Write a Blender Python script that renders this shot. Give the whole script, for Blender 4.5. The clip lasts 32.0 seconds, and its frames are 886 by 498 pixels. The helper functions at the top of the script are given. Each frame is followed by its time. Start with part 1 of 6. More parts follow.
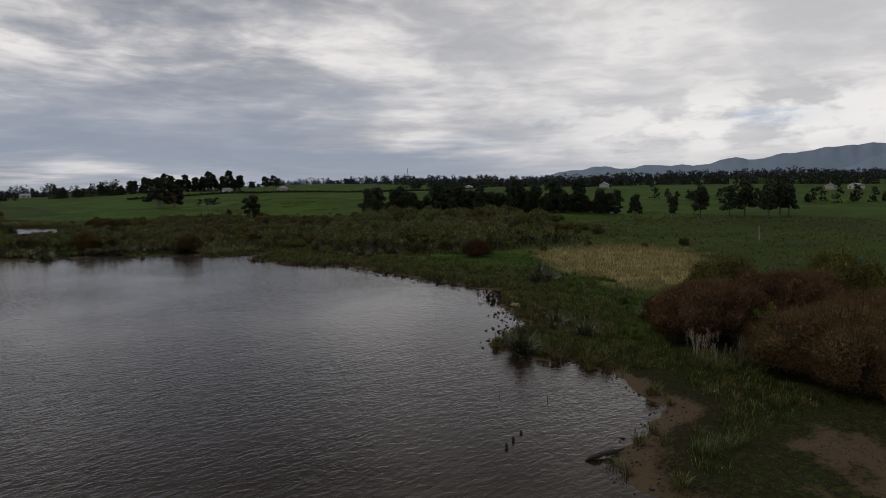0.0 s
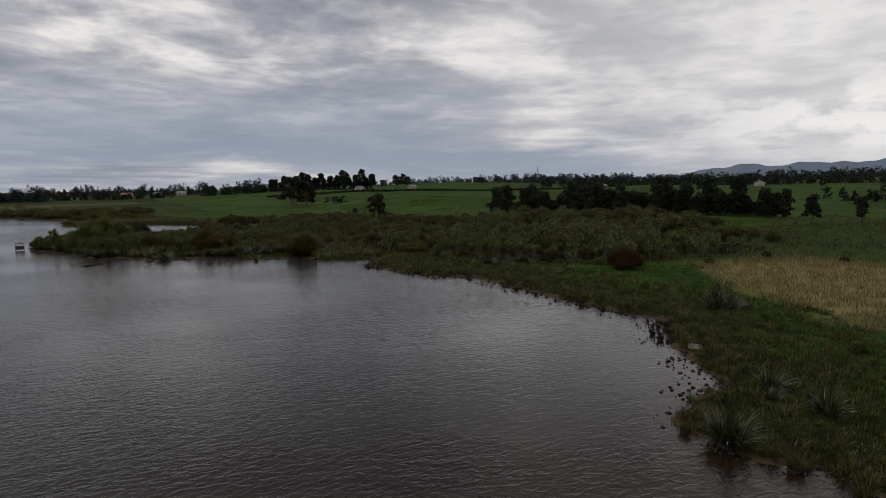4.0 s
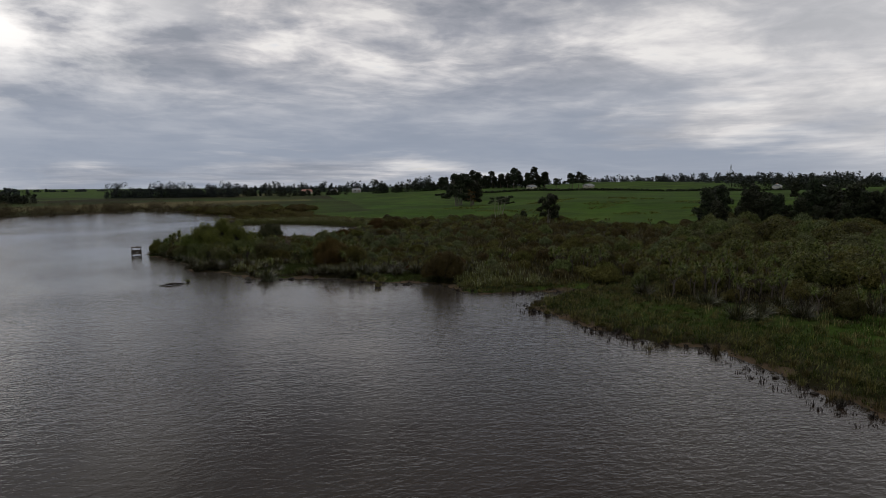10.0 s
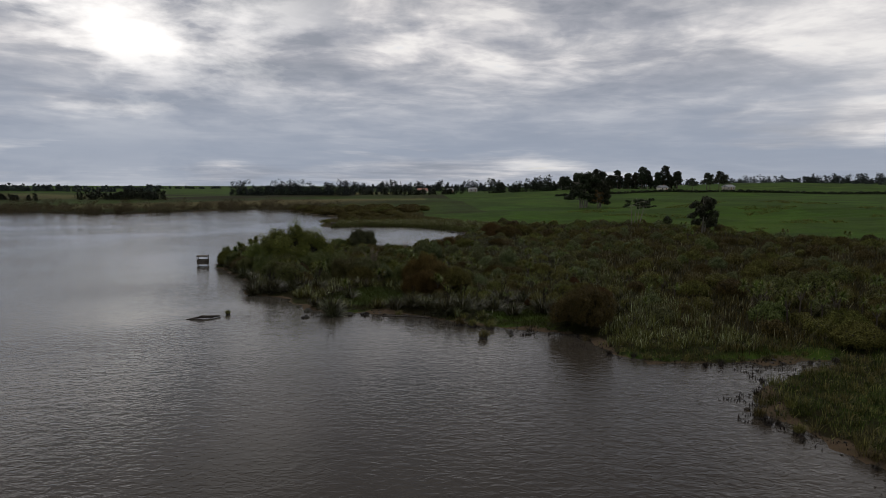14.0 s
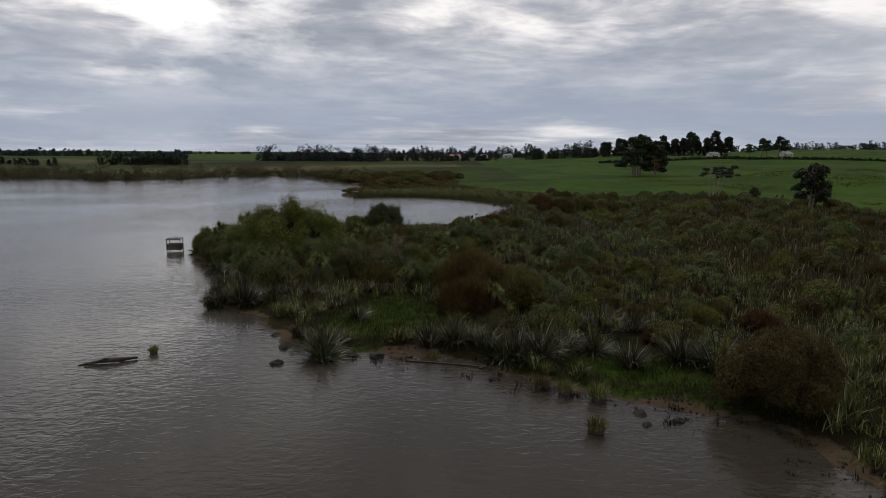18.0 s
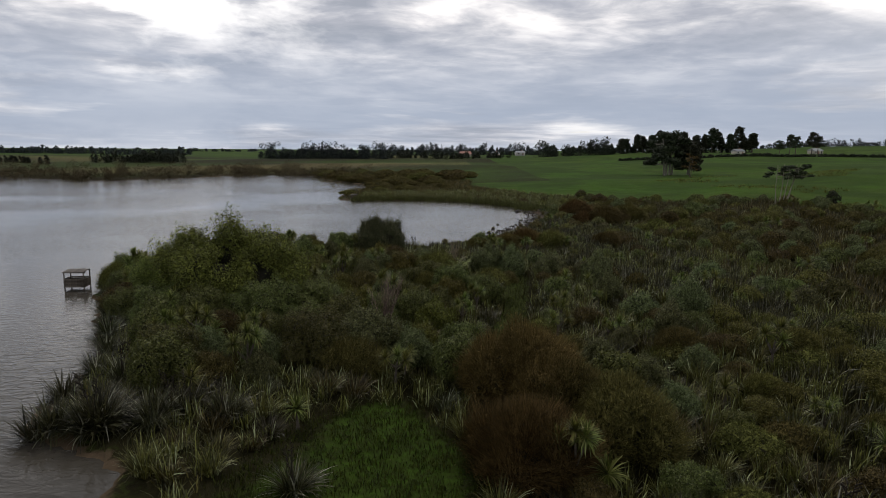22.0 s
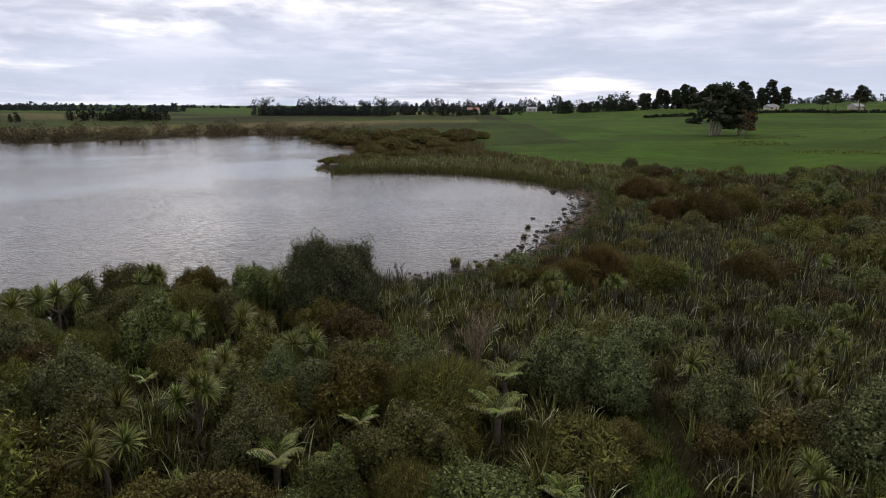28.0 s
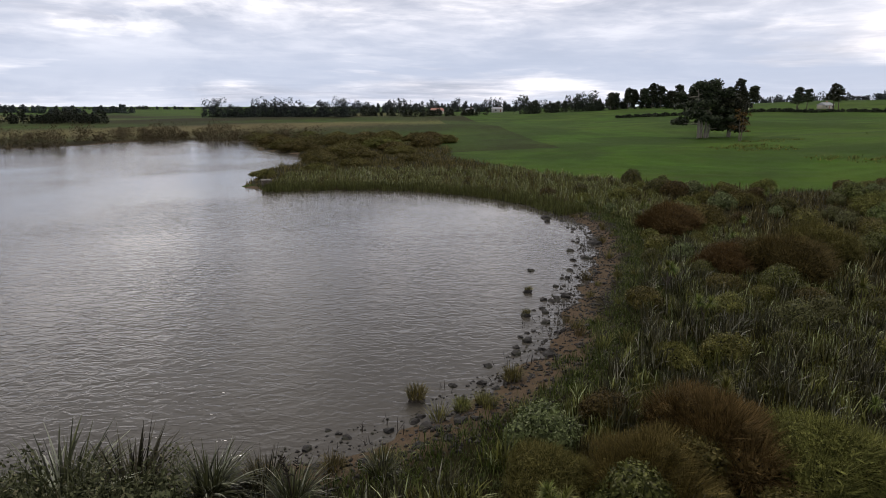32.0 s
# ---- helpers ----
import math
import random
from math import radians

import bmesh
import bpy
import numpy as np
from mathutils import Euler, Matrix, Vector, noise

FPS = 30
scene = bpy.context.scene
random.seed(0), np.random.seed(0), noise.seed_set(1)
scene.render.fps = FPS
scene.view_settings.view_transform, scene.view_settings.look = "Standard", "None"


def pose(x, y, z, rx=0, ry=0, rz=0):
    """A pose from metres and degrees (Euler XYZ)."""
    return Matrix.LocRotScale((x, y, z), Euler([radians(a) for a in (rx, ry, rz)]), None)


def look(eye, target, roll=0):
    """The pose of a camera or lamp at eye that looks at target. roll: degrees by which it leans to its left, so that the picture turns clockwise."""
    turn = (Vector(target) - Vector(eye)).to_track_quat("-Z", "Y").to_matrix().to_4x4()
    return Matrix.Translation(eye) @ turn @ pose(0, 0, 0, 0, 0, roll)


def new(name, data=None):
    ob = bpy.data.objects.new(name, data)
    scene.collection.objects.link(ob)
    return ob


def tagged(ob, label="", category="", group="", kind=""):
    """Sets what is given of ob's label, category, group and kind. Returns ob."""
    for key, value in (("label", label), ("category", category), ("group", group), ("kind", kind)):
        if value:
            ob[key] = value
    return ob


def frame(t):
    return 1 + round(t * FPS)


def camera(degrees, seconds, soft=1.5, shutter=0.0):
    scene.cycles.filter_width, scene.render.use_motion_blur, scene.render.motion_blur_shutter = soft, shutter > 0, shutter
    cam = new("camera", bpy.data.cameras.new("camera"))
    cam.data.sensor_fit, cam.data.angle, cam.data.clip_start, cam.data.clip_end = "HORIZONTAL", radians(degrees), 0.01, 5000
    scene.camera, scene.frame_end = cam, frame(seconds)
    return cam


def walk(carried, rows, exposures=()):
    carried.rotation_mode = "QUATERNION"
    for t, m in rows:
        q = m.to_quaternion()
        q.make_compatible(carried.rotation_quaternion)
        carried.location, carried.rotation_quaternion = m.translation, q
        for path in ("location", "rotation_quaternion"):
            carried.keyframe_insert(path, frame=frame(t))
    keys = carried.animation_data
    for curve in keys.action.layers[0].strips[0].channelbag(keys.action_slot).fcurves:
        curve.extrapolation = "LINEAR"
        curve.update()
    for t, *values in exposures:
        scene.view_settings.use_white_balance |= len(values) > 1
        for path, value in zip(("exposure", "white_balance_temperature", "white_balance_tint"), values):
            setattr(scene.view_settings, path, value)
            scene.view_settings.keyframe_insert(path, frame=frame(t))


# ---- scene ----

# ---------------------------------------------------------------- camera
def fly(x, y, z, heading, tilt, lean):
    return Matrix.Translation((x, y, z)) @ pose(0, 0, 0, 0, 0, heading) @ pose(0, 0, 0, 90 + tilt) @ pose(0, 0, 0, 0, 0, lean)


PATH = [
    (0.0, -0.00, -0.00, 13.16, -39.82, -5.68, -0.81),
    (0.5, 1.03, 1.44, 13.16, -38.00, -5.66, -0.81),
    (1.0, 2.11, 2.97, 13.15, -36.42, -5.66, -0.83),
    (1.5, 3.15, 4.56, 13.13, -36.15, -5.66, -0.82),
    (2.0, 4.25, 6.23, 13.11, -34.28, -5.64, -0.77),
    (2.5, 5.39, 7.89, 13.09, -32.03, -5.65, -0.80),
    (3.0, 6.58, 9.63, 13.08, -30.11, -5.64, -0.82),
    (3.5, 7.78, 11.48, 13.07, -29.29, -5.65, -0.78),
    (5.5, 12.90, 20.64, 12.83, -24.58, -5.62, -0.72),
    (6.0, 14.16, 23.27, 12.81, -22.96, -5.61, -0.64),
    (6.5, 15.43, 25.96, 12.79, -20.98, -5.60, -0.59),
    (7.0, 16.69, 28.77, 12.79, -20.11, -5.59, -0.56),
    (7.5, 17.91, 31.72, 12.80, -19.07, -5.58, -0.53),
    (8.0, 19.10, 34.86, 12.80, -16.73, -5.60, -0.48),
    (8.5, 20.26, 38.14, 12.81, -15.08, -5.63, -0.43),
    (9.0, 21.41, 41.47, 12.86, -13.92, -5.63, -0.36),
    (9.5, 22.52, 44.78, 12.93, -13.50, -5.64, -0.33),
    (10.0, 23.45, 48.15, 13.00, -13.32, -5.63, -0.30),
    (10.5, 24.21, 51.52, 13.04, -12.64, -5.66, -0.23),
    (11.0, 24.92, 55.01, 13.08, -10.88, -5.68, -0.10),
    (11.5, 25.63, 58.45, 13.10, -9.05, -5.70, 0.03),
    (12.0, 26.29, 61.89, 13.10, -7.66, -5.70, 0.12),
    (12.5, 26.86, 65.35, 13.07, -6.20, -5.73, 0.16),
    (13.0, 27.33, 68.96, 13.06, -4.24, -5.75, 0.11),
    (13.5, 27.69, 72.52, 13.03, -3.58, -5.74, 0.12),
    (14.0, 27.91, 76.10, 12.99, -3.00, -5.67, 0.15),
    (14.5, 28.08, 79.59, 12.93, -2.44, -5.70, 0.23),
    (16.5, 27.84, 93.14, 12.47, -0.83, -7.83, 0.30),
    (17.0, 27.60, 96.43, 12.41, -0.60, -8.50, 0.30),
    (17.5, 27.39, 99.55, 12.35, -0.46, -8.61, 0.38),
    (18.0, 27.22, 102.75, 12.32, -0.27, -8.61, 0.34),
    (18.5, 27.08, 105.79, 12.29, -0.13, -8.62, 0.29),
    (19.0, 26.97, 108.94, 12.27, -0.00, -8.64, 0.26),
    (19.5, 26.84, 112.00, 12.23, 0.08, -8.65, 0.21),
    (20.0, 26.73, 115.16, 12.17, 0.13, -8.66, 0.20),
    (20.5, 26.65, 118.10, 12.12, 0.21, -8.66, 0.22),
    (21.0, 26.63, 121.16, 12.09, 0.28, -8.68, 0.22),
    (21.5, 26.60, 124.18, 12.06, 0.40, -8.69, 0.26),
    (22.0, 26.59, 127.22, 12.05, 0.53, -8.84, 0.32),
    (22.5, 26.55, 130.11, 12.04, 0.63, -9.89, 0.36),
    (23.0, 26.51, 133.07, 12.05, 0.68, -11.48, 0.34),
    (23.5, 26.46, 135.93, 12.05, 0.79, -12.21, 0.25),
    (24.0, 26.47, 138.89, 12.07, 0.94, -12.62, 0.17),
    (24.5, 26.44, 141.73, 12.07, 1.07, -12.66, 0.13),
    (25.0, 26.38, 144.74, 12.09, 1.18, -12.66, 0.11),
    (25.5, 26.38, 147.62, 12.11, 1.30, -12.70, 0.11),
    (27.5, 26.06, 158.84, 11.89, 1.54, -12.61, 0.20),
    (28.0, 26.04, 161.81, 11.90, 1.06, -12.60, 0.21),
    (28.5, 26.01, 164.66, 11.88, 0.03, -12.59, 0.21),
    (29.0, 25.98, 167.54, 11.87, -1.82, -12.54, 0.20),
    (29.5, 25.96, 170.40, 11.86, -2.05, -12.56, 0.17),
    (30.0, 26.02, 173.34, 11.89, -1.99, -12.56, 0.12),
    (30.5, 26.06, 176.24, 11.88, -1.80, -12.57, 0.11),
    (31.0, 26.13, 179.09, 11.86, -1.55, -12.56, 0.10),
    (31.5, 26.22, 181.85, 11.86, -1.53, -12.57, 0.06),
    (32.0, 26.31, 184.68, 11.86, -2.07, -12.56, 0.02),
]
cam = camera(68.9, 32.0, soft=0.6)
EXPOSURES = [(0.0, -0.63, 6540, 11), (6.0, -0.62, 6540, 11), (12.0, -0.56, 6540, 11), (14.0, -0.52, 6540, 11), (17.0, -0.38, 6520, 11), (22.0, -0.12, 6520, 11), (24.0, 0.39, 6600, 15), (27.5, 0.40, 6600, 15), (32.0, 0.36, 6600, 14)]
walk(cam, [(t, fly(*r)) for t, *r in PATH], EXPOSURES)

# ---------------------------------------------------------------- sky and sun
SUN_AZ, SUN_EL = 24.0, 55.0        # degrees to the left of +y, degrees up
sun_dir = Vector((-math.sin(radians(SUN_AZ)) * math.cos(radians(SUN_EL)), math.cos(radians(SUN_AZ)) * math.cos(radians(SUN_EL)), math.sin(radians(SUN_EL))))

glow_dir = Vector((-math.sin(radians(24)) * math.cos(radians(15)), math.cos(radians(24)) * math.cos(radians(15)), math.sin(radians(15))))


def math_node(tree, op, a, b=None, clamp=False):
    n = tree.nodes.new("ShaderNodeMath")
    n.operation, n.use_clamp = op, clamp
    for i, v in enumerate((a, b)):
        if v is None:
            continue
        if isinstance(v, (int, float)):
            n.inputs[i].default_value = v
        else:
            tree.links.new(v, n.inputs[i])
    return n.outputs[0]


def mix_node(tree, fac, a, b, blend="MIX"):
    n = tree.nodes.new("ShaderNodeMix")
    n.data_type, n.blend_type = "RGBA", blend
    for sock, v in ((n.inputs[0], fac), (n.inputs[6], a), (n.inputs[7], b)):
        if isinstance(v, (int, float)):
            sock.default_value = v
        elif isinstance(v, tuple):
            sock.default_value = (*v, 1)
        else:
            tree.links.new(v, sock)
    return n.outputs[2]


def ramp_node(tree, fac, stops):
    n = tree.nodes.new("ShaderNodeValToRGB")
    while len(n.color_ramp.elements) < len(stops):
        n.color_ramp.elements.new(0.5)
    for e, (p, c) in zip(n.color_ramp.elements, stops):
        e.position = p
        e.color = (c, c, c, 1) if isinstance(c, (int, float)) else (*c, 1)
    tree.links.new(fac, n.inputs[0])
    return n.outputs[0]


def noise_node(tree, vector, scale, detail=4.0, rough=0.55, distortion=0.0):
    n = tree.nodes.new("ShaderNodeTexNoise")
    n.inputs["Scale"].default_value, n.inputs["Detail"].default_value = scale, detail
    n.inputs["Roughness"].default_value, n.inputs["Distortion"].default_value = rough, distortion
    if vector is not None:
        tree.links.new(vector, n.inputs["Vector"])
    return n.outputs[0]


def make_world():
    w = bpy.data.worlds.new("overcast_sky")
    scene.world = w
    w.use_nodes = True
    nt = w.node_tree
    nt.nodes.clear()
    L = nt.links.new
    co = nt.nodes.new("ShaderNodeTexCoord").outputs["Generated"]
    sky = nt.nodes.new("ShaderNodeTexSky")
    sky.sky_type, sky.sun_disc = "NISHITA", False
    sky.sun_elevation, sky.sun_rotation = radians(SUN_EL), radians(-SUN_AZ)
    sep = nt.nodes.new("ShaderNodeSeparateXYZ")
    L(co, sep.inputs[0])
    up = math_node(nt, "MAXIMUM", sep.outputs[2], 0.0)
    # layered cloud: bearing across, height over the land in ever thinner layers towards the horizon
    polar = nt.nodes.new("ShaderNodeCombineXYZ")
    bearing = math_node(nt, "ARCTAN2", sep.outputs[0], sep.outputs[1])
    layer = math_node(nt, "LOGARITHM", math_node(nt, "ADD", up, 0.07), 2.718)
    L(bearing, polar.inputs[0])
    L(math_node(nt, "ADD", layer, math_node(nt, "MULTIPLY", bearing, 0.06)), polar.inputs[1])

    def layers(across, high):
        mp = nt.nodes.new("ShaderNodeMapping")
        mp.inputs["Scale"].default_value = (across, high, 1.0)
        L(polar.outputs[0], mp.inputs[0])
        return mp.outputs[0]
    big = noise_node(nt, layers(2.6, 1.8), 1.0, 5.0, 0.5, 0.7)
    fine = noise_node(nt, layers(6.0, 5.2), 1.0, 8.0, 0.55, 0.6)
    squash = nt.nodes.new("ShaderNodeMapping")
    squash.inputs["Scale"].default_value = (1.0, 1.0, 2.6)
    L(co, squash.inputs[0])
    puff = noise_node(nt, squash.outputs[0], 4.2, 9.0, 0.55, 0.15)
    small = noise_node(nt, layers(13.0, 15.0), 1.0, 6.0, 0.55, 0.6)
    tone = math_node(nt, "ADD", math_node(nt, "MULTIPLY", big, 0.34), math_node(nt, "MULTIPLY", fine, 0.30))
    tone = math_node(nt, "ADD", tone, math_node(nt, "MULTIPLY", puff, 0.23))
    tone = math_node(nt, "ADD", tone, math_node(nt, "MULTIPLY", small, 0.13))
    tone = math_node(nt, "ADD", math_node(nt, "MULTIPLY", tone, 1.3), -0.152)
    cloud = ramp_node(nt, tone, [(0.405, (0.35, 0.38, 0.44)), (0.46, (0.46, 0.48, 0.54)), (0.505, (0.61, 0.62, 0.66)), (0.545, (0.81, 0.80, 0.82)), (0.60, (1.08, 1.06, 1.04))])
    # thinner, brighter cloud round the hidden sun and over the far range
    dot = nt.nodes.new("ShaderNodeVectorMath")
    dot.operation = "DOT_PRODUCT"
    L(co, dot.inputs[0])
    dot.inputs[1].default_value = glow_dir
    glow = ramp_node(nt, dot.outputs["Value"], [(0.945, 0.0), (0.982, 0.6), (1.0, 1.0)])
    glow = math_node(nt, "MULTIPLY", glow, ramp_node(nt, puff, [(0.43, 0.05), (0.55, 1.0)]))
    lit = mix_node(nt, math_node(nt, "MULTIPLY", glow, 0.95), cloud, (1.45, 1.42, 1.38))
    dot2 = nt.nodes.new("ShaderNodeVectorMath")
    dot2.operation = "DOT_PRODUCT"
    L(co, dot2.inputs[0])
    dot2.inputs[1].default_value = (math.sin(radians(78)), math.cos(radians(78)), 0.12)
    clear = ramp_node(nt, dot2.outputs["Value"], [(0.55, 0.0), (0.95, 0.55)])
    lit = mix_node(nt, clear, lit, (1.0, 0.99, 0.98))
    # long grey-blue banks low over the land
    low = ramp_node(nt, sep.outputs[2], [(0.0, 0.75), (0.05, 0.92), (0.10, 0.7), (0.18, 0.0)])
    streak = nt.nodes.new("ShaderNodeMapping")
    streak.inputs["Scale"].default_value = (2.2, 2.2, 16.0)
    L(co, streak.inputs[0])
    bank = noise_node(nt, streak.outputs[0], 1.0, 5.0, 0.55, 0.3)
    low = math_node(nt, "MULTIPLY", low, math_node(nt, "SUBTRACT", 1.0, ramp_node(nt, dot2.outputs["Value"], [(0.80, 0.0), (0.95, 0.9)])))
    bankf = math_node(nt, "MULTIPLY", low, ramp_node(nt, bank, [(0.33, 0.0), (0.48, 1.0)]))
    lit = mix_node(nt, bankf, lit, (0.375, 0.435, 0.54))
    blue = nt.nodes.new("ShaderNodeVectorMath")
    blue.operation = "SCALE"
    L(sky.outputs[0], blue.inputs[0])
    blue.inputs["Scale"].default_value = 0.12
    gap = ramp_node(nt, tone, [(0.62, 0.0), (0.70, 0.5)])
    lit = mix_node(nt, gap, lit, blue.outputs[0])
    # a blue break and bright heaped cloud low over the range
    shift = nt.nodes.new("ShaderNodeVectorMath")
    shift.operation = "SUBTRACT"
    L(co, shift.inputs[0])
    shift.inputs[1].default_value = (0.916, 0.392, 0.086)
    squeeze = nt.nodes.new("ShaderNodeVectorMath")
    squeeze.operation = "MULTIPLY"
    L(shift.outputs[0], squeeze.inputs[0])
    squeeze.inputs[1].default_value = (1.0, 1.0, 6.0)
    far = nt.nodes.new("ShaderNodeVectorMath")
    far.operation = "LENGTH"
    L(squeeze.outputs[0], far.inputs[0])
    heap = math_node(nt, "MULTIPLY", ramp_node(nt, far.outputs["Value"], [(0.15, 1.0), (0.45, 0.0)]), ramp_node(nt, noise_node(nt, squash.outputs[0], 11.0, 8.0, 0.55, 0.2), [(0.46, 0.0), (0.58, 0.8)]))
    lit = mix_node(nt, heap, lit, (1.22, 1.2, 1.17))
    hole = math_node(nt, "MULTIPLY", ramp_node(nt, far.outputs["Value"], [(0.02, 1.0), (0.085, 0.0)]), ramp_node(nt, fine, [(0.42, 0.2), (0.52, 0.9)]))
    lit = mix_node(nt, hole, lit, (0.50, 0.66, 0.92))
    # the sky overhead, mostly out of view, is dimmed to darken land and water
    thick = ramp_node(nt, sep.outputs[2], [(0.22, 1.0), (0.45, 0.52), (0.9, 0.62)])
    final = mix_node(nt, 1.0, lit, thick, "MULTIPLY")
    bg = nt.nodes.new("ShaderNodeBackground")
    L(final, bg.inputs[0])
    bg.inputs[1].default_value = 1.14
    out = nt.nodes.new("ShaderNodeOutputWorld")
    L(bg.outputs[0], out.inputs[0])


make_world()
sun = new("sun", bpy.data.lights.new("sun", "SUN"))
sun.data.energy, sun.data.angle, sun.data.color = 1.1, radians(12), (1.0, 0.95, 0.88)
sun.matrix_world = look(sun_dir * 100, (0, 0, 0))


# ---------------------------------------------------------------- materials
def material(name):
    m = bpy.data.materials.new(name)
    m.use_nodes = True
    return m, m.node_tree, m.node_tree.nodes["Principled BSDF"]


def foliage(name, dark, light, rough=0.55, spec=0.3, through_light=0.18, spread=0.25, pale=None):
    m, nt, bsdf = material(name)
    L = nt.links.new
    geo, info = nt.nodes.new("ShaderNodeNewGeometry"), nt.nodes.new("ShaderNodeObjectInfo")
    co = nt.nodes.new("ShaderNodeTexCoord").outputs["Object"]
    patch = noise_node(nt, co, 0.9, 3.0)
    clump = ramp_node(nt, noise_node(nt, co, 4.5, 2.0), [(0.35, 0.0), (0.65, 1.0)])
    f = math_node(nt, "ADD", math_node(nt, "MULTIPLY", geo.outputs["Random Per Island"], 0.62), math_node(nt, "MULTIPLY", patch, 0.28))
    f = math_node(nt, "ADD", f, math_node(nt, "MULTIPLY", clump, 0.2), True)
    f = math_node(nt, "POWER", f, 1.9)
    col = mix_node(nt, f, tuple(c * 0.7 for c in dark), tuple(c * 1.45 for c in light))
    # a random share of leaves gets a pale base colour as painted glints
    if pale:
        col = mix_node(nt, ramp_node(nt, geo.outputs["Random Per Island"], [(0.86, 0.0), (0.96, 1.0)]), col, pale)
    gain = math_node(nt, "ADD", math_node(nt, "MULTIPLY", info.outputs["Random"], 2 * spread), 1 - spread)
    hsv = nt.nodes.new("ShaderNodeHueSaturation")
    L(col, hsv.inputs["Color"])
    L(gain, hsv.inputs["Value"])
    L(math_node(nt, "ADD", math_node(nt, "MULTIPLY", info.outputs["Random"], 0.07), 0.465), hsv.inputs["Hue"])
    L(hsv.outputs[0], bsdf.inputs["Base Color"])
    bsdf.inputs["Roughness"].default_value = rough
    bsdf.inputs["Specular IOR Level"].default_value = spec
    tr = nt.nodes.new("ShaderNodeBsdfTranslucent")
    L(hsv.outputs[0], tr.inputs["Color"])
    mix = nt.nodes.new("ShaderNodeMixShader")
    mix.inputs[0].default_value = through_light
    L(bsdf.outputs[0], mix.inputs[1])
    L(tr.outputs[0], mix.inputs[2])
    L(mix.outputs[0], nt.nodes["Material Output"].inputs[0])
    return m


def rough_surface(name, a, b, scale, rough=0.9, bump=0.3, dist=0.05, metal=0.0, third=None):
    m, nt, bsdf = material(name)
    L = nt.links.new
    co = nt.nodes.new("ShaderNodeTexCoord").outputs["Object"]
    info = nt.nodes.new("ShaderNodeObjectInfo")
    n1 = noise_node(nt, co, scale, 6.0, 0.6)
    n2 = noise_node(nt, co, scale * 0.17, 3.0)
    col = mix_node(nt, ramp_node(nt, n1, [(0.3, 0.0), (0.7, 1.0)]), a, b)
    if third:
        col = mix_node(nt, ramp_node(nt, n2, [(0.45, 0.0), (0.62, 0.8)]), col, third)
    hsv = nt.nodes.new("ShaderNodeHueSaturation")
    L(col, hsv.inputs["Color"])
    L(math_node(nt, "ADD", math_node(nt, "MULTIPLY", info.outputs["Random"], 0.4), 0.8), hsv.inputs["Value"])
    L(hsv.outputs[0], bsdf.inputs["Base Color"])
    bsdf.inputs["Roughness"].default_value, bsdf.inputs["Metallic"].default_value = rough, metal
    bp = nt.nodes.new("ShaderNodeBump")
    bp.inputs["Strength"].default_value, bp.inputs["Distance"].default_value = bump, dist
    L(n1, bp.inputs["Height"])
    L(bp.outputs[0], bsdf.inputs["Normal"])
    return m


M_FLAX = foliage("flax_leaf", (0.018, 0.0175, 0.005), (0.168, 0.152, 0.042), 0.38, 0.24, 0.15, 0.35, (0.3742, 0.3851, 0.2094))
M_FLAX_GREEN = foliage("green_flax_leaf", (0.011, 0.0130, 0.0054), (0.090, 0.088, 0.035), 0.38, 0.22, 0.15, 0.3, (0.307, 0.3065, 0.2283))
M_CABBAGE = foliage("cabbage_tree_leaf", (0.040, 0.052, 0.009), (0.225, 0.255, 0.062), 0.5, 0.15, 0.25, 0.25, (0.3033, 0.2896, 0.1221))
M_BROAD = foliage("broad_leaf", (0.0300, 0.0360, 0.0095), (0.168, 0.178, 0.050), 0.5, 0.12, 0.18, 0.35, (0.1664, 0.1628, 0.0771))
M_GREYGREEN = foliage("grey_green_leaf", (0.0350, 0.0430, 0.0160), (0.195, 0.213, 0.083), 0.5, 0.12, 0.18, 0.25, (0.208, 0.2178, 0.116))
M_OLIVE = foliage("olive_leaf", (0.0365, 0.0335, 0.0094), (0.1825, 0.1604, 0.047), 0.5, 0.1, 0.18, 0.3, (0.1872, 0.1584, 0.0638))
M_WILLOW = foliage("willow_leaf", (0.032, 0.044, 0.009), (0.235, 0.30, 0.062), 0.5, 0.15, 0.3)
M_DARKLEAF = foliage("dark_grey_leaf", (0.026, 0.031, 0.014), (0.125, 0.138, 0.066), 0.55, 0.05, 0.1, 0.25, (0.181, 0.1723, 0.0974))
M_RUST = foliage("rust_brown_twigs", (0.038, 0.026, 0.011), (0.165, 0.110, 0.042), 0.75, 0.05, 0.15)
M_RUSTGREEN = foliage("brown_green_twigs", (0.034, 0.033, 0.010), (0.172, 0.155, 0.048), 0.7, 0.05, 0.15)
M_PINE = foliage("pine_needles", (0.0105, 0.0147, 0.0077), (0.0448, 0.0546, 0.0238), 0.6, 0.2, 0.05)
M_FERN = foliage("fern_frond", (0.060, 0.085, 0.012), (0.23, 0.29, 0.055), 0.5, 0.3, 0.25)
M_TUSSOCK = foliage("sedge_blade", (0.0337, 0.0347, 0.0094), (0.1896, 0.1671, 0.0532), 0.55, 0.2, 0.2)
M_GRASS = foliage("green_grass_blade", (0.016, 0.030, 0.0048), (0.060, 0.090, 0.0140), 0.5, 0.12, 0.25)
M_DRYGRASS = foliage("dry_grass_blade", (0.1553, 0.1412, 0.0521), (0.3825, 0.3465, 0.1504), 0.6, 0.2, 0.25)
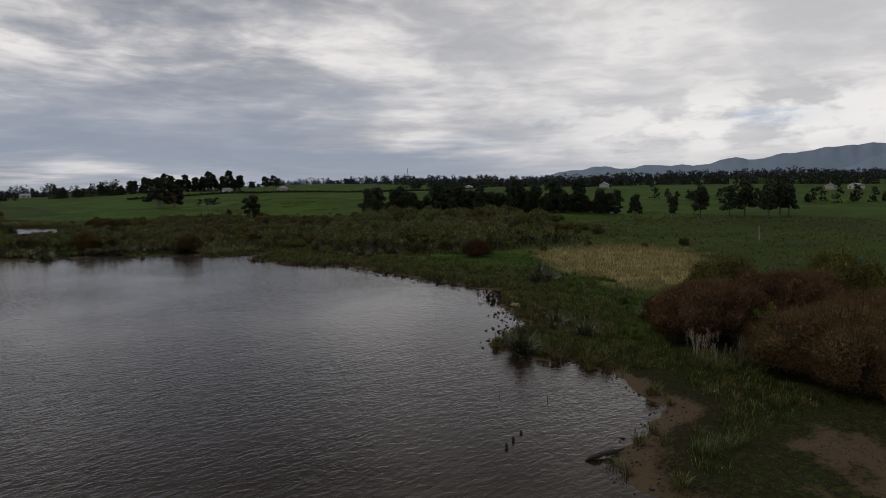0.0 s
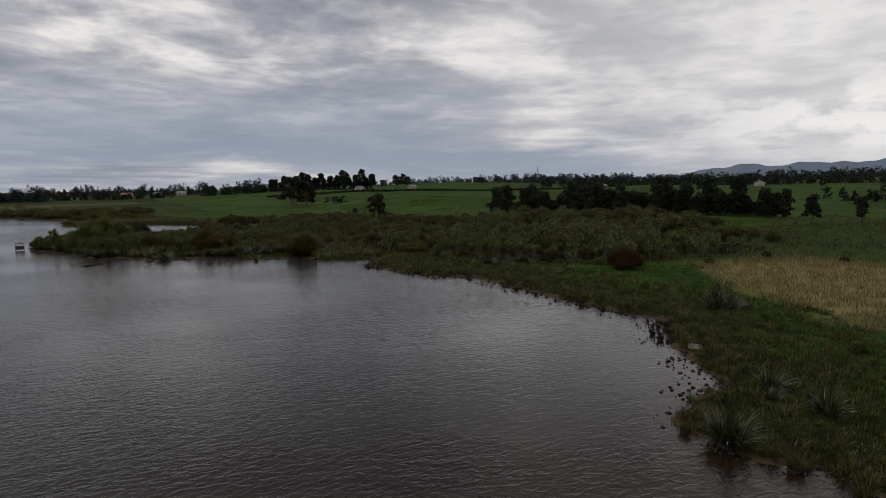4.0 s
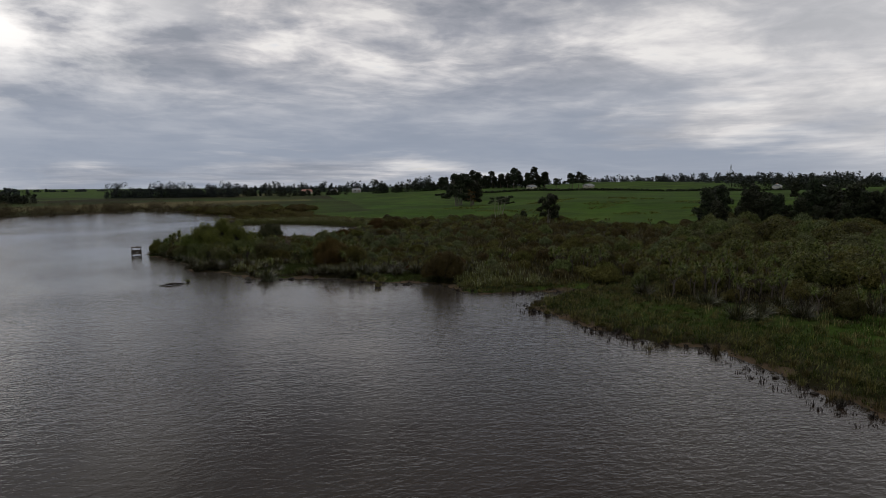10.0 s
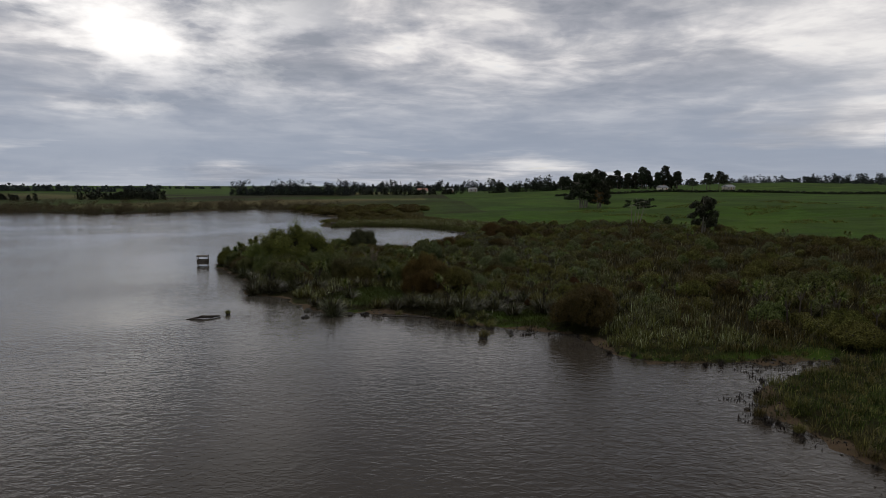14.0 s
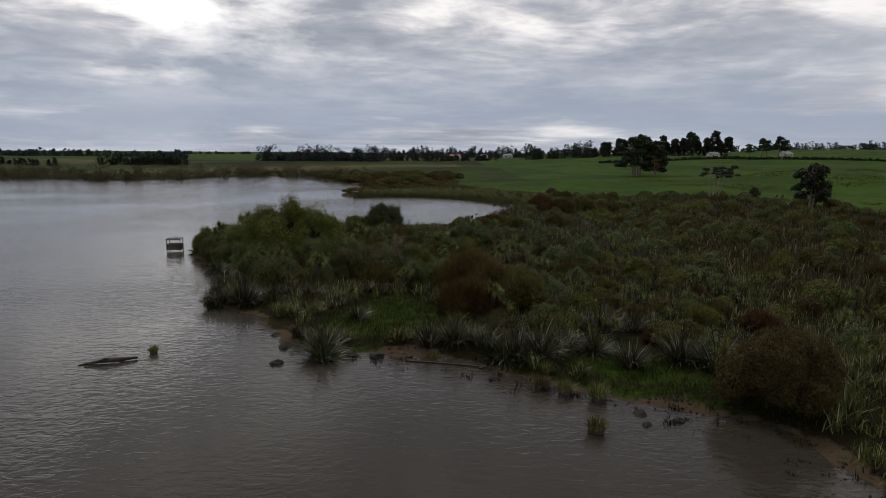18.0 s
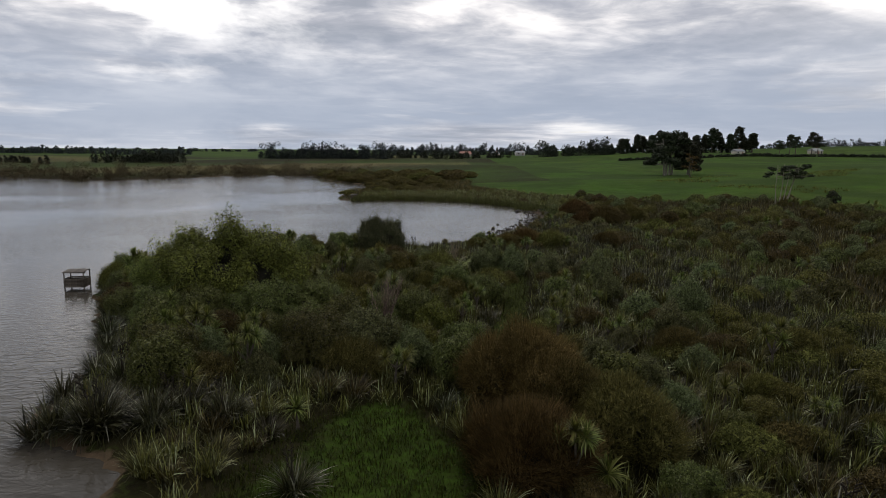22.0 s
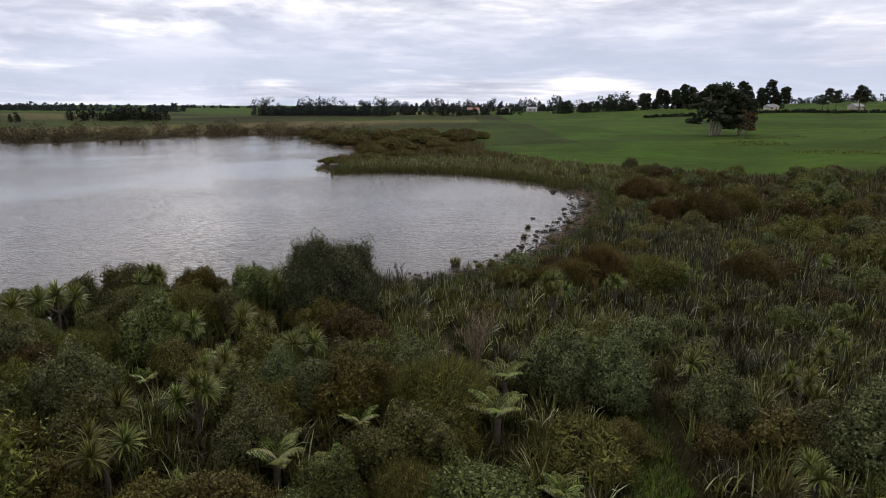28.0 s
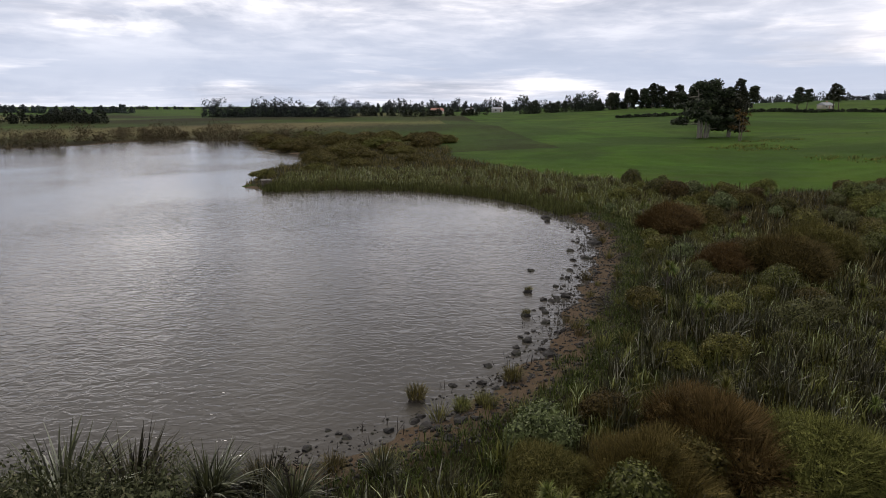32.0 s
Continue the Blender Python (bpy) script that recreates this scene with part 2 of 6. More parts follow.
M_GOLDTWIG = foliage("golden_brown_twigs", (0.064, 0.055, 0.016), (0.27, 0.228, 0.072), 0.75, 0.05, 0.2)
M_REED = foliage("reed_blade", (0.0403, 0.0585, 0.0156), (0.1654, 0.195, 0.0625), 0.5, 0.2, 0.2)
M_DEAD = foliage("bare_grey_twigs", (0.12, 0.09, 0.068), (0.29, 0.225, 0.175), 0.8, 0.1, 0.05)
M_FAR = foliage("far_tree_leaf", (0.014, 0.018, 0.012), (0.046, 0.054, 0.033), 0.7, 0.15, 0.05)
M_YELLOW = foliage("yellow_green_leaf", (0.0429, 0.0477, 0.0093), (0.2029, 0.1987, 0.0452), 0.5, 0.1, 0.22, 0.2)
M_PURPLE = foliage("purple_brown_twigs", (0.040, 0.022, 0.0135), (0.205, 0.112, 0.064), 0.75, 0.05, 0.12)
# olive undergrowth, its colour darkened to paint in shade between taller plants
M_UNDER = foliage("shade_darkened_undergrowth", (0.013, 0.014, 0.0055), (0.074, 0.070, 0.0250), 0.6, 0.1, 0.15)
M_SCRUB = foliage("grey_brown_scrub", (0.034, 0.027, 0.015), (0.125, 0.098, 0.056), 0.8, 0.1, 0.1)
# distance haze put into the leaf colour: paler and bluer than the nearer belts
M_HAZE = foliage("haze_tinted_tree_leaf", (0.03, 0.038, 0.037), (0.072, 0.085, 0.08), 0.8, 0.1, 0.05)
M_STALK = foliage("dark_dead_stalk", (0.0144, 0.0112, 0.0080), (0.0400, 0.0320, 0.0224), 0.7, 0.2, 0.0)
M_PLUME = foliage("pale_plume", (0.285, 0.2475, 0.168), (0.45, 0.4125, 0.301), 0.8, 0.1, 0.3)
# near-black twig colour painted as the shade inside crowns
M_SHADE_CORE = rough_surface("painted_inner_shade", (0.012, 0.011, 0.007), (0.030, 0.027, 0.016), 9.0, 0.95, 0.6, 0.05)
M_BARK = rough_surface("bark", (0.06, 0.048, 0.036), (0.15, 0.125, 0.10), 6.0, 0.9, 0.5, 0.03)
M_PALEBARK = rough_surface("pale_bark", (0.17, 0.15, 0.12), (0.34, 0.31, 0.26), 7.0, 0.9, 0.4, 0.02)
M_ROCK = rough_surface("wet_rock", (0.007, 0.006, 0.005), (0.026, 0.022, 0.018), 4.0, 0.85, 0.7, 0.06, third=(0.03, 0.03, 0.013))
M_WOOD = rough_surface("weathered_wood", (0.065, 0.056, 0.049), (0.175, 0.155, 0.135), 8.0, 0.85, 0.4, 0.01)
M_MUD = rough_surface("peat_mud", (0.016, 0.012, 0.009), (0.048, 0.037, 0.026), 5.0, 0.7, 0.5, 0.04)


def water_material():
    m, nt, bsdf = material("lake_water")
    L = nt.links.new
    co = nt.nodes.new("ShaderNodeTexCoord").outputs["Object"]
    mp = nt.nodes.new("ShaderNodeMapping")
    mp.inputs["Rotation"].default_value = (0, 0, radians(24))
    mp.inputs["Scale"].default_value = (1.15, 2.0, 1.0)
    L(co, mp.inputs[0])
    n1 = noise_node(nt, mp.outputs[0], 1.35, 3.0, 0.5, 0.7)
    n2 = noise_node(nt, mp.outputs[0], 0.35, 2.0, 0.5, 0.2)
    calm = noise_node(nt, co, 0.03, 2.0, 0.5)
    h = math_node(nt, "ADD", math_node(nt, "MULTIPLY", n1, 0.7), math_node(nt, "MULTIPLY", n2, 0.5))
    bp = nt.nodes.new("ShaderNodeBump")
    bp.inputs["Distance"].default_value = 0.085
    L(ramp_node(nt, calm, [(0.38, 0.32), (0.58, 1.0)]), bp.inputs["Strength"])
    L(h, bp.inputs["Height"])
    L(bp.outputs[0], bsdf.inputs["Normal"])
    silt = noise_node(nt, co, 0.05, 3.0)
    pos = nt.nodes.new("ShaderNodeSeparateXYZ")
    L(co, pos.inputs[0])
    bay = ramp_node(nt, math_node(nt, "DIVIDE", pos.outputs[1], 300.0), [(0.22, 0.0), (0.54, 1.0)])
    deep = mix_node(nt, silt, (0.016, 0.0095, 0.0055), (0.024, 0.0145, 0.0085))
    L(mix_node(nt, bay, deep, mix_node(nt, silt, (0.056, 0.051, 0.041), (0.073, 0.066, 0.054))), bsdf.inputs["Base Color"])
    bsdf.inputs["Roughness"].default_value = 0.07
    bsdf.inputs["IOR"].default_value = 1.33
    return m


M_WATER = water_material()


def ground_material():
    m, nt, bsdf = material("ground_cover")
    L = nt.links.new
    co = nt.nodes.new("ShaderNodeTexCoord").outputs["Object"]
    at = nt.nodes.new("ShaderNodeAttribute")
    at.attribute_name = "cover"
    sep = nt.nodes.new("ShaderNodeSeparateColor")
    L(at.outputs["Color"], sep.inputs[0])
    n_far = noise_node(nt, co, 0.02, 5.0, 0.6)
    n_mid = noise_node(nt, co, 0.25, 5.0, 0.6)
    n_roll = noise_node(nt, co, 0.035, 5.0, 0.65, 0.6)
    n_fine = noise_node(nt, co, 3.0, 6.0, 0.65)
    n_blade = noise_node(nt, co, 22.0, 3.0, 0.6)
    mixed = math_node(nt, "ADD", math_node(nt, "MULTIPLY", n_fine, 0.55), math_node(nt, "MULTIPLY", n_blade, 0.45))
    # plant litter, blackened so its colour also gives the shade below the growth
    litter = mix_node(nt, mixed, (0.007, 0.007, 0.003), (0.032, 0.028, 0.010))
    pasture = mix_node(nt, ramp_node(nt, n_mid, [(0.3, 0.0), (0.7, 1.0)]), (0.035, 0.084, 0.0065), (0.055, 0.122, 0.009))
    pasture = mix_node(nt, ramp_node(nt, n_far, [(0.42, 0.0), (0.62, 0.6)]), pasture, (0.070, 0.105, 0.014))
    pasture = mix_node(nt, ramp_node(nt, n_roll, [(0.40, 0.0), (0.58, 0.9)]), pasture, (0.026, 0.052, 0.007))
    pasture = mix_node(nt, ramp_node(nt, noise_node(nt, co, 0.11, 5.0, 0.65, 0.8), [(0.54, 0.0), (0.70, 0.45)]), pasture, (0.060, 0.070, 0.016))
    pasture = mix_node(nt, math_node(nt, "MULTIPLY", mixed, 0.45), pasture, (0.028, 0.050, 0.006))
    dry = mix_node(nt, mixed, (0.16, 0.13, 0.05), (0.40, 0.33, 0.15))
    dry = mix_node(nt, ramp_node(nt, n_mid, [(0.5, 0.0), (0.7, 0.6)]), dry, (0.10, 0.12, 0.035))
    mud = mix_node(nt, mixed, (0.034, 0.0235, 0.0150), (0.158, 0.112, 0.072))
    mud = mix_node(nt, ramp_node(nt, n_fine, [(0.45, 0.0), (0.62, 0.4)]), mud, (0.030, 0.030, 0.013))
    wob = math_node(nt, "MULTIPLY", math_node(nt, "SUBTRACT", n_fine, 0.5), 0.9)
    f_mud = ramp_node(nt, math_node(nt, "ADD", sep.outputs[0], wob), [(0.35, 0.0), (0.62, 1.0)])
    f_green = ramp_node(nt, math_node(nt, "ADD", sep.outputs[1], wob), [(0.3, 0.0), (0.7, 1.0)])
    f_dry = ramp_node(nt, math_node(nt, "ADD", sep.outputs[2], wob), [(0.3, 0.0), (0.7, 1.0)])
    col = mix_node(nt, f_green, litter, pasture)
    col = mix_node(nt, f_dry, col, dry)
    col = mix_node(nt, f_mud, col, mud)
    L(col, bsdf.inputs["Base Color"])
    bsdf.inputs["Roughness"].default_value = 0.9
    bsdf.inputs["Specular IOR Level"].default_value = 0.06
    bp = nt.nodes.new("ShaderNodeBump")
    bp.inputs["Strength"].default_value, bp.inputs["Distance"].default_value = 0.6, 0.12
    L(mixed, bp.inputs["Height"])
    L(bp.outputs[0], bsdf.inputs["Normal"])
    return m


M_GROUND = ground_material()

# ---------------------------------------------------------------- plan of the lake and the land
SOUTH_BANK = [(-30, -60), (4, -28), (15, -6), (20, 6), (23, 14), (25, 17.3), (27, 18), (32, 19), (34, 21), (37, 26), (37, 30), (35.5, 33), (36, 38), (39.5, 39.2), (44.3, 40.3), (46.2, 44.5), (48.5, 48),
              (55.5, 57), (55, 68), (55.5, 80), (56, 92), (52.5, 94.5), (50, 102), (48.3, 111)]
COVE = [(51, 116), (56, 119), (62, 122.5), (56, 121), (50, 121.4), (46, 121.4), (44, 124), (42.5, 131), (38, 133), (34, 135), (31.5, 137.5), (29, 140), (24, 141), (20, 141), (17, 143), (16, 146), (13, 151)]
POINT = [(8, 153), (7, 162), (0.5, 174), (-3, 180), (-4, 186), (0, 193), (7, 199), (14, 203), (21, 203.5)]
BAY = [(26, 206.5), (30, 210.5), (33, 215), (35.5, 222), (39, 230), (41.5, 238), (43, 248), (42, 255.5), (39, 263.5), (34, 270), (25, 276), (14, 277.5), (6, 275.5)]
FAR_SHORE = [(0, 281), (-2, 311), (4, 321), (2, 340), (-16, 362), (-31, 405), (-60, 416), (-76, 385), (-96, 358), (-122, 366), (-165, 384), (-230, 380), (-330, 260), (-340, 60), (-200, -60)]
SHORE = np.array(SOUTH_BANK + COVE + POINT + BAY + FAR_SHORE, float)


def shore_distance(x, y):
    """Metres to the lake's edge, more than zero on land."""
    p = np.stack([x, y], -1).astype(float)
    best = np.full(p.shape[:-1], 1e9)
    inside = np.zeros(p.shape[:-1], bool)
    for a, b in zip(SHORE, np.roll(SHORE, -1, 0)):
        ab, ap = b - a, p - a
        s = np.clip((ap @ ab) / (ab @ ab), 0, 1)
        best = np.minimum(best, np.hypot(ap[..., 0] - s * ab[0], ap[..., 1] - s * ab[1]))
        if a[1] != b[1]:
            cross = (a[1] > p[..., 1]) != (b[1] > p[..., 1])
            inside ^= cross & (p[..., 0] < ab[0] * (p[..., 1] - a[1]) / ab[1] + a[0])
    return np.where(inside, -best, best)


def wave(x, y, k, seed=0.0):
    return (np.sin(x * k + 1.3 * np.sin(y * k * 0.7 + seed) + seed) + np.sin(y * k * 1.1 + 1.7 * np.sin(x * k * 0.6 - seed) + 2 * seed)) * 0.5


HEIGHTS = [(50, 300, 0.8), (0, 390, 0.8), (40, 380, 1.2), (50, 470, 2.2), (0, 600, 1.4), (-200, 520, 0.4), (-500, 900, 1.2), (0, 1000, 4), (110, 371, 2.6), (165, 420, 6.5), (260, 543, 9),
           (100, 222, 2.2), (95, 256, 2.0), (165, 320, 6.5), (223, 271, 7.2), (180, 200, 4), (90, 138, 1.2), (203, 100, 1.0), (140, 60, 0.9), (300, 100, 2), (499, 174, 6), (350, 330, 10.5), (400, 724, 16), (800, 1074, 18)]
HEIGHTS = np.array(HEIGHTS + [(600, 300, 10), (600, -100, 6), (250, 680, 9), (900, 400, 16), (900, 100, 14), (-200, 850, 0.6), (60, 160, 0.9), (70, 210, 1.0), (-300, -300, 3), (100, -200, 2)], float)


def land_height(x, y, d):
    num, den = np.zeros(np.shape(x)), np.zeros(np.shape(x))
    for cx, cy, cz in HEIGHTS:
        w = 1 / ((x - cx) ** 2 + (y - cy) ** 2 + 900.0) ** 1.5
        num, den = num + w * cz, den + w
    hill = num / den
    d = d + 0.45 * wave(x, y, 1.3) + 0.35 * wave(x, y, 2.9, 1.0)
    bank = np.clip(d, -4, 0) * 0.16 + np.minimum(np.clip(d, 0, None) * 0.22, 0.42)
    blend = np.clip((d - 8) / 60, 0, 1)
    blend = blend * blend * (3 - 2 * blend)
    lumps = 0.09 * wave(x, y, 0.9, 2.0) * np.clip(d / 3, 0, 1) + (0.5 * wave(x, y, 0.035, 0.5) + 0.3 * wave(x, y, 0.09, 2.5) + 0.12 * wave(x, y, 0.22, 4.5)) * blend
    return bank * (1 - 0.4 * blend) + hill * blend + lumps


def ground_z(x, y):
    xx, yy = np.array([float(x)]), np.array([float(y)])
    return float(land_height(xx, yy, shore_distance(xx, yy))[0])


def in_poly(x, y, poly):
    inside = np.zeros(np.shape(x), bool)
    for (ax, ay), (bx, by) in zip(poly, poly[1:] + poly[:1]):
        if ay != by:
            inside ^= ((ay > y) != (by > y)) & (x < (bx - ax) * (y - ay) / (by - ay) + ax)
    return inside


WETLAND = [(13, 148), (20, 141), (29, 139), (42, 130), (44, 122), (62, 124), (72, 108), (108, 116), (158, 132), (142, 182), (122, 200), (108, 208), (100, 226), (97, 252), (92, 263), (71, 266), (56, 281), (45, 296), (33, 324), (34, 352),
           (0, 420), (-40, 412), (2, 330), (-4, 300), (0, 280), (25, 274), (42, 250), (40, 232), (30, 208), (14, 202), (-3, 186), (0, 173)]
DRY_PATCH = [(65, 41), (72, 58), (88, 80), (100, 80), (112, 66), (95, 48), (76, 38)]
GREEN_STRIP = [(42, 26), (50, 42), (62, 60), (70, 86), (82, 88), (84, 76), (70, 58), (62, 40), (52, 24)]


def lane(X, Y):
    """The mown track that runs through the flax."""
    return np.abs(X - np.interp(Y, [160, 171, 180, 186], [29.0, 31.0, 32.2, 33.0])) < np.interp(Y, [158, 162, 182, 188], [0.0, 0.85, 0.75, 0.0])


GREEN_POINT = [(18, 145.5), (22, 142.5), (27, 143.2), (28.5, 149), (25, 156), (20, 153.5)]

SHORE_LAWN = [(34.5, 138.4), (37.4, 143.6), (40.5, 142.8), (42, 137.5), (42.2, 133.4), (39.6, 132.6), (35.8, 134.8)]


def build_ground():
    def axis(lo, hi, step, far):
        mid = list(np.arange(lo, hi, step))
        a, b, s1 = [], [], step
        v = mid[-1]
        while v < far:
            s1 *= 1.045 if s1 < 3 else 1.13
            v += s1
            b.append(v)
        v, s1 = mid[0], step
        while v > -far:
            s1 *= 1.1 if s1 < 3 else 1.13
            v -= s1
            a.append(v)
        return np.array(a[::-1] + mid + b)
    xs, ys = axis(-8, 76, 0.6, 4700), axis(8, 284, 0.7, 4700)
    X, Y = np.meshgrid(xs, ys)
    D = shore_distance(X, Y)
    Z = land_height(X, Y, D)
    far = np.hypot(X, Y)
    Z = Z * np.clip((4600 - far) / 2500, 0, 1) - 0.0
    V = np.stack([X, Y, Z], -1).reshape(-1, 3)
    nx, ny = len(xs), len(ys)
    i = np.arange(nx * ny).reshape(ny, nx)
    F = np.stack([i[:-1, :-1], i[:-1, 1:], i[1:, 1:], i[1:, :-1]], -1).reshape(-1, 4)
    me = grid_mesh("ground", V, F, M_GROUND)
    jitter = [(0, 0), (2, 0.5), (-2, -0.5), (0.5, 2), (-0.5, -2), (1.5, 1.5), (-1.5, 1.5), (1.5, -1.5), (-1.5, -1.5)]

    def soft(poly, k=1.0):
        return sum(in_poly(X + k * a + 1.2 * wave(X, Y, 0.35, 5.0), Y + k * b + 1.2 * wave(X, Y, 0.4, 7.0), poly).astype(float) for a, b in jitter) / 9
    wet = soft(WETLAND) * (1 - lane(X, Y))
    lush = np.maximum(0.6 * soft(GREEN_STRIP), 0.55 * np.maximum(soft(GREEN_POINT, 0.4), soft(SHORE_LAWN, 0.4))) * (Y > 24)
    edge = D + 0.8 * wave(X, Y, 0.8, 3.0)
    mud = np.clip(1.15 - edge / np.where((Y > 200) & (Y < 262) & (X > 18), 2.9, 0.7), 0, 1)
    bare = np.clip(0.95 - np.hypot((X - 33) / 9, (Y - 8.5) / 5.5) + 0.4 * wave(X, Y, 0.9, 4.0) + 0.3 * wave(X, Y, 2.3, 1.0), 0, 0.85)
    bare = np.maximum(bare, np.clip(1.2 - edge / 2.2, 0, 1) * (Y < 24))
    mud = np.maximum(mud, bare)
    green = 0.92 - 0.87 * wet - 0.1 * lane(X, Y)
    green = np.where((X > 20) & (Y < 122) & (D < 17), np.minimum(green, 0.22 + 0.035 * D), green)
    green = np.where((X < 40) & (Y > 335) & (D < 30), np.minimum(green, 0.03 * D), green)
    green = np.where((X < 60) & (Y > 340) & (Y < 900), np.minimum(green, 0.45 + 0.18 * wave(X, Y, 0.03, 1.0)), green)
    rough = soft([(84, 20), (84, 84), (120, 128), (240, 120), (240, -20), (90, -20)], 3)
    green = green * (1 - 0.45 * rough)
    worn = np.clip((84 - X + 3 * wave(X, Y, 0.3, 2.0)) / 14, 0, 1) * np.clip((38 - Y + 3 * wave(X, Y, 0.3, 6.0)) / 14, 0, 1) * np.clip((Y + 60) / 30, 0, 1)
    green = green - worn * np.maximum(green - 0.34, 0)
    green = np.maximum(green, lush)
    stand = np.clip(1.25 - np.hypot((X - 76) / 15, (Y - 108) / 17), 0, 1)
    green = green * (1 - 0.75 * stand)
    dry = np.maximum(0.85 * soft(DRY_PATCH, 3.0), 0.22 * stand)
    dry = np.maximum(dry, 0.12 * lane(X, Y))
    dry = np.maximum(dry, ((X < 40) & (Y > 400) & (Y < 900)) * (0.24 + 0.2 * wave(X, Y, 0.02, 2.0)))
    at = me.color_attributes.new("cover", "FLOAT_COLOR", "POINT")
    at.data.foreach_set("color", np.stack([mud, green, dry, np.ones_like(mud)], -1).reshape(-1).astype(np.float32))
    return tagged(new("ground", me), "marsh, grass banks and green pasture running to the horizon", "ground", kind="structure")


# ---------------------------------------------------------------- mesh helpers
def grid_mesh(name, V, F, mat, smooth=True):
    """A mesh from arrays: V (n, 3), F (m, 3 or 4)."""
    me = bpy.data.meshes.new(name)
    V, F = np.ascontiguousarray(V, np.float32), np.ascontiguousarray(F, np.int32)
    k = F.shape[1]
    me.vertices.add(len(V))
    me.vertices.foreach_set("co", V.reshape(-1))
    me.loops.add(F.size)
    me.loops.foreach_set("vertex_index", F.reshape(-1))
    me.polygons.add(len(F))
    me.polygons.foreach_set("loop_start", np.arange(0, F.size, k, dtype=np.int32))
    me.polygons.foreach_set("loop_total", np.full(len(F), k, np.int32))
    if smooth:
        me.polygons.foreach_set("use_smooth", np.ones(len(F), bool))
    me.materials.append(mat)
    me.update(calc_edges=True)
    return me


def merge(pieces):
    Vs, Fs, n = [], [], 0
    for V, F in pieces:
        Vs.append(V)
        Fs.append(F + n)
        n += len(V)
    return np.concatenate(Vs), np.concatenate(Fs)


def blades(rng, base, azimuth, length, rise, bend, width, segs=3, tip=0.1, twist=0.0, belly=0.45):
    """Strap leaves: each starts at base, leaves upwards at the angle rise and bends over by bend (radians)."""
    n = len(length)
    s = np.linspace(0, 1, segs + 1)
    th = rise[:, None] - bend[:, None] * s[None] ** 1.6
    step = (length / segs)[:, None]
    r = np.concatenate([np.zeros((n, 1)), np.cumsum(np.cos(th[:, :-1]) * step, 1)], 1)
    z = np.concatenate([np.zeros((n, 1)), np.cumsum(np.sin(th[:, :-1]) * step, 1)], 1)
    ca, sa = np.cos(azimuth)[:, None], np.sin(azimuth)[:, None]
    C = np.stack([base[:, 0:1] + r * ca, base[:, 1:2] + r * sa, base[:, 2:3] + z], -1)
    prof = np.where(s < belly, 0.6 + 0.4 * s / belly, 1 - (1 - tip) * (s - belly) / (1 - belly))
    half = 0.5 * width[:, None] * prof[None]
    side = np.stack([-sa * np.ones_like(r), ca * np.ones_like(r), twist * np.ones_like(r)], -1)
    V = np.stack([C - side * half[..., None], C + side * half[..., None]], 2).reshape(-1, 3)
    b = (np.arange(n) * 2 * (segs + 1))[:, None] + 2 * np.arange(segs)[None]
    F = np.stack([b, b + 1, b + 3, b + 2], -1).reshape(-1, 4)
    return V, F


def cards(rng, C, N, size, long=1.7):
    """Small pointed leaves at the centres C, lying roughly across N."""
    n = len(C)
    N = N / (np.linalg.norm(N, axis=1, keepdims=True) + 1e-9)
    a = np.cross(N, rng.normal(size=(n, 3)))
    a /= np.linalg.norm(a, axis=1, keepdims=True) + 1e-9
    b = np.cross(N, a)
    s = size * rng.uniform(0.7, 1.3, (n, 1))
    V = np.stack([C - a * s * long * 0.5, C - b * s * 0.5 + a * s * 0.1, C + a * s * long * 0.5 + N * s * 0.12, C + b * s * 0.5 + a * s * 0.1], 1).reshape(-1, 3)
    return V, np.arange(4 * n).reshape(n, 4)


def shell(rng, centre, radii, count, inner=0.62, low=-0.5):
    """Points with outward directions on and just inside an ellipsoid."""
    d = rng.normal(size=(count * 2, 3))
    d /= np.linalg.norm(d, axis=1, keepdims=True)
    d = d[d[:, 2] > low][:count]
    r = rng.uniform(inner, 1.04, (len(d), 1)) ** 0.6
    return np.asarray(centre) + d * r * np.asarray(radii), d / np.asarray(radii) * np.mean(radii)


def tube(points, radii, sides=6):
    points = np.asarray(points, float)
    n = len(points)
    t = np.gradient(points, axis=0)
    t /= np.linalg.norm(t, axis=1, keepdims=True) + 1e-9
    ref = np.where(np.abs(t[:, 2:3]) > 0.9, [[1.0, 0, 0]], [[0, 0, 1.0]])
    u = np.cross(t, ref)
    u /= np.linalg.norm(u, axis=1, keepdims=True)
    v = np.cross(t, u)
    a = np.linspace(0, 2 * np.pi, sides, endpoint=False)
    V = (points[:, None] + (u[:, None] * np.cos(a)[None, :, None] + v[:, None] * np.sin(a)[None, :, None]) * np.asarray(radii)[:, None, None]).reshape(-1, 3)
    i = np.arange(n - 1)[:, None] * sides + np.arange(sides)[None]
    j = np.arange(n - 1)[:, None] * sides + (np.arange(sides)[None] + 1) % sides
    return V, np.stack([i, j, j + sides, i + sides], -1).reshape(-1, 4)


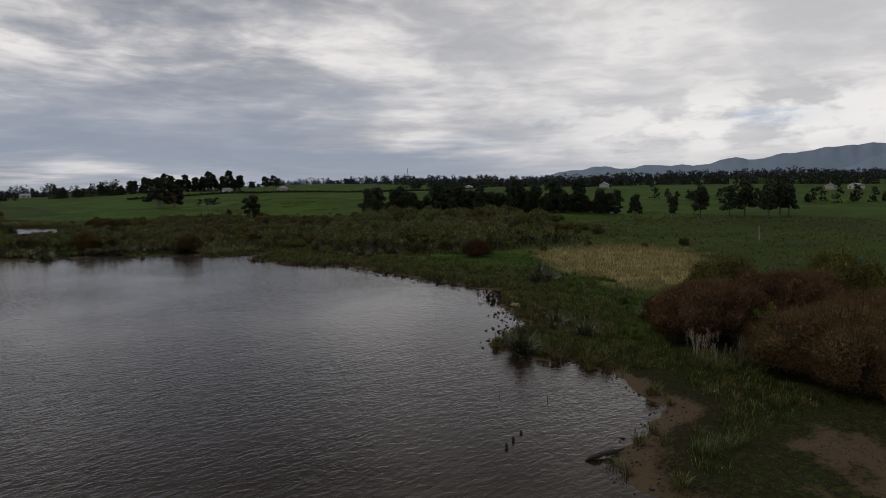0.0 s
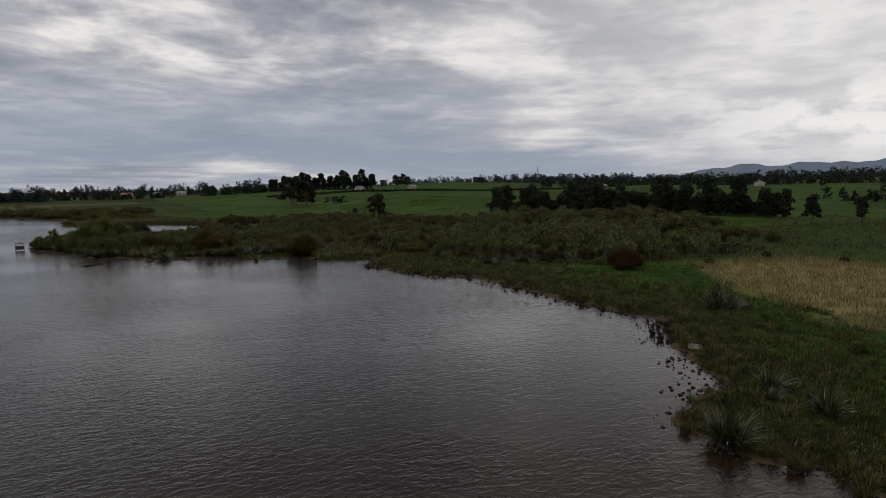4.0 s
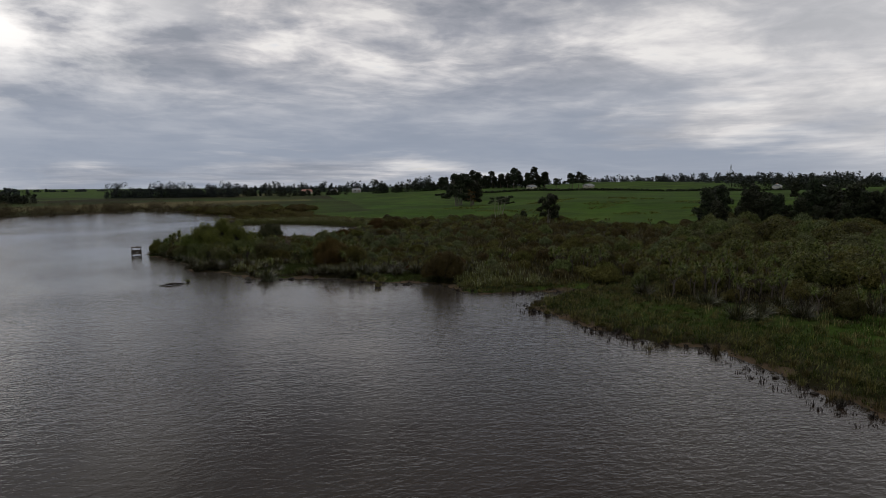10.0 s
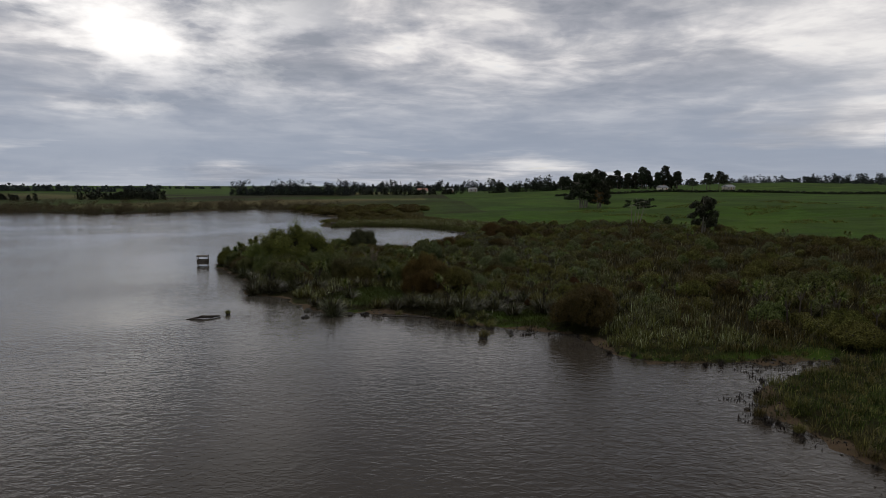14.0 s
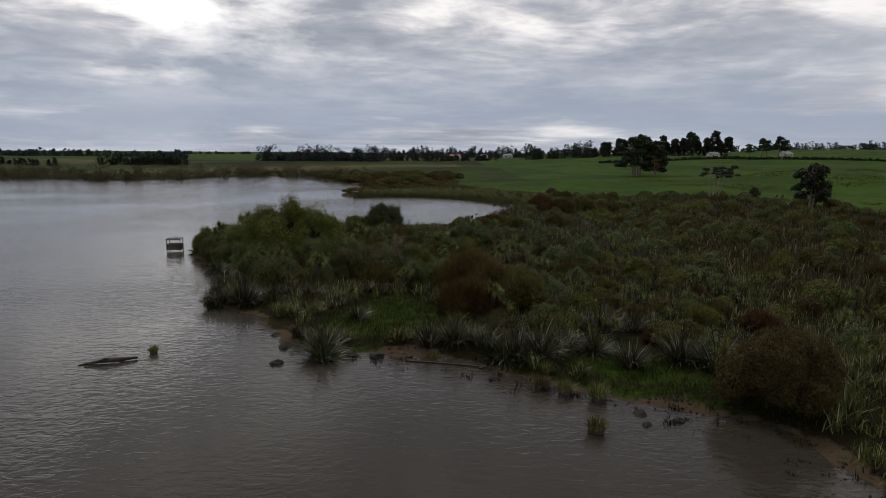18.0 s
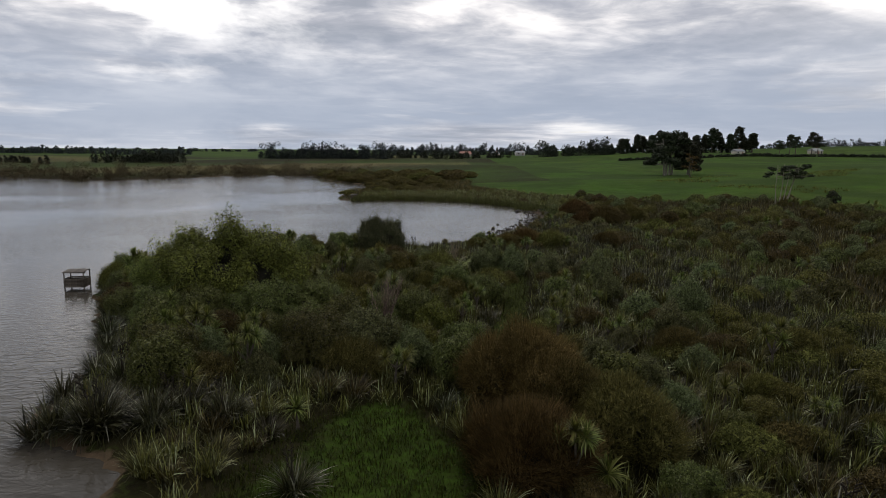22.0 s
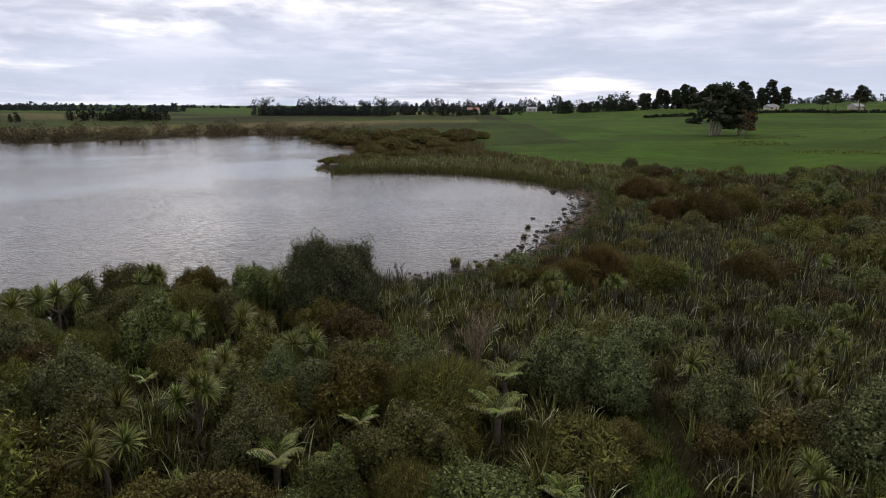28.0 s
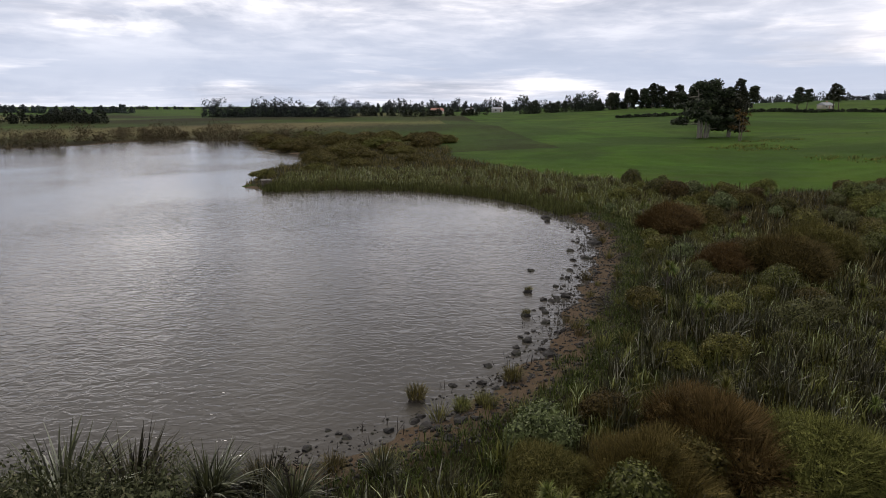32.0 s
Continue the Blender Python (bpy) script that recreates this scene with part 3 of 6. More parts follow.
def solid(boxes):
    """Boxes (cx, cy, cz, sx, sy, sz, turn about z in degrees) with slightly broken edges, as one piece of geometry."""
    out = []
    for cx, cy, cz, sx, sy, sz, *turn in boxes:
        b = min(sx, sy, sz) * 0.08
        P = []
        for z, k in ((-sz / 2, b), (-sz / 2 + b, 0), (sz / 2 - b, 0), (sz / 2, b)):
            hx, hy = sx / 2 - k, sy / 2 - k
            P += [(-hx, -hy, z), (hx, -hy, z), (hx, hy, z), (-hx, hy, z)]
        P = np.array(P)
        a = radians(turn[0]) if turn else 0.0
        P = np.stack([P[:, 0] * math.cos(a) - P[:, 1] * math.sin(a) + cx, P[:, 0] * math.sin(a) + P[:, 1] * math.cos(a) + cy, P[:, 2] + cz], -1)
        F = [(3, 2, 1, 0), (12, 13, 14, 15)] + [(4 * k + q, 4 * k + (q + 1) % 4, 4 * k + 4 + (q + 1) % 4, 4 * k + 4 + q) for k in range(3) for q in range(4)]
        out.append((P, np.array(F)))
    return merge(out)


def part(name, mesh, parent, label="", m=None):
    ob = new(name, mesh)
    ob.parent = parent
    if m is not None:
        ob.matrix_basis = m
    if label:
        ob["label"] = label
    return ob


def spawn(spec, x, y, turn=0.0, scale=1.0, sink=0.0, z=None, label="", group="", tall=1.0):
    """One plant or tree: spec is (name, label, category, [(part, mesh, label), ...]); a lone part is the thing itself."""
    name, text, category, parts = spec
    m = pose(x, y, (ground_z(x, y) if z is None else z) - sink, 0, 0, turn) @ Matrix.Diagonal((scale, scale, scale * tall, 1))
    if len(parts) == 1:
        top = new(name, parts[0][1])
    else:
        top = new(name)
        for pname, mesh, ptext in parts:
            part(pname, mesh, top, ptext)
    top.matrix_basis = m
    return tagged(top, label or text, category, group)


ground = build_ground()


def build_water():
    V = [(-420, -120, 0), (76, -120, 0), (76, 440, 0), (-420, 440, 0)]
    me = grid_mesh("water", np.array(V, float), np.array([[0, 1, 2, 3]]), M_WATER, False)
    return tagged(new("water", me), "brown murky lake with small wind ripples", "lake", kind="structure")


water = build_water()

# ---------------------------------------------------------------- kinds of plants
U = np.random.default_rng(11)


def flax_mesh(seed, n=70, height=1.7, lean=0.5, mat=None, segs=4, width=0.052):
    r = np.random.default_rng(seed)
    az = r.uniform(0, 2 * np.pi, n)
    rad = 0.42 * np.sqrt(r.uniform(0, 1, n))
    fan = r.uniform(0, 1, n) ** 0.8
    base = np.stack([np.cos(az) * rad, np.sin(az) * rad, np.full(n, -0.05)], -1)
    kink = (r.uniform(0, 1, n) > 0.7) * r.uniform(0.5, 1.5, n)
    V, F = blades(r, base, az + r.normal(0, 0.6, n), height * r.uniform(0.6, 1.2, n), 1.5 - fan * lean - 0.08, 0.15 + fan * 0.8 + kink,
                  width * r.uniform(0.7, 1.3, n), segs, 0.12, 0.3)
    return grid_mesh("flax_blade_fan", V, F, mat or M_FLAX, False)


def stalk_mesh(seed, n=3, height=2.6):
    r = np.random.default_rng(seed)
    out = []
    for _ in range(n):
        a, l = r.uniform(0, 6.28), r.uniform(0.1, 0.5)
        h = height * r.uniform(0.8, 1.1)
        p = np.array([(0, 0, 0), (0.3 * l * math.cos(a), 0.3 * l * math.sin(a), h * 0.5), (l * math.cos(a), l * math.sin(a), h)])
        out.append(tube(p, [0.022, 0.018, 0.008], 4))
        for k in range(9):
            f = 0.55 + 0.05 * k
            q = p[1] + (p[2] - p[1]) * (f - 0.5) * 2
            b = r.uniform(0, 6.28)
            out.append(tube([q, q + (0.14 * math.cos(b), 0.14 * math.sin(b), 0.12)], [0.02, 0.028], 4))
    V, F = merge(out)
    return grid_mesh("flower_stalk", V, F, M_STALK, False)


def head_piece(r, c, n, size):
    """One rosette of sword leaves."""
    az = r.uniform(0, 2 * np.pi, n)
    f = r.uniform(0, 1, n)
    base = np.tile(np.asarray(c, float), (n, 1))
    return blades(r, base, az, size * r.uniform(0.75, 1.15, n), 1.5 - f * 2.2, 0.35 + f * 0.9, np.full(n, 0.068) * r.uniform(0.8, 1.2, n), 3, 0.1, 0.2, 0.35)


def cabbage_spec(seed, height=2.6, heads=4, size=0.72, leaves=130, mat=None):
    r = np.random.default_rng(seed)
    wood, parts = [], []
    fork = height * r.uniform(0.35, 0.6)
    wood.append(tube([(0, 0, -0.2), (0.05, 0.03, fork * 0.5), (0, 0.02, fork)], [0.1, 0.08, 0.065], 7))
    for k in range(heads):
        a = k * 6.28 / heads + r.uniform(-0.4, 0.4)
        out = (0.1 if heads == 1 else r.uniform(0.35, 0.8))
        tip = np.array([out * math.cos(a), out * math.sin(a), height * r.uniform(0.75, 1.0)])
        wood.append(tube([(0, 0.02, fork), (tip[0] * 0.6, tip[1] * 0.6, (fork + tip[2]) / 2), tip], [0.065, 0.05, 0.04], 6))
        V, F = head_piece(r, tip, leaves, size)
        parts.append(("leaf_head", grid_mesh("leaf_head", V, F, mat or M_CABBAGE, False), ""))
    V, F = merge(wood)
    parts.insert(0, ("trunk", grid_mesh("trunk", V, F, M_BARK), "grey branching trunk"))
    return ("cabbage_tree", "young cabbage tree with rosettes of pale green sword leaves", "tree", parts)


def lobe(r, mid, axes, count, leaf, long, bumps, amp, rough, droop, core, twigs, twig, twig_w, fill, fill_long, others):
    """One lumpy leafy mass round mid: leaf cards over coarser shaded sprays, loose sprigs, and a solid core standing
    for inner shade.
    """
    B = r.normal(size=(bumps, 3))
    B[:, 2] = np.abs(B[:, 2]) * 0.9 - 0.25
    B /= np.linalg.norm(B, axis=1, keepdims=True)
    wide = r.uniform(0.22, 0.42, bumps) * (16 / bumps) ** 0.4
    tallness = amp * r.uniform(0.5, 1.3, bumps)
    mean = float(np.mean(axes))

    def reach(d):
        ang = np.arccos(np.clip(d @ B.T, -1, 1)) / wide
        g = np.exp(-ang * ang) * tallness
        out = 1 - amp * 0.55 + g.max(1) + 0.02 * np.sin(d[:, 0] * 23 + d[:, 2] * 17) + 0.02 * np.sin(d[:, 1] * 29)
        return out, d + (d - B[g.argmax(1)]) * (1.6 * np.exp(-ang.min(1)))[:, None]

    def around(n, near, far, power):
        d = r.normal(size=(n * 3, 3))
        d /= np.linalg.norm(d, axis=1, keepdims=True)
        d = d[d[:, 2] > -0.6]
        R0, N = reach(d)
        P = mid + d * (R0 * (far - (far - near) * r.uniform(0, 1, len(d)) ** power))[:, None] * axes
        free = P[:, 2] > -0.05
        for m2, a2 in others:                                  # nothing where a neighbouring mass hides it
            free &= (((P - m2) / a2) ** 2).sum(1) > 0.62
        d, R0, N, P = d[free][:n], R0[free][:n], N[free][:n], P[free][:n]
        P[:, 2] -= droop * r.uniform(0, 1, len(P)) * (1.1 - d[:, 2])
        P[:, 2] = np.maximum(P[:, 2], r.uniform(0.0, 0.12, len(P)))
        N = N / axes * mean
        return d, R0, N / (np.linalg.norm(N, axis=1, keepdims=True) + 1e-9), P

    d, R0, N, P = around(count, 0.80, 1.07, 1.3)
    leaves = [cards(r, P, N + r.normal(0, rough, N.shape) + (0, 0, 0.15), leaf, long)]
    area = 4.2 * mean * mean * 1.6
    n2 = int(1.5 * area / (0.5 * fill * fill * fill_long))
    d2, R2, N2, P2 = around(n2, 0.70, 0.86, 1.0)
    leaves.append(cards(r, P2, N2 + r.normal(0, 0.45, N2.shape), fill, fill_long))
    if twigs:
        q = r.integers(0, len(d), twigs)
        up = d[q] + (0, 0, 0.55) + r.normal(0, 0.25, (twigs, 3))
        base = mid + d[q] * (R0[q] * 0.80)[:, None] * axes
        base[:, 2] = np.maximum(base[:, 2], 0.0)
        rise = np.clip(np.arctan2(up[:, 2], np.hypot(up[:, 0], up[:, 1])), -0.5, 1.5)
        leaves.append(blades(r, base, np.arctan2(up[:, 1], up[:, 0]), twig * r.uniform(0.5, 1.3, twigs), rise, r.uniform(-0.2, 0.5, twigs), np.full(twigs, twig_w) * r.uniform(0.6, 1.4, twigs), 2, 0.3, 0.6))
    # added closed core; its dark colour replaces the depth between real twigs
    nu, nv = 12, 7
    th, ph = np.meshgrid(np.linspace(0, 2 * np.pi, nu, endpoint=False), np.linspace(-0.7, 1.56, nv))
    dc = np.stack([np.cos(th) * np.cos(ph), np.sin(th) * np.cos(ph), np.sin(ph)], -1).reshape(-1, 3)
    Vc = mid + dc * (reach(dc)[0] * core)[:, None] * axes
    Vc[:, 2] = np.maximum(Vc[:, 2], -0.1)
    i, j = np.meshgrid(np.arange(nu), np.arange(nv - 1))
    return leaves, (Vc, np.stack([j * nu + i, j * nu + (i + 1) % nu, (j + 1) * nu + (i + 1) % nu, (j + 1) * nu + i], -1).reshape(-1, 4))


def dome_spec(seed, name, label, mat, radius=1.4, height=2.2, leaf=0.058, count=5200, long=1.8, bumps=16, amp=0.2, twigs=0, twig=0.45, twig_w=0.014, category="shrub", droop=0.0, rough=0.62, girth=0.03, core=0.62, heads=5, fill=None, fill_long=2.4, main=0.78):
    """A billowing crown down to the ground, made of several leafy masses of uneven height, with stems inside and loose sprigs outside."""
    r = np.random.default_rng(seed)
    masses = []
    for k in range(heads):
        a = k * 6.28 / max(1, heads - 1) + r.uniform(-0.5, 0.5)
        if k == 0:
            size, d, h = (1.0 if heads == 1 else main), 0.0, height * (1.0 if heads == 1 else r.uniform(0.92, 1.02))
        else:
            size, d, h = r.uniform(0.45, 0.65), radius * r.uniform(0.45, 0.68), height * r.uniform(0.55, 0.92)
        axes = np.array([radius * size * r.uniform(0.88, 1.12), radius * size * r.uniform(0.88, 1.12), h * 0.58])
        masses.append((np.array([d * math.cos(a), d * math.sin(a), h * 0.42]), axes))
    weight = np.array([float(np.mean(a)) ** 2 for m, a in masses])
    weight /= weight.sum()
    leaves, inner, wood = [], [], []
    for k, (mid, axes) in enumerate(masses):
        share = float(weight[k])
        out, c = lobe(r, mid, axes, int(count * share), leaf, long, max(6, int(bumps * (0.35 + share))), amp, rough, droop, core, int(twigs * share), twig, twig_w, fill or leaf * 2.1, fill_long, masses[:k] + masses[k + 1:])
        leaves += out
        inner.append(c)
        tip = mid + (0, 0, axes[2] * 0.4)
        wood.append(tube([(0, 0, -0.15), tip * (0.4, 0.4, 0.4), tip], [girth, girth * 0.7, girth * 0.3], 5))
    V, F = merge(leaves)
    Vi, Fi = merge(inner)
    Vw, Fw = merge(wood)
    return (name, label, category, [("stem", grid_mesh("stem", Vw, Fw, M_BARK), ""), ("inner_growth", grid_mesh("inner_growth", Vi, Fi, M_SHADE_CORE), "solid near-black core standing for the shade inside the crown"), ("foliage", grid_mesh("foliage", V, F, mat, False), "")])


def bare_spec(seed, stems=34, height=2.9):
    """A leafless bush: a fan of straight stems from one foot, each with fine side twigs."""
    r = np.random.default_rng(seed)
    wood, fine = [], []
    for _ in range(stems):
        a, out, h = r.uniform(0, 6.28), r.uniform(0.1, 0.95), height * r.uniform(0.6, 1.05)
        d = np.array([math.cos(a), math.sin(a), 0.0])
        foot = d * 0.12 * r.uniform(0, 1) + (0, 0, -0.1)
        P = np.array([foot, d * out * 0.4 + (0, 0, h * 0.5), d * out * 0.8 + (0, 0, h * 0.85), d * out + (0, 0, h)])
        wood.append(tube(P, [0.018, 0.012, 0.007, 0.003], 4))
        n = 16
        f = r.uniform(0.3, 1.0, n) * 2.99
        q = f.astype(int)
        B = P[q] + (P[q + 1] - P[q]) * (f - q)[:, None]
        fine.append(blades(r, B, a + r.normal(0, 1.1, n), r.uniform(0.25, 0.6, n), r.uniform(0.8, 1.4, n), r.uniform(-0.2, 0.3, n), np.full(n, 0.010), 2, 0.3, 0.5))
    return ("bare_bush", "leafless upright bush of pale grey-brown twigs", "shrub", [("stem", grid_mesh("stem", *merge(wood), M_DEAD), ""), ("twig_spray", grid_mesh("twig_spray", *merge(fine), M_DEAD, False), "")])


def tuft_mesh(seed, n=80, height=0.6, spread=0.26, mat=None, width=0.022, droop=1.3):
    r = np.random.default_rng(seed)
    az = r.uniform(0, 6.28, n)
    rad = spread * np.sqrt(r.uniform(0, 1, n))
    f = r.uniform(0, 1, n)
    base = np.stack([np.cos(az) * rad, np.sin(az) * rad, np.zeros(n) - 0.03], -1)
    V, F = blades(r, base, az + r.normal(0, 0.4, n), height * r.uniform(0.6, 1.2, n), 1.5 - 0.5 * f, 0.3 + droop * f, width * r.uniform(0.7, 1.3, n), 3, 0.1, 0.2)
    return grid_mesh("tuft_blade_fan", V, F, mat or M_TUSSOCK, False)


def fern_spec(seed, fronds=8, length=1.5, trunk=0.8):
    r = np.random.default_rng(seed)
    parts = []
    V, F = tube([(0, 0, -0.2), (0.03, 0, trunk * 0.5), (0, 0, trunk)], [0.11, 0.1, 0.12], 8)
    parts.append(("trunk", grid_mesh("trunk", V, F, M_BARK), "dark fibrous trunk"))
    for k in range(fronds):
        az = k * 6.28 / fronds + r.uniform(-0.25, 0.25)
        ln = length * r.uniform(0.8, 1.1)
        s = np.linspace(0, 1, 15)
        th = 1.25 + 0.2 * math.sin(k * 2.1) - 1.5 * s
        rr = np.concatenate([[0], np.cumsum(np.cos(th[:-1]))]) * ln / 14
        zz = np.concatenate([[0], np.cumsum(np.sin(th[:-1]))]) * ln / 14 + trunk
        P = np.stack([rr * math.cos(az), rr * math.sin(az), zz], -1)
        out = [tube(P, np.linspace(0.016, 0.004, 15), 3)]
        for side in (-1, 1):
            q = np.repeat(np.arange(1, 14), 2)
            B = P[q] + (P[np.minimum(q + 1, 14)] - P[q]) * np.tile([0.0, 0.5], 13)[:, None]
            sl = 0.36 * length / 1.5 * np.sin(np.pi * np.clip((q / 14) ** 0.75, 0, 1)) + 0.05
            out.append(blades(r, B, np.full(len(q), az + side * 1.25), sl, np.full(len(q), -0.15), np.full(len(q), 0.4), np.full(len(q), 0.026), 2, 0.15, 0.1))
        V, F = merge(out)
        parts.append(("frond", grid_mesh("frond", V, F, M_FERN, False), ""))
    return ("tree_fern", "low tree fern with arching yellow-green fronds", "tree fern", parts)


def pine_spec(seed, label, height=15.0, spread=5.0, clumps=16, clump=1.9, low=0.3, flat=0.62, leaf=0.42, per=150, lean=0.0, trunks=1, mat=None, name="pine_tree", trunk_mat=None, girth=0.35, taper=0.55):
    r = np.random.default_rng(seed)
    wood, Cs, Ns = [], [], []
    for tnum in range(trunks):
        ox = (tnum - (trunks - 1) / 2) * spread * 0.35
        top = np.array([ox + lean * height + r.uniform(-0.4, 0.4), r.uniform(-0.4, 0.4), height * r.uniform(0.82, 0.92)])
        foot = np.array([ox * 0.4, r.uniform(-0.3, 0.3) * (trunks > 1), -0.4])
        mid = (top + foot) / 2 + (r.uniform(-0.3, 0.3), r.uniform(-0.3, 0.3), 0)
        wood.append(tube([foot, mid, top], [girth, girth * 0.65, girth * 0.2], 8))
        for k in range(clumps // trunks):
            f = low + (1 - low) * ((k + r.uniform(0, 0.8)) / (clumps / trunks))
            f = min(f, 1.0)
            on = foot + (top - foot) * min(f * 0.95, 1)
            a = k * 2.4 + r.uniform(-0.5, 0.5)
            reach = spread * (1.0 - taper * max(0.0, (f - 0.45) / 0.55)) * r.uniform(0.3, 0.95)
            c = on + np.array([math.cos(a) * reach, math.sin(a) * reach, r.uniform(0.0, 0.9) * clump * 0.5])
            c[2] = min(c[2], height - clump * flat * 0.6)
            wood.append(tube([on, (on + c) / 2 + (0, 0, -0.1 * clump), c], [girth * 0.32, girth * 0.2, 0.05], 5))
            rad = clump * r.uniform(0.7, 1.25)
            p, nn = shell(r, c, (rad, rad, rad * flat), per, 0.3, -0.6)
            Cs.append(p)
            Ns.append(nn)
    C, N = np.concatenate(Cs), np.concatenate(Ns)
    V, F = cards(r, C, N + r.normal(0, 0.6, N.shape), leaf, 1.8)
    Vw, Fw = merge(wood)
    return (name, label, "tree", [("trunk", grid_mesh("trunk", Vw, Fw, trunk_mat or M_BARK), ""), ("crown", grid_mesh("crown", V, F, mat or M_PINE, False), "")])


def treeline(seed, line, height, mat=None, gap=5.0, depth=8.0, leaf=1.3, per=60, label="", upright=0.8, jitter=0.35, low=0.12, width=0.26, name="tree_belt", stems=True):
    """A far belt of trees too small to count, as one mass with an uneven top."""
    r = np.random.default_rng(seed)
    px, py, ph = [], [], []
    for (ax, ay), (bx, by) in zip(line, line[1:]):
        n = max(2, int(math.hypot(bx - ax, by - ay) / gap))
        f = (np.arange(n) + r.uniform(0, 1, n)) / n
        px.append(ax + (bx - ax) * f + r.uniform(-depth, depth, n) * 0.5)
        py.append(ay + (by - ay) * f + r.uniform(-depth, depth, n) * 0.5)
        ph.append(height * r.uniform(1 - jitter, 1 + jitter * 0.5, n) * (0.85 + 0.25 * np.sin(f * n * gap * 2.1 / height + 0.9 * np.sin(f * n * gap / height))))
    px, py, ph = np.concatenate(px), np.concatenate(py), np.concatenate(ph)
    pz = land_height(px, py, shore_distance(px, py))
    Cs, Ns, wood = [], [], []
    for x, y, z, h in zip(px, py, pz, ph):
        if stems:
            wood.append(tube([(x, y, z - 0.5), (x, y, z + h * 0.75)], [h * 0.022, h * 0.01], 4))
        for q in range(4):
            f = low + (0.92 - low) * q / 3
            rad = h * width * r.uniform(0.75, 1.2) * (1.5, 1.15, 1.0, 0.7)[q]
            c = (x + r.uniform(-0.14, 0.14) * h, y + r.uniform(-0.14, 0.14) * h, z + h * f - rad * upright * 0.3)
            p, nn = shell(r, c, (rad, rad, rad * upright), per // 4, 0.3, -0.9)
            Cs.append(p)
            Ns.append(nn)
    C, N = np.concatenate(Cs), np.concatenate(Ns)
    V, F = cards(r, C, N + r.normal(0, 0.6, N.shape), leaf, 1.4)
    if stems:
        V, F = merge([(V, F), merge(wood)])
    return tagged(new(name, grid_mesh(name, V, F, mat or M_FAR, False)), label, "trees", kind="stuff")


# ---------------------------------------------------------------- far land
def mountains():
    a = np.linspace(44, 100, 280)                              # degrees to the right of +y
    out = []
    for dist, angles, rise, wob in ((4350, (44, 50, 53, 56, 58, 61, 64, 66, 68, 70, 72, 75, 80, 100), (0, 24, 35, 31, 37, 33, 46, 43, 53, 57, 64, 62, 70, 40), 1.6),
                                    (3700, (44, 66, 71, 74, 78, 85, 100), (0, 10, 20, 46, 52, 40, 20), 1.2)):
        px = np.interp(a, angles, rise) + wob * np.sin(a * 1.9) + 0.4 * wob * np.sin(a * 4.3 + 1) + 0.15 * wob * np.sin(a * 11)
        ridge = np.maximum(px, 0) * dist / 1320
        s, c = np.sin(np.radians(a)), np.cos(np.radians(a))
        rows = [np.stack([s * dist * (1 + f), c * dist * (1 + f), ridge * h * (1 + 0.1 * (h < 1) * np.sin(a * 5 + 9 * h)) - 8 * (h == 0)], -1) for f, h in ((0, 1.0), (-0.03, 0.72), (-0.06, 0.4), (-0.10, 0.0))]
        n = len(a)
        i = np.arange(n - 1)
        out.append((np.concatenate(rows), np.concatenate([np.stack([i + o, i + 1 + o, i + n + 1 + o, i + n + o], -1) for o in (0, n, 2 * n)])))
    V, F = merge(out)
    m, nt, bsdf = material("haze_tinted_hills")
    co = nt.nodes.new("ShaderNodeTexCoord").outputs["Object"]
    # blue-grey base colour stands in for the haze of distance
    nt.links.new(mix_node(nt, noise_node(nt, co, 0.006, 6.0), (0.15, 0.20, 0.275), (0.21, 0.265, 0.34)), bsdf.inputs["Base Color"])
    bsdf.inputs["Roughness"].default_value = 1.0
    tagged(new("backdrop_hills", grid_mesh("backdrop_hills", V, F, m)), "mountain range in a painted blue-grey haze tint far beyond the farmland", "mountains", kind="structure")


mountains()
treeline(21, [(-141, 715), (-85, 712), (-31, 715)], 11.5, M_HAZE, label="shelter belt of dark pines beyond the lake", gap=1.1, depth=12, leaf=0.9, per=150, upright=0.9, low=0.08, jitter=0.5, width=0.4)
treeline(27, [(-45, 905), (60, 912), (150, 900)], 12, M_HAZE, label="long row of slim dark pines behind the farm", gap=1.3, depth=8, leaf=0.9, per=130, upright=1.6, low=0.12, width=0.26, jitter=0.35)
treeline(28, [(-80, 770), (20, 715), (75, 690)], 6.5, label="low dark trees about the farm", gap=2.4, depth=20, leaf=0.9, per=130, low=0.08, width=0.36)
treeline(22, [(-216, 579), (-185, 583), (-158, 580)], 7.5, label="dark plantation on the far flat", gap=1.0, depth=14, leaf=0.8, per=150, low=0.35)
treeline(29, [(-420, 640), (-330, 610), (-245, 560)], 5.5, label="dark bushes behind the far shore", gap=3, depth=14, leaf=0.8, per=130, low=0.08)
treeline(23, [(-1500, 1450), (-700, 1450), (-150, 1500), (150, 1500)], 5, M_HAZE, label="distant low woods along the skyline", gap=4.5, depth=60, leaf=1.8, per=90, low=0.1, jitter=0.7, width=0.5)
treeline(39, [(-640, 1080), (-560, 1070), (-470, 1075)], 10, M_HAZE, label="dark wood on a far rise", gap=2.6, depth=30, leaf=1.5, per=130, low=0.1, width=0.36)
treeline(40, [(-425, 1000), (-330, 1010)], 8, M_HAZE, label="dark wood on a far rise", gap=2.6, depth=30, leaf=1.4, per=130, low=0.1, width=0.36)
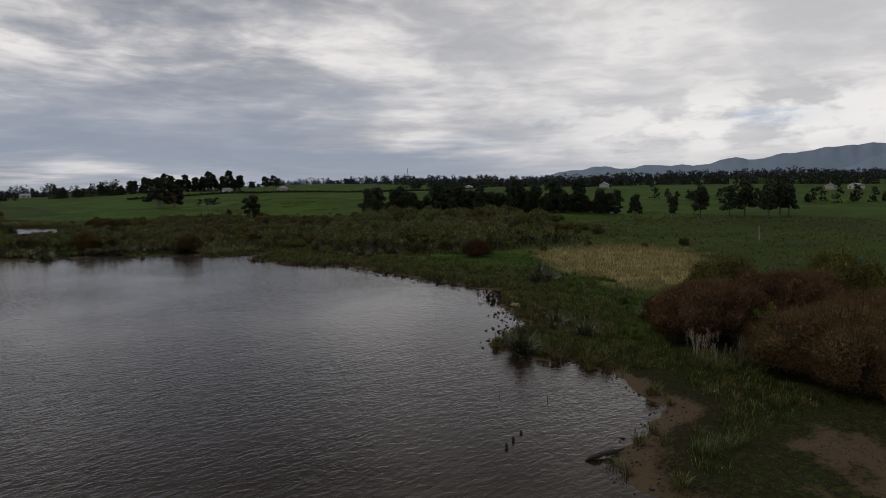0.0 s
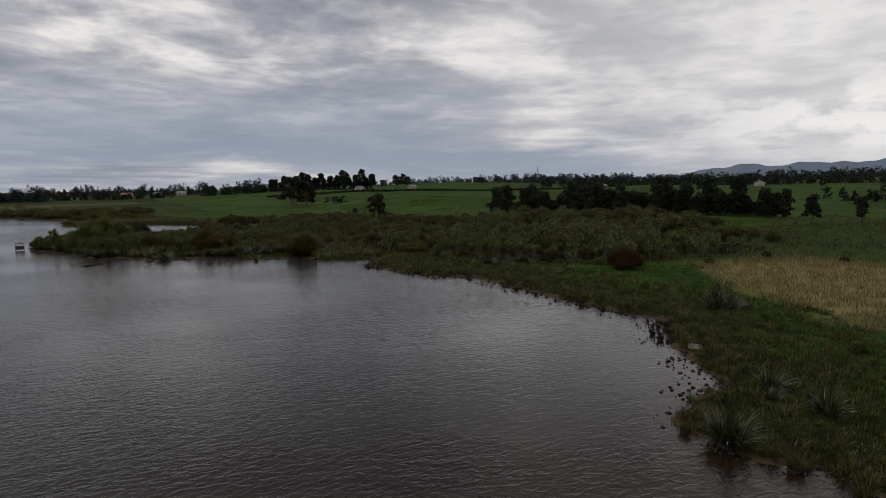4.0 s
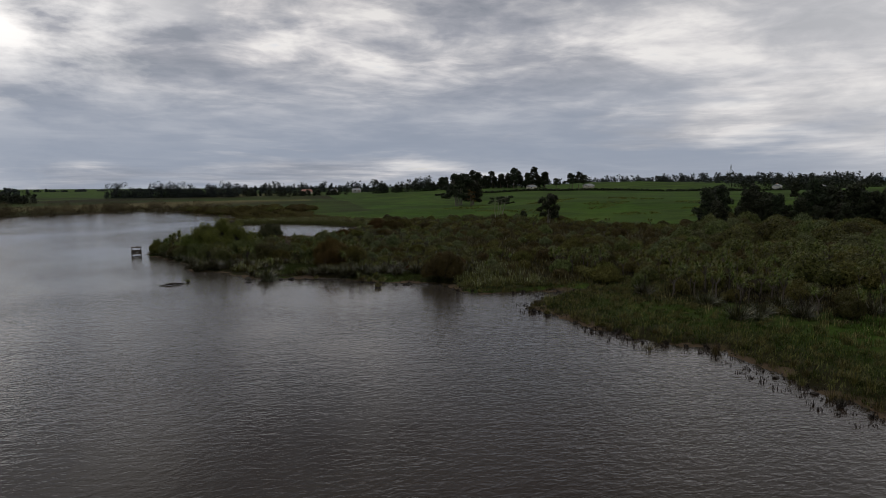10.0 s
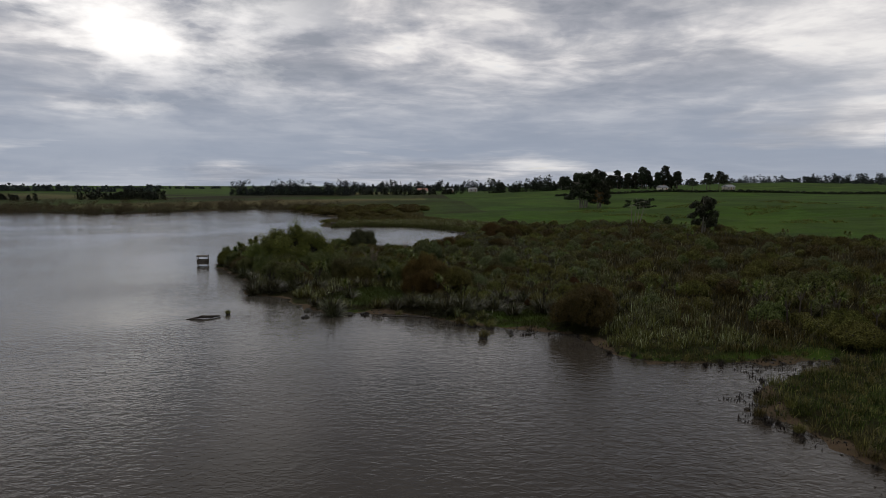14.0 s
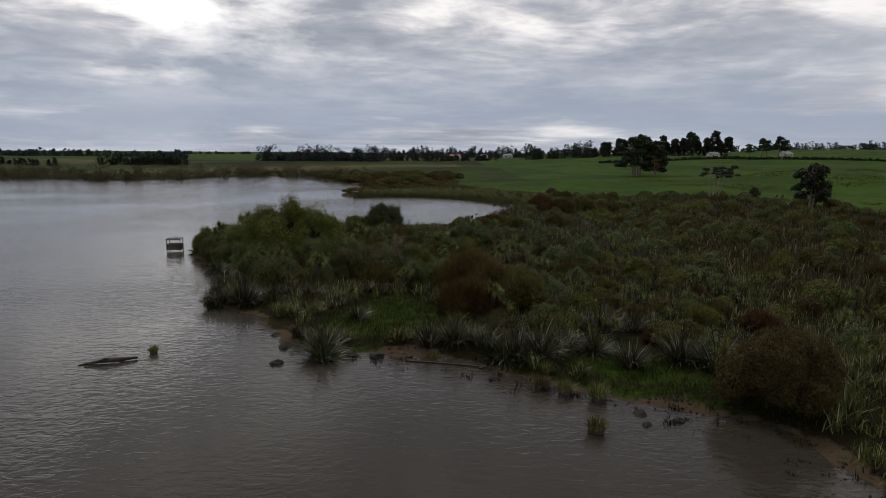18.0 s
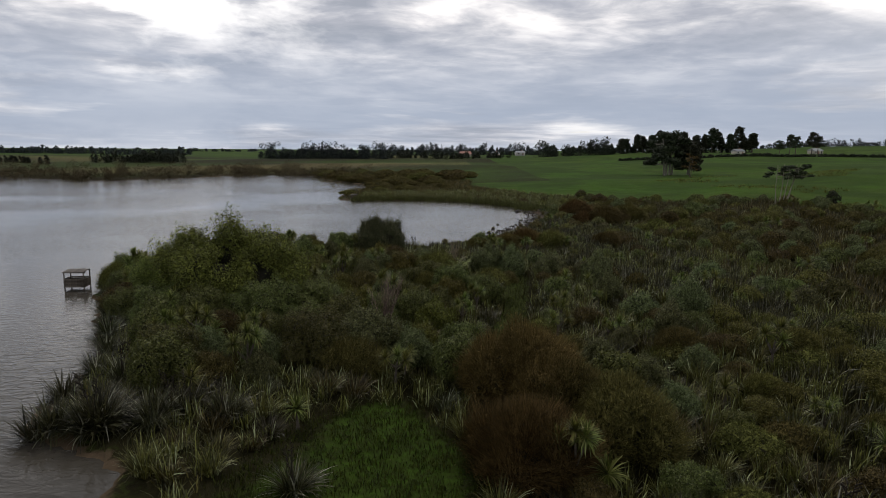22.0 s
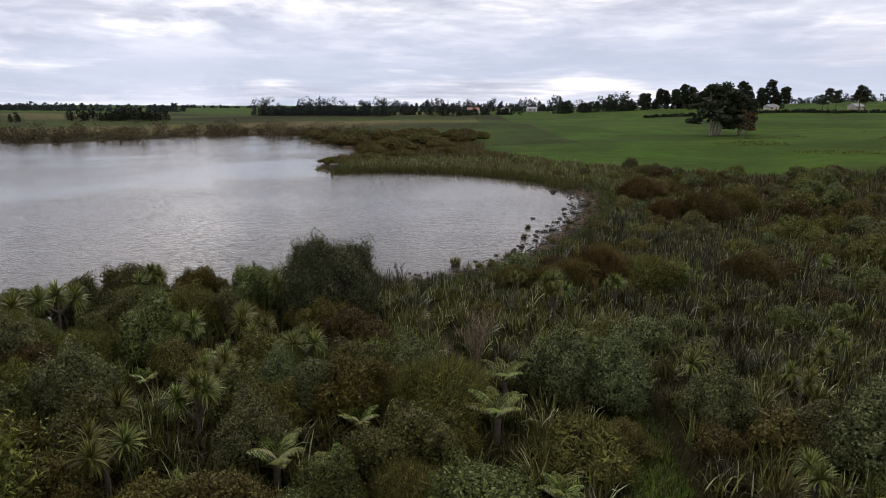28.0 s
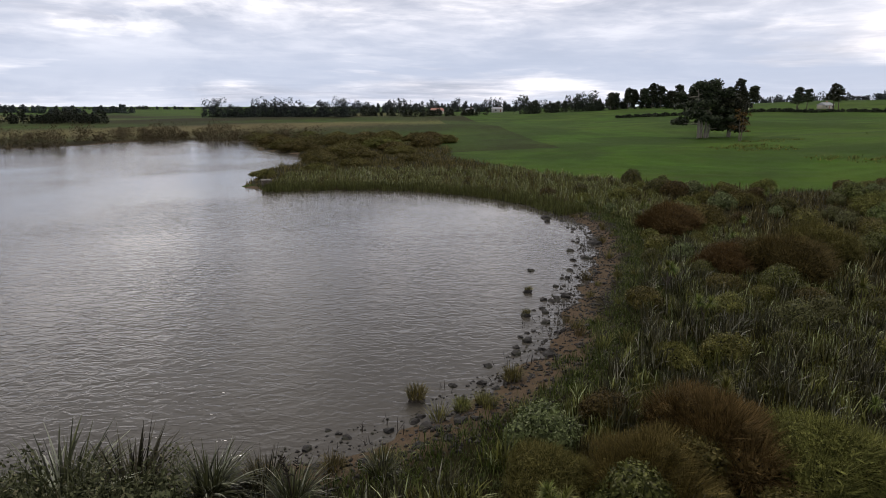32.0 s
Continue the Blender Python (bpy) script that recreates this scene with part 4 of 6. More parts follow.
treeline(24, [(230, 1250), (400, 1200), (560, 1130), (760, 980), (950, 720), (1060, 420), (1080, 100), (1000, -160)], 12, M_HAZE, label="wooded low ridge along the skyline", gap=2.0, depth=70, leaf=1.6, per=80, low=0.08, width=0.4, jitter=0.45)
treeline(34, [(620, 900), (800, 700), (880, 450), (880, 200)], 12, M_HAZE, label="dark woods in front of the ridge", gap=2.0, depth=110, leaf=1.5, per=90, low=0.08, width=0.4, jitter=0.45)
treeline(25, [(440, 560), (540, 430), (600, 320), (640, 200), (650, 90), (620, -20), (560, -90)], 11, label="mixed dark trees round the farmhouses", gap=1.7, depth=60, leaf=1.1, per=110, low=0.08, width=0.36, jitter=0.5)
treeline(35, [(300, 190), (330, 150), (350, 90), (340, 20)], 8, label="dark hedgerow trees across the paddock", gap=5, depth=14, leaf=0.9, per=120, low=0.1)
treeline(26, [(-330, 330), (-240, 398), (-165, 396), (-122, 378), (-95, 370), (-78, 398), (-62, 428), (-35, 420), (-20, 392)], 4.4, M_SCRUB, label="brown scrub along the far shore", gap=0.6, depth=34, leaf=0.3, per=170, low=0.02, width=0.7, jitter=0.6, upright=0.7, stems=False)
treeline(36, [(135, 545), (210, 520), (300, 480), (420, 440)], 1.6, label="clipped dark hedge across the pasture", gap=0.8, depth=1.0, leaf=0.6, per=60, width=0.6, jitter=0.1, name="hedge")
treeline(37, [(105, 690), (172, 690)], 12, label="dark pines at the end of the row", gap=1.8, depth=10, leaf=1.0, per=150, low=0.08, width=0.34)
treeline(38, [(172, 700), (290, 700)], 8, label="dark undergrowth below the pine row", gap=2.4, depth=10, leaf=1.0, per=120, low=0.08)

# ---------------------------------------------------------------- trees of the pasture
cluster_a = pine_spec(31, "broad dark macrocarpa on pale forking limbs in green pasture", 17.5, 8.0, 52, 2.0, 0.2, 0.75, 0.5, 170, 0.02, 4, girth=0.4, taper=0.4, name="macrocarpa", trunk_mat=M_PALEBARK)
cluster_b = pine_spec(32, "smaller dark macrocarpa leaning away from its neighbour", 13.5, 4.2, 36, 1.8, 0.16, 0.8, 0.45, 150, 0.08, 2, girth=0.35, taper=0.3, name="macrocarpa", trunk_mat=M_PALEBARK)
spawn(cluster_a, 108.5, 372, 20)
spawn(cluster_b, 116.5, 373, 0)
bare = pine_spec(33, "half-dead tree with bare brown limbs in front of the macrocarpas", 9.0, 2.6, 14, 0.9, 0.35, 0.6, 0.3, 30, 0, 2, mat=M_RUST, name="bare_tree", trunk_mat=M_BARK, girth=0.16)
spawn(bare, 109.5, 352, 0)
row_specs = [pine_spec(40 + k, "tall dark pine with a flat-topped crown, in a row", 20 + 2 * k, 5.6, 34, 2.1, 0.30, 0.55, 0.6, 110) for k in range(3)]
for k in range(17):
    spawn(row_specs[(k + 1) % 3], 176 + 7.2 * k, 702 + U.uniform(-6, 6), U.uniform(0, 360), U.uniform(0.55, 0.82), group="pine row", label="smaller dark pine filling the row behind")
    spawn(row_specs[k % 3], 172 + 7.2 * k, 690 + U.uniform(-7, 7), U.uniform(0, 360), (0.62 + 0.05 * k if k < 7 else U.uniform(0.72, 1.02)), group="pine row")
umb = pine_spec(50, "wind-shaped tree with a flat sparse crown on bare pale limbs", 8.8, 3.4, 30, 0.75, 0.72, 0.45, 0.2, 110, 0.12, 5, girth=0.13, taper=-0.1, trunk_mat=M_PALEBARK)
spawn(umb, 91, 253, 0)
spawn(pine_spec(49, "small dense dark conifer in the pasture", 3.6, 1.0, 10, 0.7, 0.05, 0.9, 0.2, 110, girth=0.1), 98, 248, 0)
rnd = pine_spec(51, "dark round-crowned tree on several pale stems leaning over the pasture", 9.6, 2.9, 36, 1.0, 0.24, 0.85, 0.26, 170, 0.05, 3, girth=0.16, taper=0.25, trunk_mat=M_PALEBARK)
spawn(rnd, 96, 222.5, 0)
tall = [pine_spec(52 + k, "tall ragged pine on the skyline", 17, 4.0, 13, 2.0, 0.40, 0.6, 0.65, 100) for k in range(2)]
for k, (x, y) in enumerate([(257, 545), (267, 556), (282, 612), (292, 640), (240, 552)]):
    spawn(tall[k % 2], x, y, 60 * k, (0.95, 0.8, 0.9, 1.0, 0.62)[k], group="skyline pines")
grove_specs = [pine_spec(60 + k, "dark dense tree in a grove at the wetland's edge", 9 + k, 2.6, 26, 1.15, 0.12, 0.85, 0.3, 170, mat=M_PINE, name="grove_tree", girth=0.2) for k in range(3)]
for k, (x, y, s) in enumerate([(91, 138, .88), (95.5, 141, .85), (95, 133, .66), (101, 140, .72), (107, 143, .7), (115, 140, .85), (121, 138, .95), (127, 136, .8), (139, 133, .95), (145, 130, 1.0), (151, 128, 1.1), (158, 125, 1.0), (164, 121, .95), (128, 150, .8), (110, 150, .75), (148, 140, .9)]):
    far = 1.37 - 0.22 * (x - 91) / 73
    spawn(grove_specs[k % 3], x * far, y * far, 77 * k, s * far, group="grove")
r_g = np.random.default_rng(64)
for k in range(70):
    f = r_g.uniform(0, 1)
    x, y = 88 + 80 * f, 140 - 17 * f * f + r_g.uniform(-8, 9)
    far = 1.37 - 0.22 * f
    spawn(grove_specs[k % 3], x * far, y * far, r_g.uniform(0, 360), far * r_g.uniform(0.35, 0.75), group="grove", label="smaller dark tree filling the grove")
lone = [pine_spec(70 + k, "slim dark tree with a bare stem in rough pasture", 9, 2.2, 16, 1.1, 0.33, 0.85, 0.3, 140, name="paddock_tree", girth=0.18) for k in range(2)]
for k, (x, y, s) in enumerate([(178, 118, .95), (188, 111, .85), (196, 106, 1.2), (203, 100, 1.2), (207, 97, 1.35), (213, 92, 1.3), (218, 88, 1.2), (221, 92, 1.3), (208, 90, 1.15)]):
    spawn(lone[k % 2], x, y, 50 * k, s, group="paddock trees")
spawn(pine_spec(72, "lone dark tree with a narrow crown in the pasture", 8.5, 1.9, 14, 1.0, 0.15, 0.9, 0.35, 120, girth=0.15), 223, 271, 0)

# ---------------------------------------------------------------- shrubs of the point and the wetland
broad = [dome_spec(80 + k, "broadleaf_shrub", "dense billowing evergreen shrub with small dark green leaves", M_BROAD, 1.4, 2.5, 0.056, 9000, 1.7, 13, 0.42, 700, 0.42) for k in range(3)]
grey = [dome_spec(84 + k, "coprosma_shrub", "billowing grey-green shrub with fine pale leaves", M_GREYGREEN, 1.3, 2.6, 0.052, 9000, 1.7, 14, 0.42, 700, 0.42, heads=5, main=0.65) for k in range(2)]
olive = [dome_spec(88 + k, "olive_shrub", "rounded olive-brown small-leaved shrub", M_OLIVE, 1.4, 2.0, 0.056, 6500, 1.8, 14, 0.36, 1400, 0.4, main=0.65) for k in range(2)]
yellow = [dome_spec(90 + k, "yellow_green_shrub", "soft yellow-green shrub with small leaves", M_YELLOW, 1.3, 2.0, 0.054, 7000, 2.0, 13, 0.4, 900, 0.42, main=0.65) for k in range(2)]
rust = [dome_spec(92 + k, "brown_bush", "rounded rust-brown bush of fine bare twigs", M_RUST, 1.8, 2.2, 0.022, 6500, 3.0, 14, 0.18, 5200, 0.45, 0.011, rough=1.0, heads=4, fill=0.055, fill_long=6.0) for k in range(2)]
rustgreen = [dome_spec(95 + k, "olive_brown_bush", "rounded bush of fine olive-brown twigs", M_RUSTGREEN, 1.8, 2.2, 0.022, 6500, 3.0, 14, 0.18, 5200, 0.45, 0.011, rough=1.0, heads=4, fill=0.055, fill_long=6.0) for k in range(2)]
dead = bare_spec(98)
willow = dome_spec(99, "willow_tree", "large rounded fresh green willow at the water's edge", M_WILLOW, 4.4, 7.0, 0.062, 60000, 3.2, 34, 0.62, 5000, 0.6, 0.02, "tree", 0.45, 0.75, 0.09, 0.58, heads=15, fill=0.1, fill_long=3.0, main=0.46)
darktree = dome_spec(100, "dark_olive_tree", "dense dark grey-green small tree above the bay", M_DARKLEAF, 2.6, 4.8, 0.052, 24000, 1.9, 26, 0.5, 3200, 0.6, 0.02, "tree", 0.0, 0.85, 0.08, 0.52, heads=9, fill=0.075, main=0.55)
cabbage = [cabbage_spec(110, 2.2, 3), cabbage_spec(111, 1.2, 1, 0.8, 160), cabbage_spec(112, 2.6, 5, 0.68), cabbage_spec(113, 1.7, 2)]
ferns = [fern_spec(120, 7, 1.35, 0.9), fern_spec(121, 8, 1.15, 0.5)]
flax_near = [flax_mesh(130 + k, 150, 1.2 + 0.1 * k, 0.6, None, 4, 0.05) for k in range(4)] + [flax_mesh(136 + k, 150, 1.3, 0.62, M_FLAX_GREEN, 4, 0.05) for k in range(2)]
FLAX = [("flax_bush", "clump of long stiff grey-green flax leaves", "flax", [("blade_fan", m, "")]) for m in flax_near]
FLAX_TALL = [("flax_bush", "large flax clump with dark seed stalks", "flax", [("blade_fan", flax_mesh(140 + k, 260, 1.65, 0.95, M_FLAX_GREEN, 5, 0.055), ""), ("flower_stalk", stalk_mesh(160 + k, 2 + k), "dark dry seed stalks")]) for k in range(2)]
TUFT = [("sedge_tuft", "tuft of drooping yellow-green sedge by the water", "sedge", [("blade_fan", tuft_mesh(150 + k, 90, 0.55 + 0.1 * k), "")]) for k in range(3)]

TAKEN = []                                                    # plan circles that stay free of chance growth


def put(spec, x, y, scale=1.0, keep=1.2, tall=1.0, label="", group="", turn=None, sink=0.0):
    TAKEN.append((x, y, keep * scale))
    return spawn(spec, x, y, U.uniform(0, 360) if turn is None else turn, scale, sink, None, label, group, tall)


put(willow, 11.3, 172.8, 1.0, 3.4, 1.0)
put(willow, 6.4, 174.2, 0.68, 2.2, 0.95, "smaller grey-green willow beside the large one")
put(darktree, 19.3, 195.5, 1.0, 1.9)
big_broad = [dome_spec(190 + k, "broadleaf_shrub", "large billowing dark green evergreen shrub", m, 2.1, 3.5, 0.055, 17000, 1.7, 20, 0.45, 1300, 0.42, heads=7, main=0.55) for k, m in enumerate((M_BROAD, M_GREYGREEN))]
put(big_broad[0], 19.6, 160.6, 0.9, 1.9)
put(big_broad[1], 21.6, 161.4, 0.95, 1.9, 1.0, "large rounded grey-green shrub above flax")
for x, y, s in [(7.6, 168.6, 0.9), (11.0, 168.0, 1.0), (14.3, 168.6, 1.05), (17.2, 170.4, 0.95), (4.6, 170.6, 0.75)]:
    put(big_broad[0], x, y, s, 1.7, 0.9, "large dark green shrub below the willow")
big_rust = dome_spec(101, "big_brown_bush", "very large rounded purple-brown bush of fine twigs", M_PURPLE, 5.3, 6.4, 0.036, 26000, 3.0, 26, 0.34, 24000, 0.8, 0.014, girth=0.09, rough=1.0, heads=10, fill=0.085, fill_long=6.0)
big_rust2 = dome_spec(102, "big_brown_bush", "very large rounded purple-brown bush of fine twigs", M_PURPLE, 5.3, 5.6, 0.036, 26000, 3.0, 26, 0.34, 24000, 0.8, 0.014, girth=0.09, rough=1.0, heads=10, fill=0.085, fill_long=6.0)
big_olive = dome_spec(106, "big_olive_bush", "large olive-brown bush behind the purple-brown ones", M_RUSTGREEN, 3.8, 6.6, 0.06, 9000, 2.4, 26, 0.3, 6000, 0.8, 0.022, girth=0.08, rough=1.0, heads=8, fill=0.13, fill_long=4.5)
put(big_olive, 56.5, 28.5, 1.0, 3)
put(big_olive, 60, 20, 1.1, 3)
hero_bush = dome_spec(104, "olive_brown_bush", "large feathery olive-brown bush of fine upright twigs", M_GOLDTWIG, 2.7, 3.6, 0.034, 15000, 2.6, 24, 0.36, 15000, 0.62, 0.013, rough=1.0, heads=5, fill=0.06, fill_long=4.5)
hero_rust = dome_spec(105, "brown_bush", "feathery rust-brown bush of fine twigs beside green grass", M_RUST, 2.3, 2.4, 0.036, 6000, 2.6, 18, 0.34, 11000, 0.8, 0.016, rough=1.0, heads=5, fill=0.06, fill_long=4.5)
put(big_rust, 49.5, 26, 0.85, 5)
put(big_rust, 55, 22, 0.95, 5)
put(big_rust2, 45.5, 14.5, 0.95, 5)
put(big_rust2, 52, 12, 1.1, 5)
put(rust[0], 77, 83, 1.45, 2)
put(hero_bush, 30.1, 155.0, 1.0, 2.4, 1.1)
put(rustgreen[1], 33.2, 150.6, 1.35, 1.8, 1.0)
put(rustgreen[0], 31.6, 153.4, 1.2, 1.6, 1.1)
put(hero_rust, 29.4, 149.3, 1.0, 2.0)
shore_bush = dome_spec(107, "olive_shrub", "large rounded dark olive shrub leaning over the water", M_OLIVE, 2.7, 4.0, 0.040, 14000, 2.2, 24, 0.4, 9000, 0.5, 0.012, rough=0.9, heads=7, main=0.6, fill=0.06, fill_long=4.0)
put(shore_bush, 43.6, 132.2, 1.0, 2.4)
m_olive = [dome_spec(180 + k, "olive_shrub", "small olive-brown shrub rising out of the flax", M_OLIVE, 1.4, 1.9, 0.075, 2200, 1.8, 14, 0.22, 200) for k in range(2)]
m_broad = [dome_spec(183 + k, "broadleaf_shrub", "small dark green shrub rising out of the flax", M_BROAD, 1.4, 2.1, 0.08, 2200, 1.7, 14, 0.24) for k in range(2)]
m_grey = [dome_spec(186, "coprosma_shrub", "small grey-green shrub rising out of the flax", M_GREYGREEN, 1.3, 2.0, 0.075, 2200, 1.7, 14, 0.22)]
m_rust = [dome_spec(188, "brown_bush", "low rust-brown bush among the flax", M_RUST, 1.7, 1.7, 0.05, 2200, 2.8, 12, 0.16, 700, 0.4, 0.02, fill=0.12, fill_long=4.0), dome_spec(189, "olive_brown_bush", "low olive-brown bush among the flax", M_RUSTGREEN, 1.8, 1.7, 0.05, 2400, 2.8, 12, 0.16, 700, 0.4, 0.02, fill=0.12, fill_long=4.0)]
for k, (x, y, s) in enumerate([(49, 242, 1.5), (54, 246, 1.3), (55, 230, 1.5), (51, 225.8, 1.5), (47.5, 227.5, 1.1), (35.8, 203.5, 1.25), (38.5, 202, 1.2), (33.2, 202, 1.0), (30, 202, 0.8), (63, 256, 1.0), (45.4, 203, 1.0)]):
    if 5 <= k <= 8:
        put(hero_rust if k % 2 else rustgreen[0], x, y, s * (0.85 if k % 2 else 1.1), 1.6, 0.75)
        continue
    put((rustgreen[k % 2] if y < 232 else m_rust[1]) if k % 4 else rust[0], x, y, s * 1.15, 1.6, 0.8)
for x, y, s in [(22.7, 165.7, 1.3), (27, 188, 0.9)]:
    put(dead, x, y, s, 1.5)
for q in range(18):
    y = 159.5 + 1.4 * q
    TAKEN.append((float(np.interp(y, [160, 171, 180, 186], [29.0, 31.0, 32.2, 33.0])), y, 2.0))
LANE_END = len(TAKEN)
TAKEN.append((22.9, 164.9, 1.5))
for x, y, s in [(25, 180, 1.0), (18.6, 183.2, 0.9), (14.3, 180.4, 1.0), (22.4, 186, 1.0), (19.1, 163.2, 1.0), (23.7, 186.6, 0.9), (29.7, 173.6, 0.8)]:
    put(broad[int(U.integers(3))], x, y, s, 1.0)
for x, y, s in [(30.2, 185.6, 1.1), (32.2, 185.0, 1.1), (35.2, 182.8, 0.95), (38.8, 179.9, 1.1), (40, 165, 0.9), (38.4, 173.8, 0.85), (42.4, 168.4, 1.1), (37.9, 181.2, .8), (21, 184.2, .9)]:
    put(grey[int(U.integers(2))], x, y, s, 1.0)
for x, y, s in [(21.1, 191.0, 1.1), (18.0, 187.5, 1.0), (33.5, 191.2, 0.8), (19.8, 176.6, 1.1), (15.1, 174.8, 1.0), (31.7, 181.2, 0.6), (8.6, 186.6, 1.0)]:
    put(olive[int(U.integers(2))], x, y, s, 1.0)
for x, y, s in [(10.7, 162.4, .9), (12.8, 163.7, 1.0), (13.3, 161.8, .9), (16.4, 158.7, 1.0), (14.6, 155.6, 1.0), (20.3, 152.7, .9), (24.4, 158.4, .7), (35.9, 173.6, .8), (33.6, 167.2, .8), (33.1, 164.6, .8), (37.3, 163.6, .8),
                (37.1, 165.5, .8), (28.6, 171.6, .7), (26.6, 174.9, .7), (36, 177.9, .8), (13.4, 173.4, 1.0), (43.5, 173.4, .7), (6.1, 193, 1.15), (9.4, 195.8, 1.0), (14, 189.2, 1.05), (16.2, 190.5, 1.1), (13.8, 197.2, 1.25),
                (12.8, 190.4, 1.0), (16.9, 194.9, .9), (4.5, 183, 1.0), (1.5, 178.5, 1.2), (31, 148, .9)]:
    put(cabbage[int(U.integers(4))], x, y, s, 0.8)
for k, (x, y, s) in enumerate([(27.5, 181.7, 1.1), (22.6, 179.2, 1.0), (16.2, 187.2, 0.9), (18.3, 177.9, .9), (20.8, 179.1, 1.0), (29.1, 177.9, 0.9), (13.9, 189.9, .8), (13.6, 185.9, .8), (28, 185.1, 1.0), (22.8, 182.2, .9)]):
    put(ferns[k % 2], x, y, s, 0.9)
for k, (x, y, s) in enumerate([(9.4, 152.6, 1.2), (11.6, 152.9, 1.2), (15, 154.5, .9), (17.3, 153.6, .85), (21.3, 147.8, .8), (20, 140.9, 1.15), (26.5, 141.8, 1.0), (31.7, 139.6, 1.3), (33.2, 139.9, 1.25), (30, 141.4, 1.15), (28.2, 142, 1.0), (34.6, 140.6, 1.1),
                               (37.9, 137.6, 1.3), (41.1, 138.4, 1.25), (42.7, 137.5, 1.3), (40.3, 145, 1.15), (37.9, 144.5, 1.15), (10.2, 158.2, 1.0), (10.8, 155.5, 1.0), (14.4, 154.3, .9), (16.8, 153.9, .9), (10.4, 159.4, .9), (22.7, 159.4, .8),
                               (20.8, 158.8, .85), (19.8, 157.2, .85), (22.5, 201.8, .8), (13.5, 201.2, .9), (25, 203.2, .7), (67.2, 100.5, 1.0), (70.0, 98.5, 1.0), (65.5, 98.8, .8), (73, 101, .9), (36.4, 34.3, .95), (43, 36.4, .7), (44, 34, .6), (62.4, 55.9, 1.15), (65.8, 56.2, 1.0)]):
    put(FLAX_TALL[k % 2] if k % 3 else FLAX[4], x, y, s, 1.0, 0.9)

FLAX_WIDE = ("flax_bush", "wide arching flax clump at the water's edge", "flax", [("blade_fan", flax_mesh(145, 380, 1.75, 1.35, M_FLAX_GREEN, 5, 0.06), "")])
for x, y, s in [(15.7, 202.0, 1.3), (17.6, 202.3, 1.2), (19.8, 202.6, 0.85), (21.4, 202.9, 0.7), (9.8, 153.0, 0.9), (11.9, 153.3, 1.0), (13.8, 153.4, 0.9), (20.3, 139.9, 0.9), (33.2, 139.2, 1.0), (31.0, 139.6, 0.9), (36.5, 140.2, 0.9), (8.2, 156.5, 0.8), (7.9, 160.0, 0.85), (6.6, 163.6, 0.8), (4.6, 167.4, 0.85), (2.6, 171.4, 0.8), (0.6, 175.4, 0.8), (-1.6, 179.2, 0.75), (-2.6, 184.0, 0.7), (0.4, 192.4, 0.8), (5.2, 197.0, 0.8)]:
    put(FLAX_WIDE, x, y, s, 1.0)


def scatter(count, box, test, seed, gap=0.0, free=True):
    r = np.random.default_rng(seed)
    X, Y = r.uniform(box[0], box[2], count * 7), r.uniform(box[1], box[3], count * 7)
    keep = test(X, Y, shore_distance(X, Y))
    if free:
        for a, b, c in TAKEN:
            keep &= (X - a) ** 2 + (Y - b) ** 2 > c * c
    X, Y = X[keep], Y[keep]
    if not gap:
        return list(zip(X[:count].tolist(), Y[:count].tolist()))
    out = np.zeros((0, 2))
    for x, y in zip(X, Y):
        if len(out) and ((out[:, 0] - x) ** 2 + (out[:, 1] - y) ** 2).min() < gap * gap:
            continue
        out = np.append(out, [[x, y]], 0)
        if len(out) >= count:
            break
    return out.tolist()


def thicket(X, Y, D):
    return (D > np.where(Y < 170, 3.0, 1.3)) & (X + 0.5 * (Y - 160) < 38) & (Y > 157) & (Y < 198.5) & (X < 31) & ~lane(X, Y)


kinds = broad + broad + grey + olive + yellow + yellow + [rustgreen[0], rustgreen[1]] + cabbage
for x, y in scatter(125, (-4, 156, 31, 203), thicket, 7, 1.6):
    put(kinds[int(U.integers(len(kinds)))], x, y, U.uniform(0.7, 1.2), 0.6, group="point thicket")


def marsh(X, Y, D):
    return (D > 0.8) & in_poly(X, Y, WETLAND) & ~in_poly(X, Y, GREEN_POINT) & ~in_poly(X, Y, SHORE_LAWN) & ~lane(X, Y) & ~((Y > 345)) & ~((D < 4) & (Y > 200) & (Y < 262))


n_kinds = broad[:1] + olive + olive + rustgreen + rust + grey[:1] + cabbage[:2]
for x, y in scatter(46, (31, 141, 50, 168), marsh, 69, 1.9):
    put(n_kinds[int(U.integers(len(n_kinds)))], x, y, U.uniform(0.55, 0.9), 0.7, 0.85, group="marsh shrubs")
m_kinds = m_olive + m_olive + m_broad + m_grey + m_grey + [m_rust[1]] + m_rust[1:]
for x, y in scatter(210, (28, 134, 58, 268), marsh, 9, 1.7):
    k = (m_kinds + cabbage)[int(U.integers(14))]
    put(k, x, y, U.uniform(0.45, 0.95), 0.7, group="marsh shrubs")
for x, y in scatter(420, (55, 122, 150, 285), marsh, 19, 2.3):
    k = (m_kinds + cabbage[:1])[int(U.integers(11))]
    put(k, x, y, U.uniform(0.6, 1.2), 0.7, group="marsh shrubs")
for q in range(LANE_END - 18, LANE_END):                      # flax may lean closer to the track than shrubs
    TAKEN[q] = (TAKEN[q][0], TAKEN[q][1], 1.6)
FLAX_AT = scatter(520, (8, 136, 52, 236), lambda X, Y, D: marsh(X, Y, D) & ~thicket(X, Y, D) | ((X < 30) & (Y < 172) & (D > 0.8) & ~in_poly(X, Y, GREEN_POINT) & (Y > 152)), 8, 0.95)
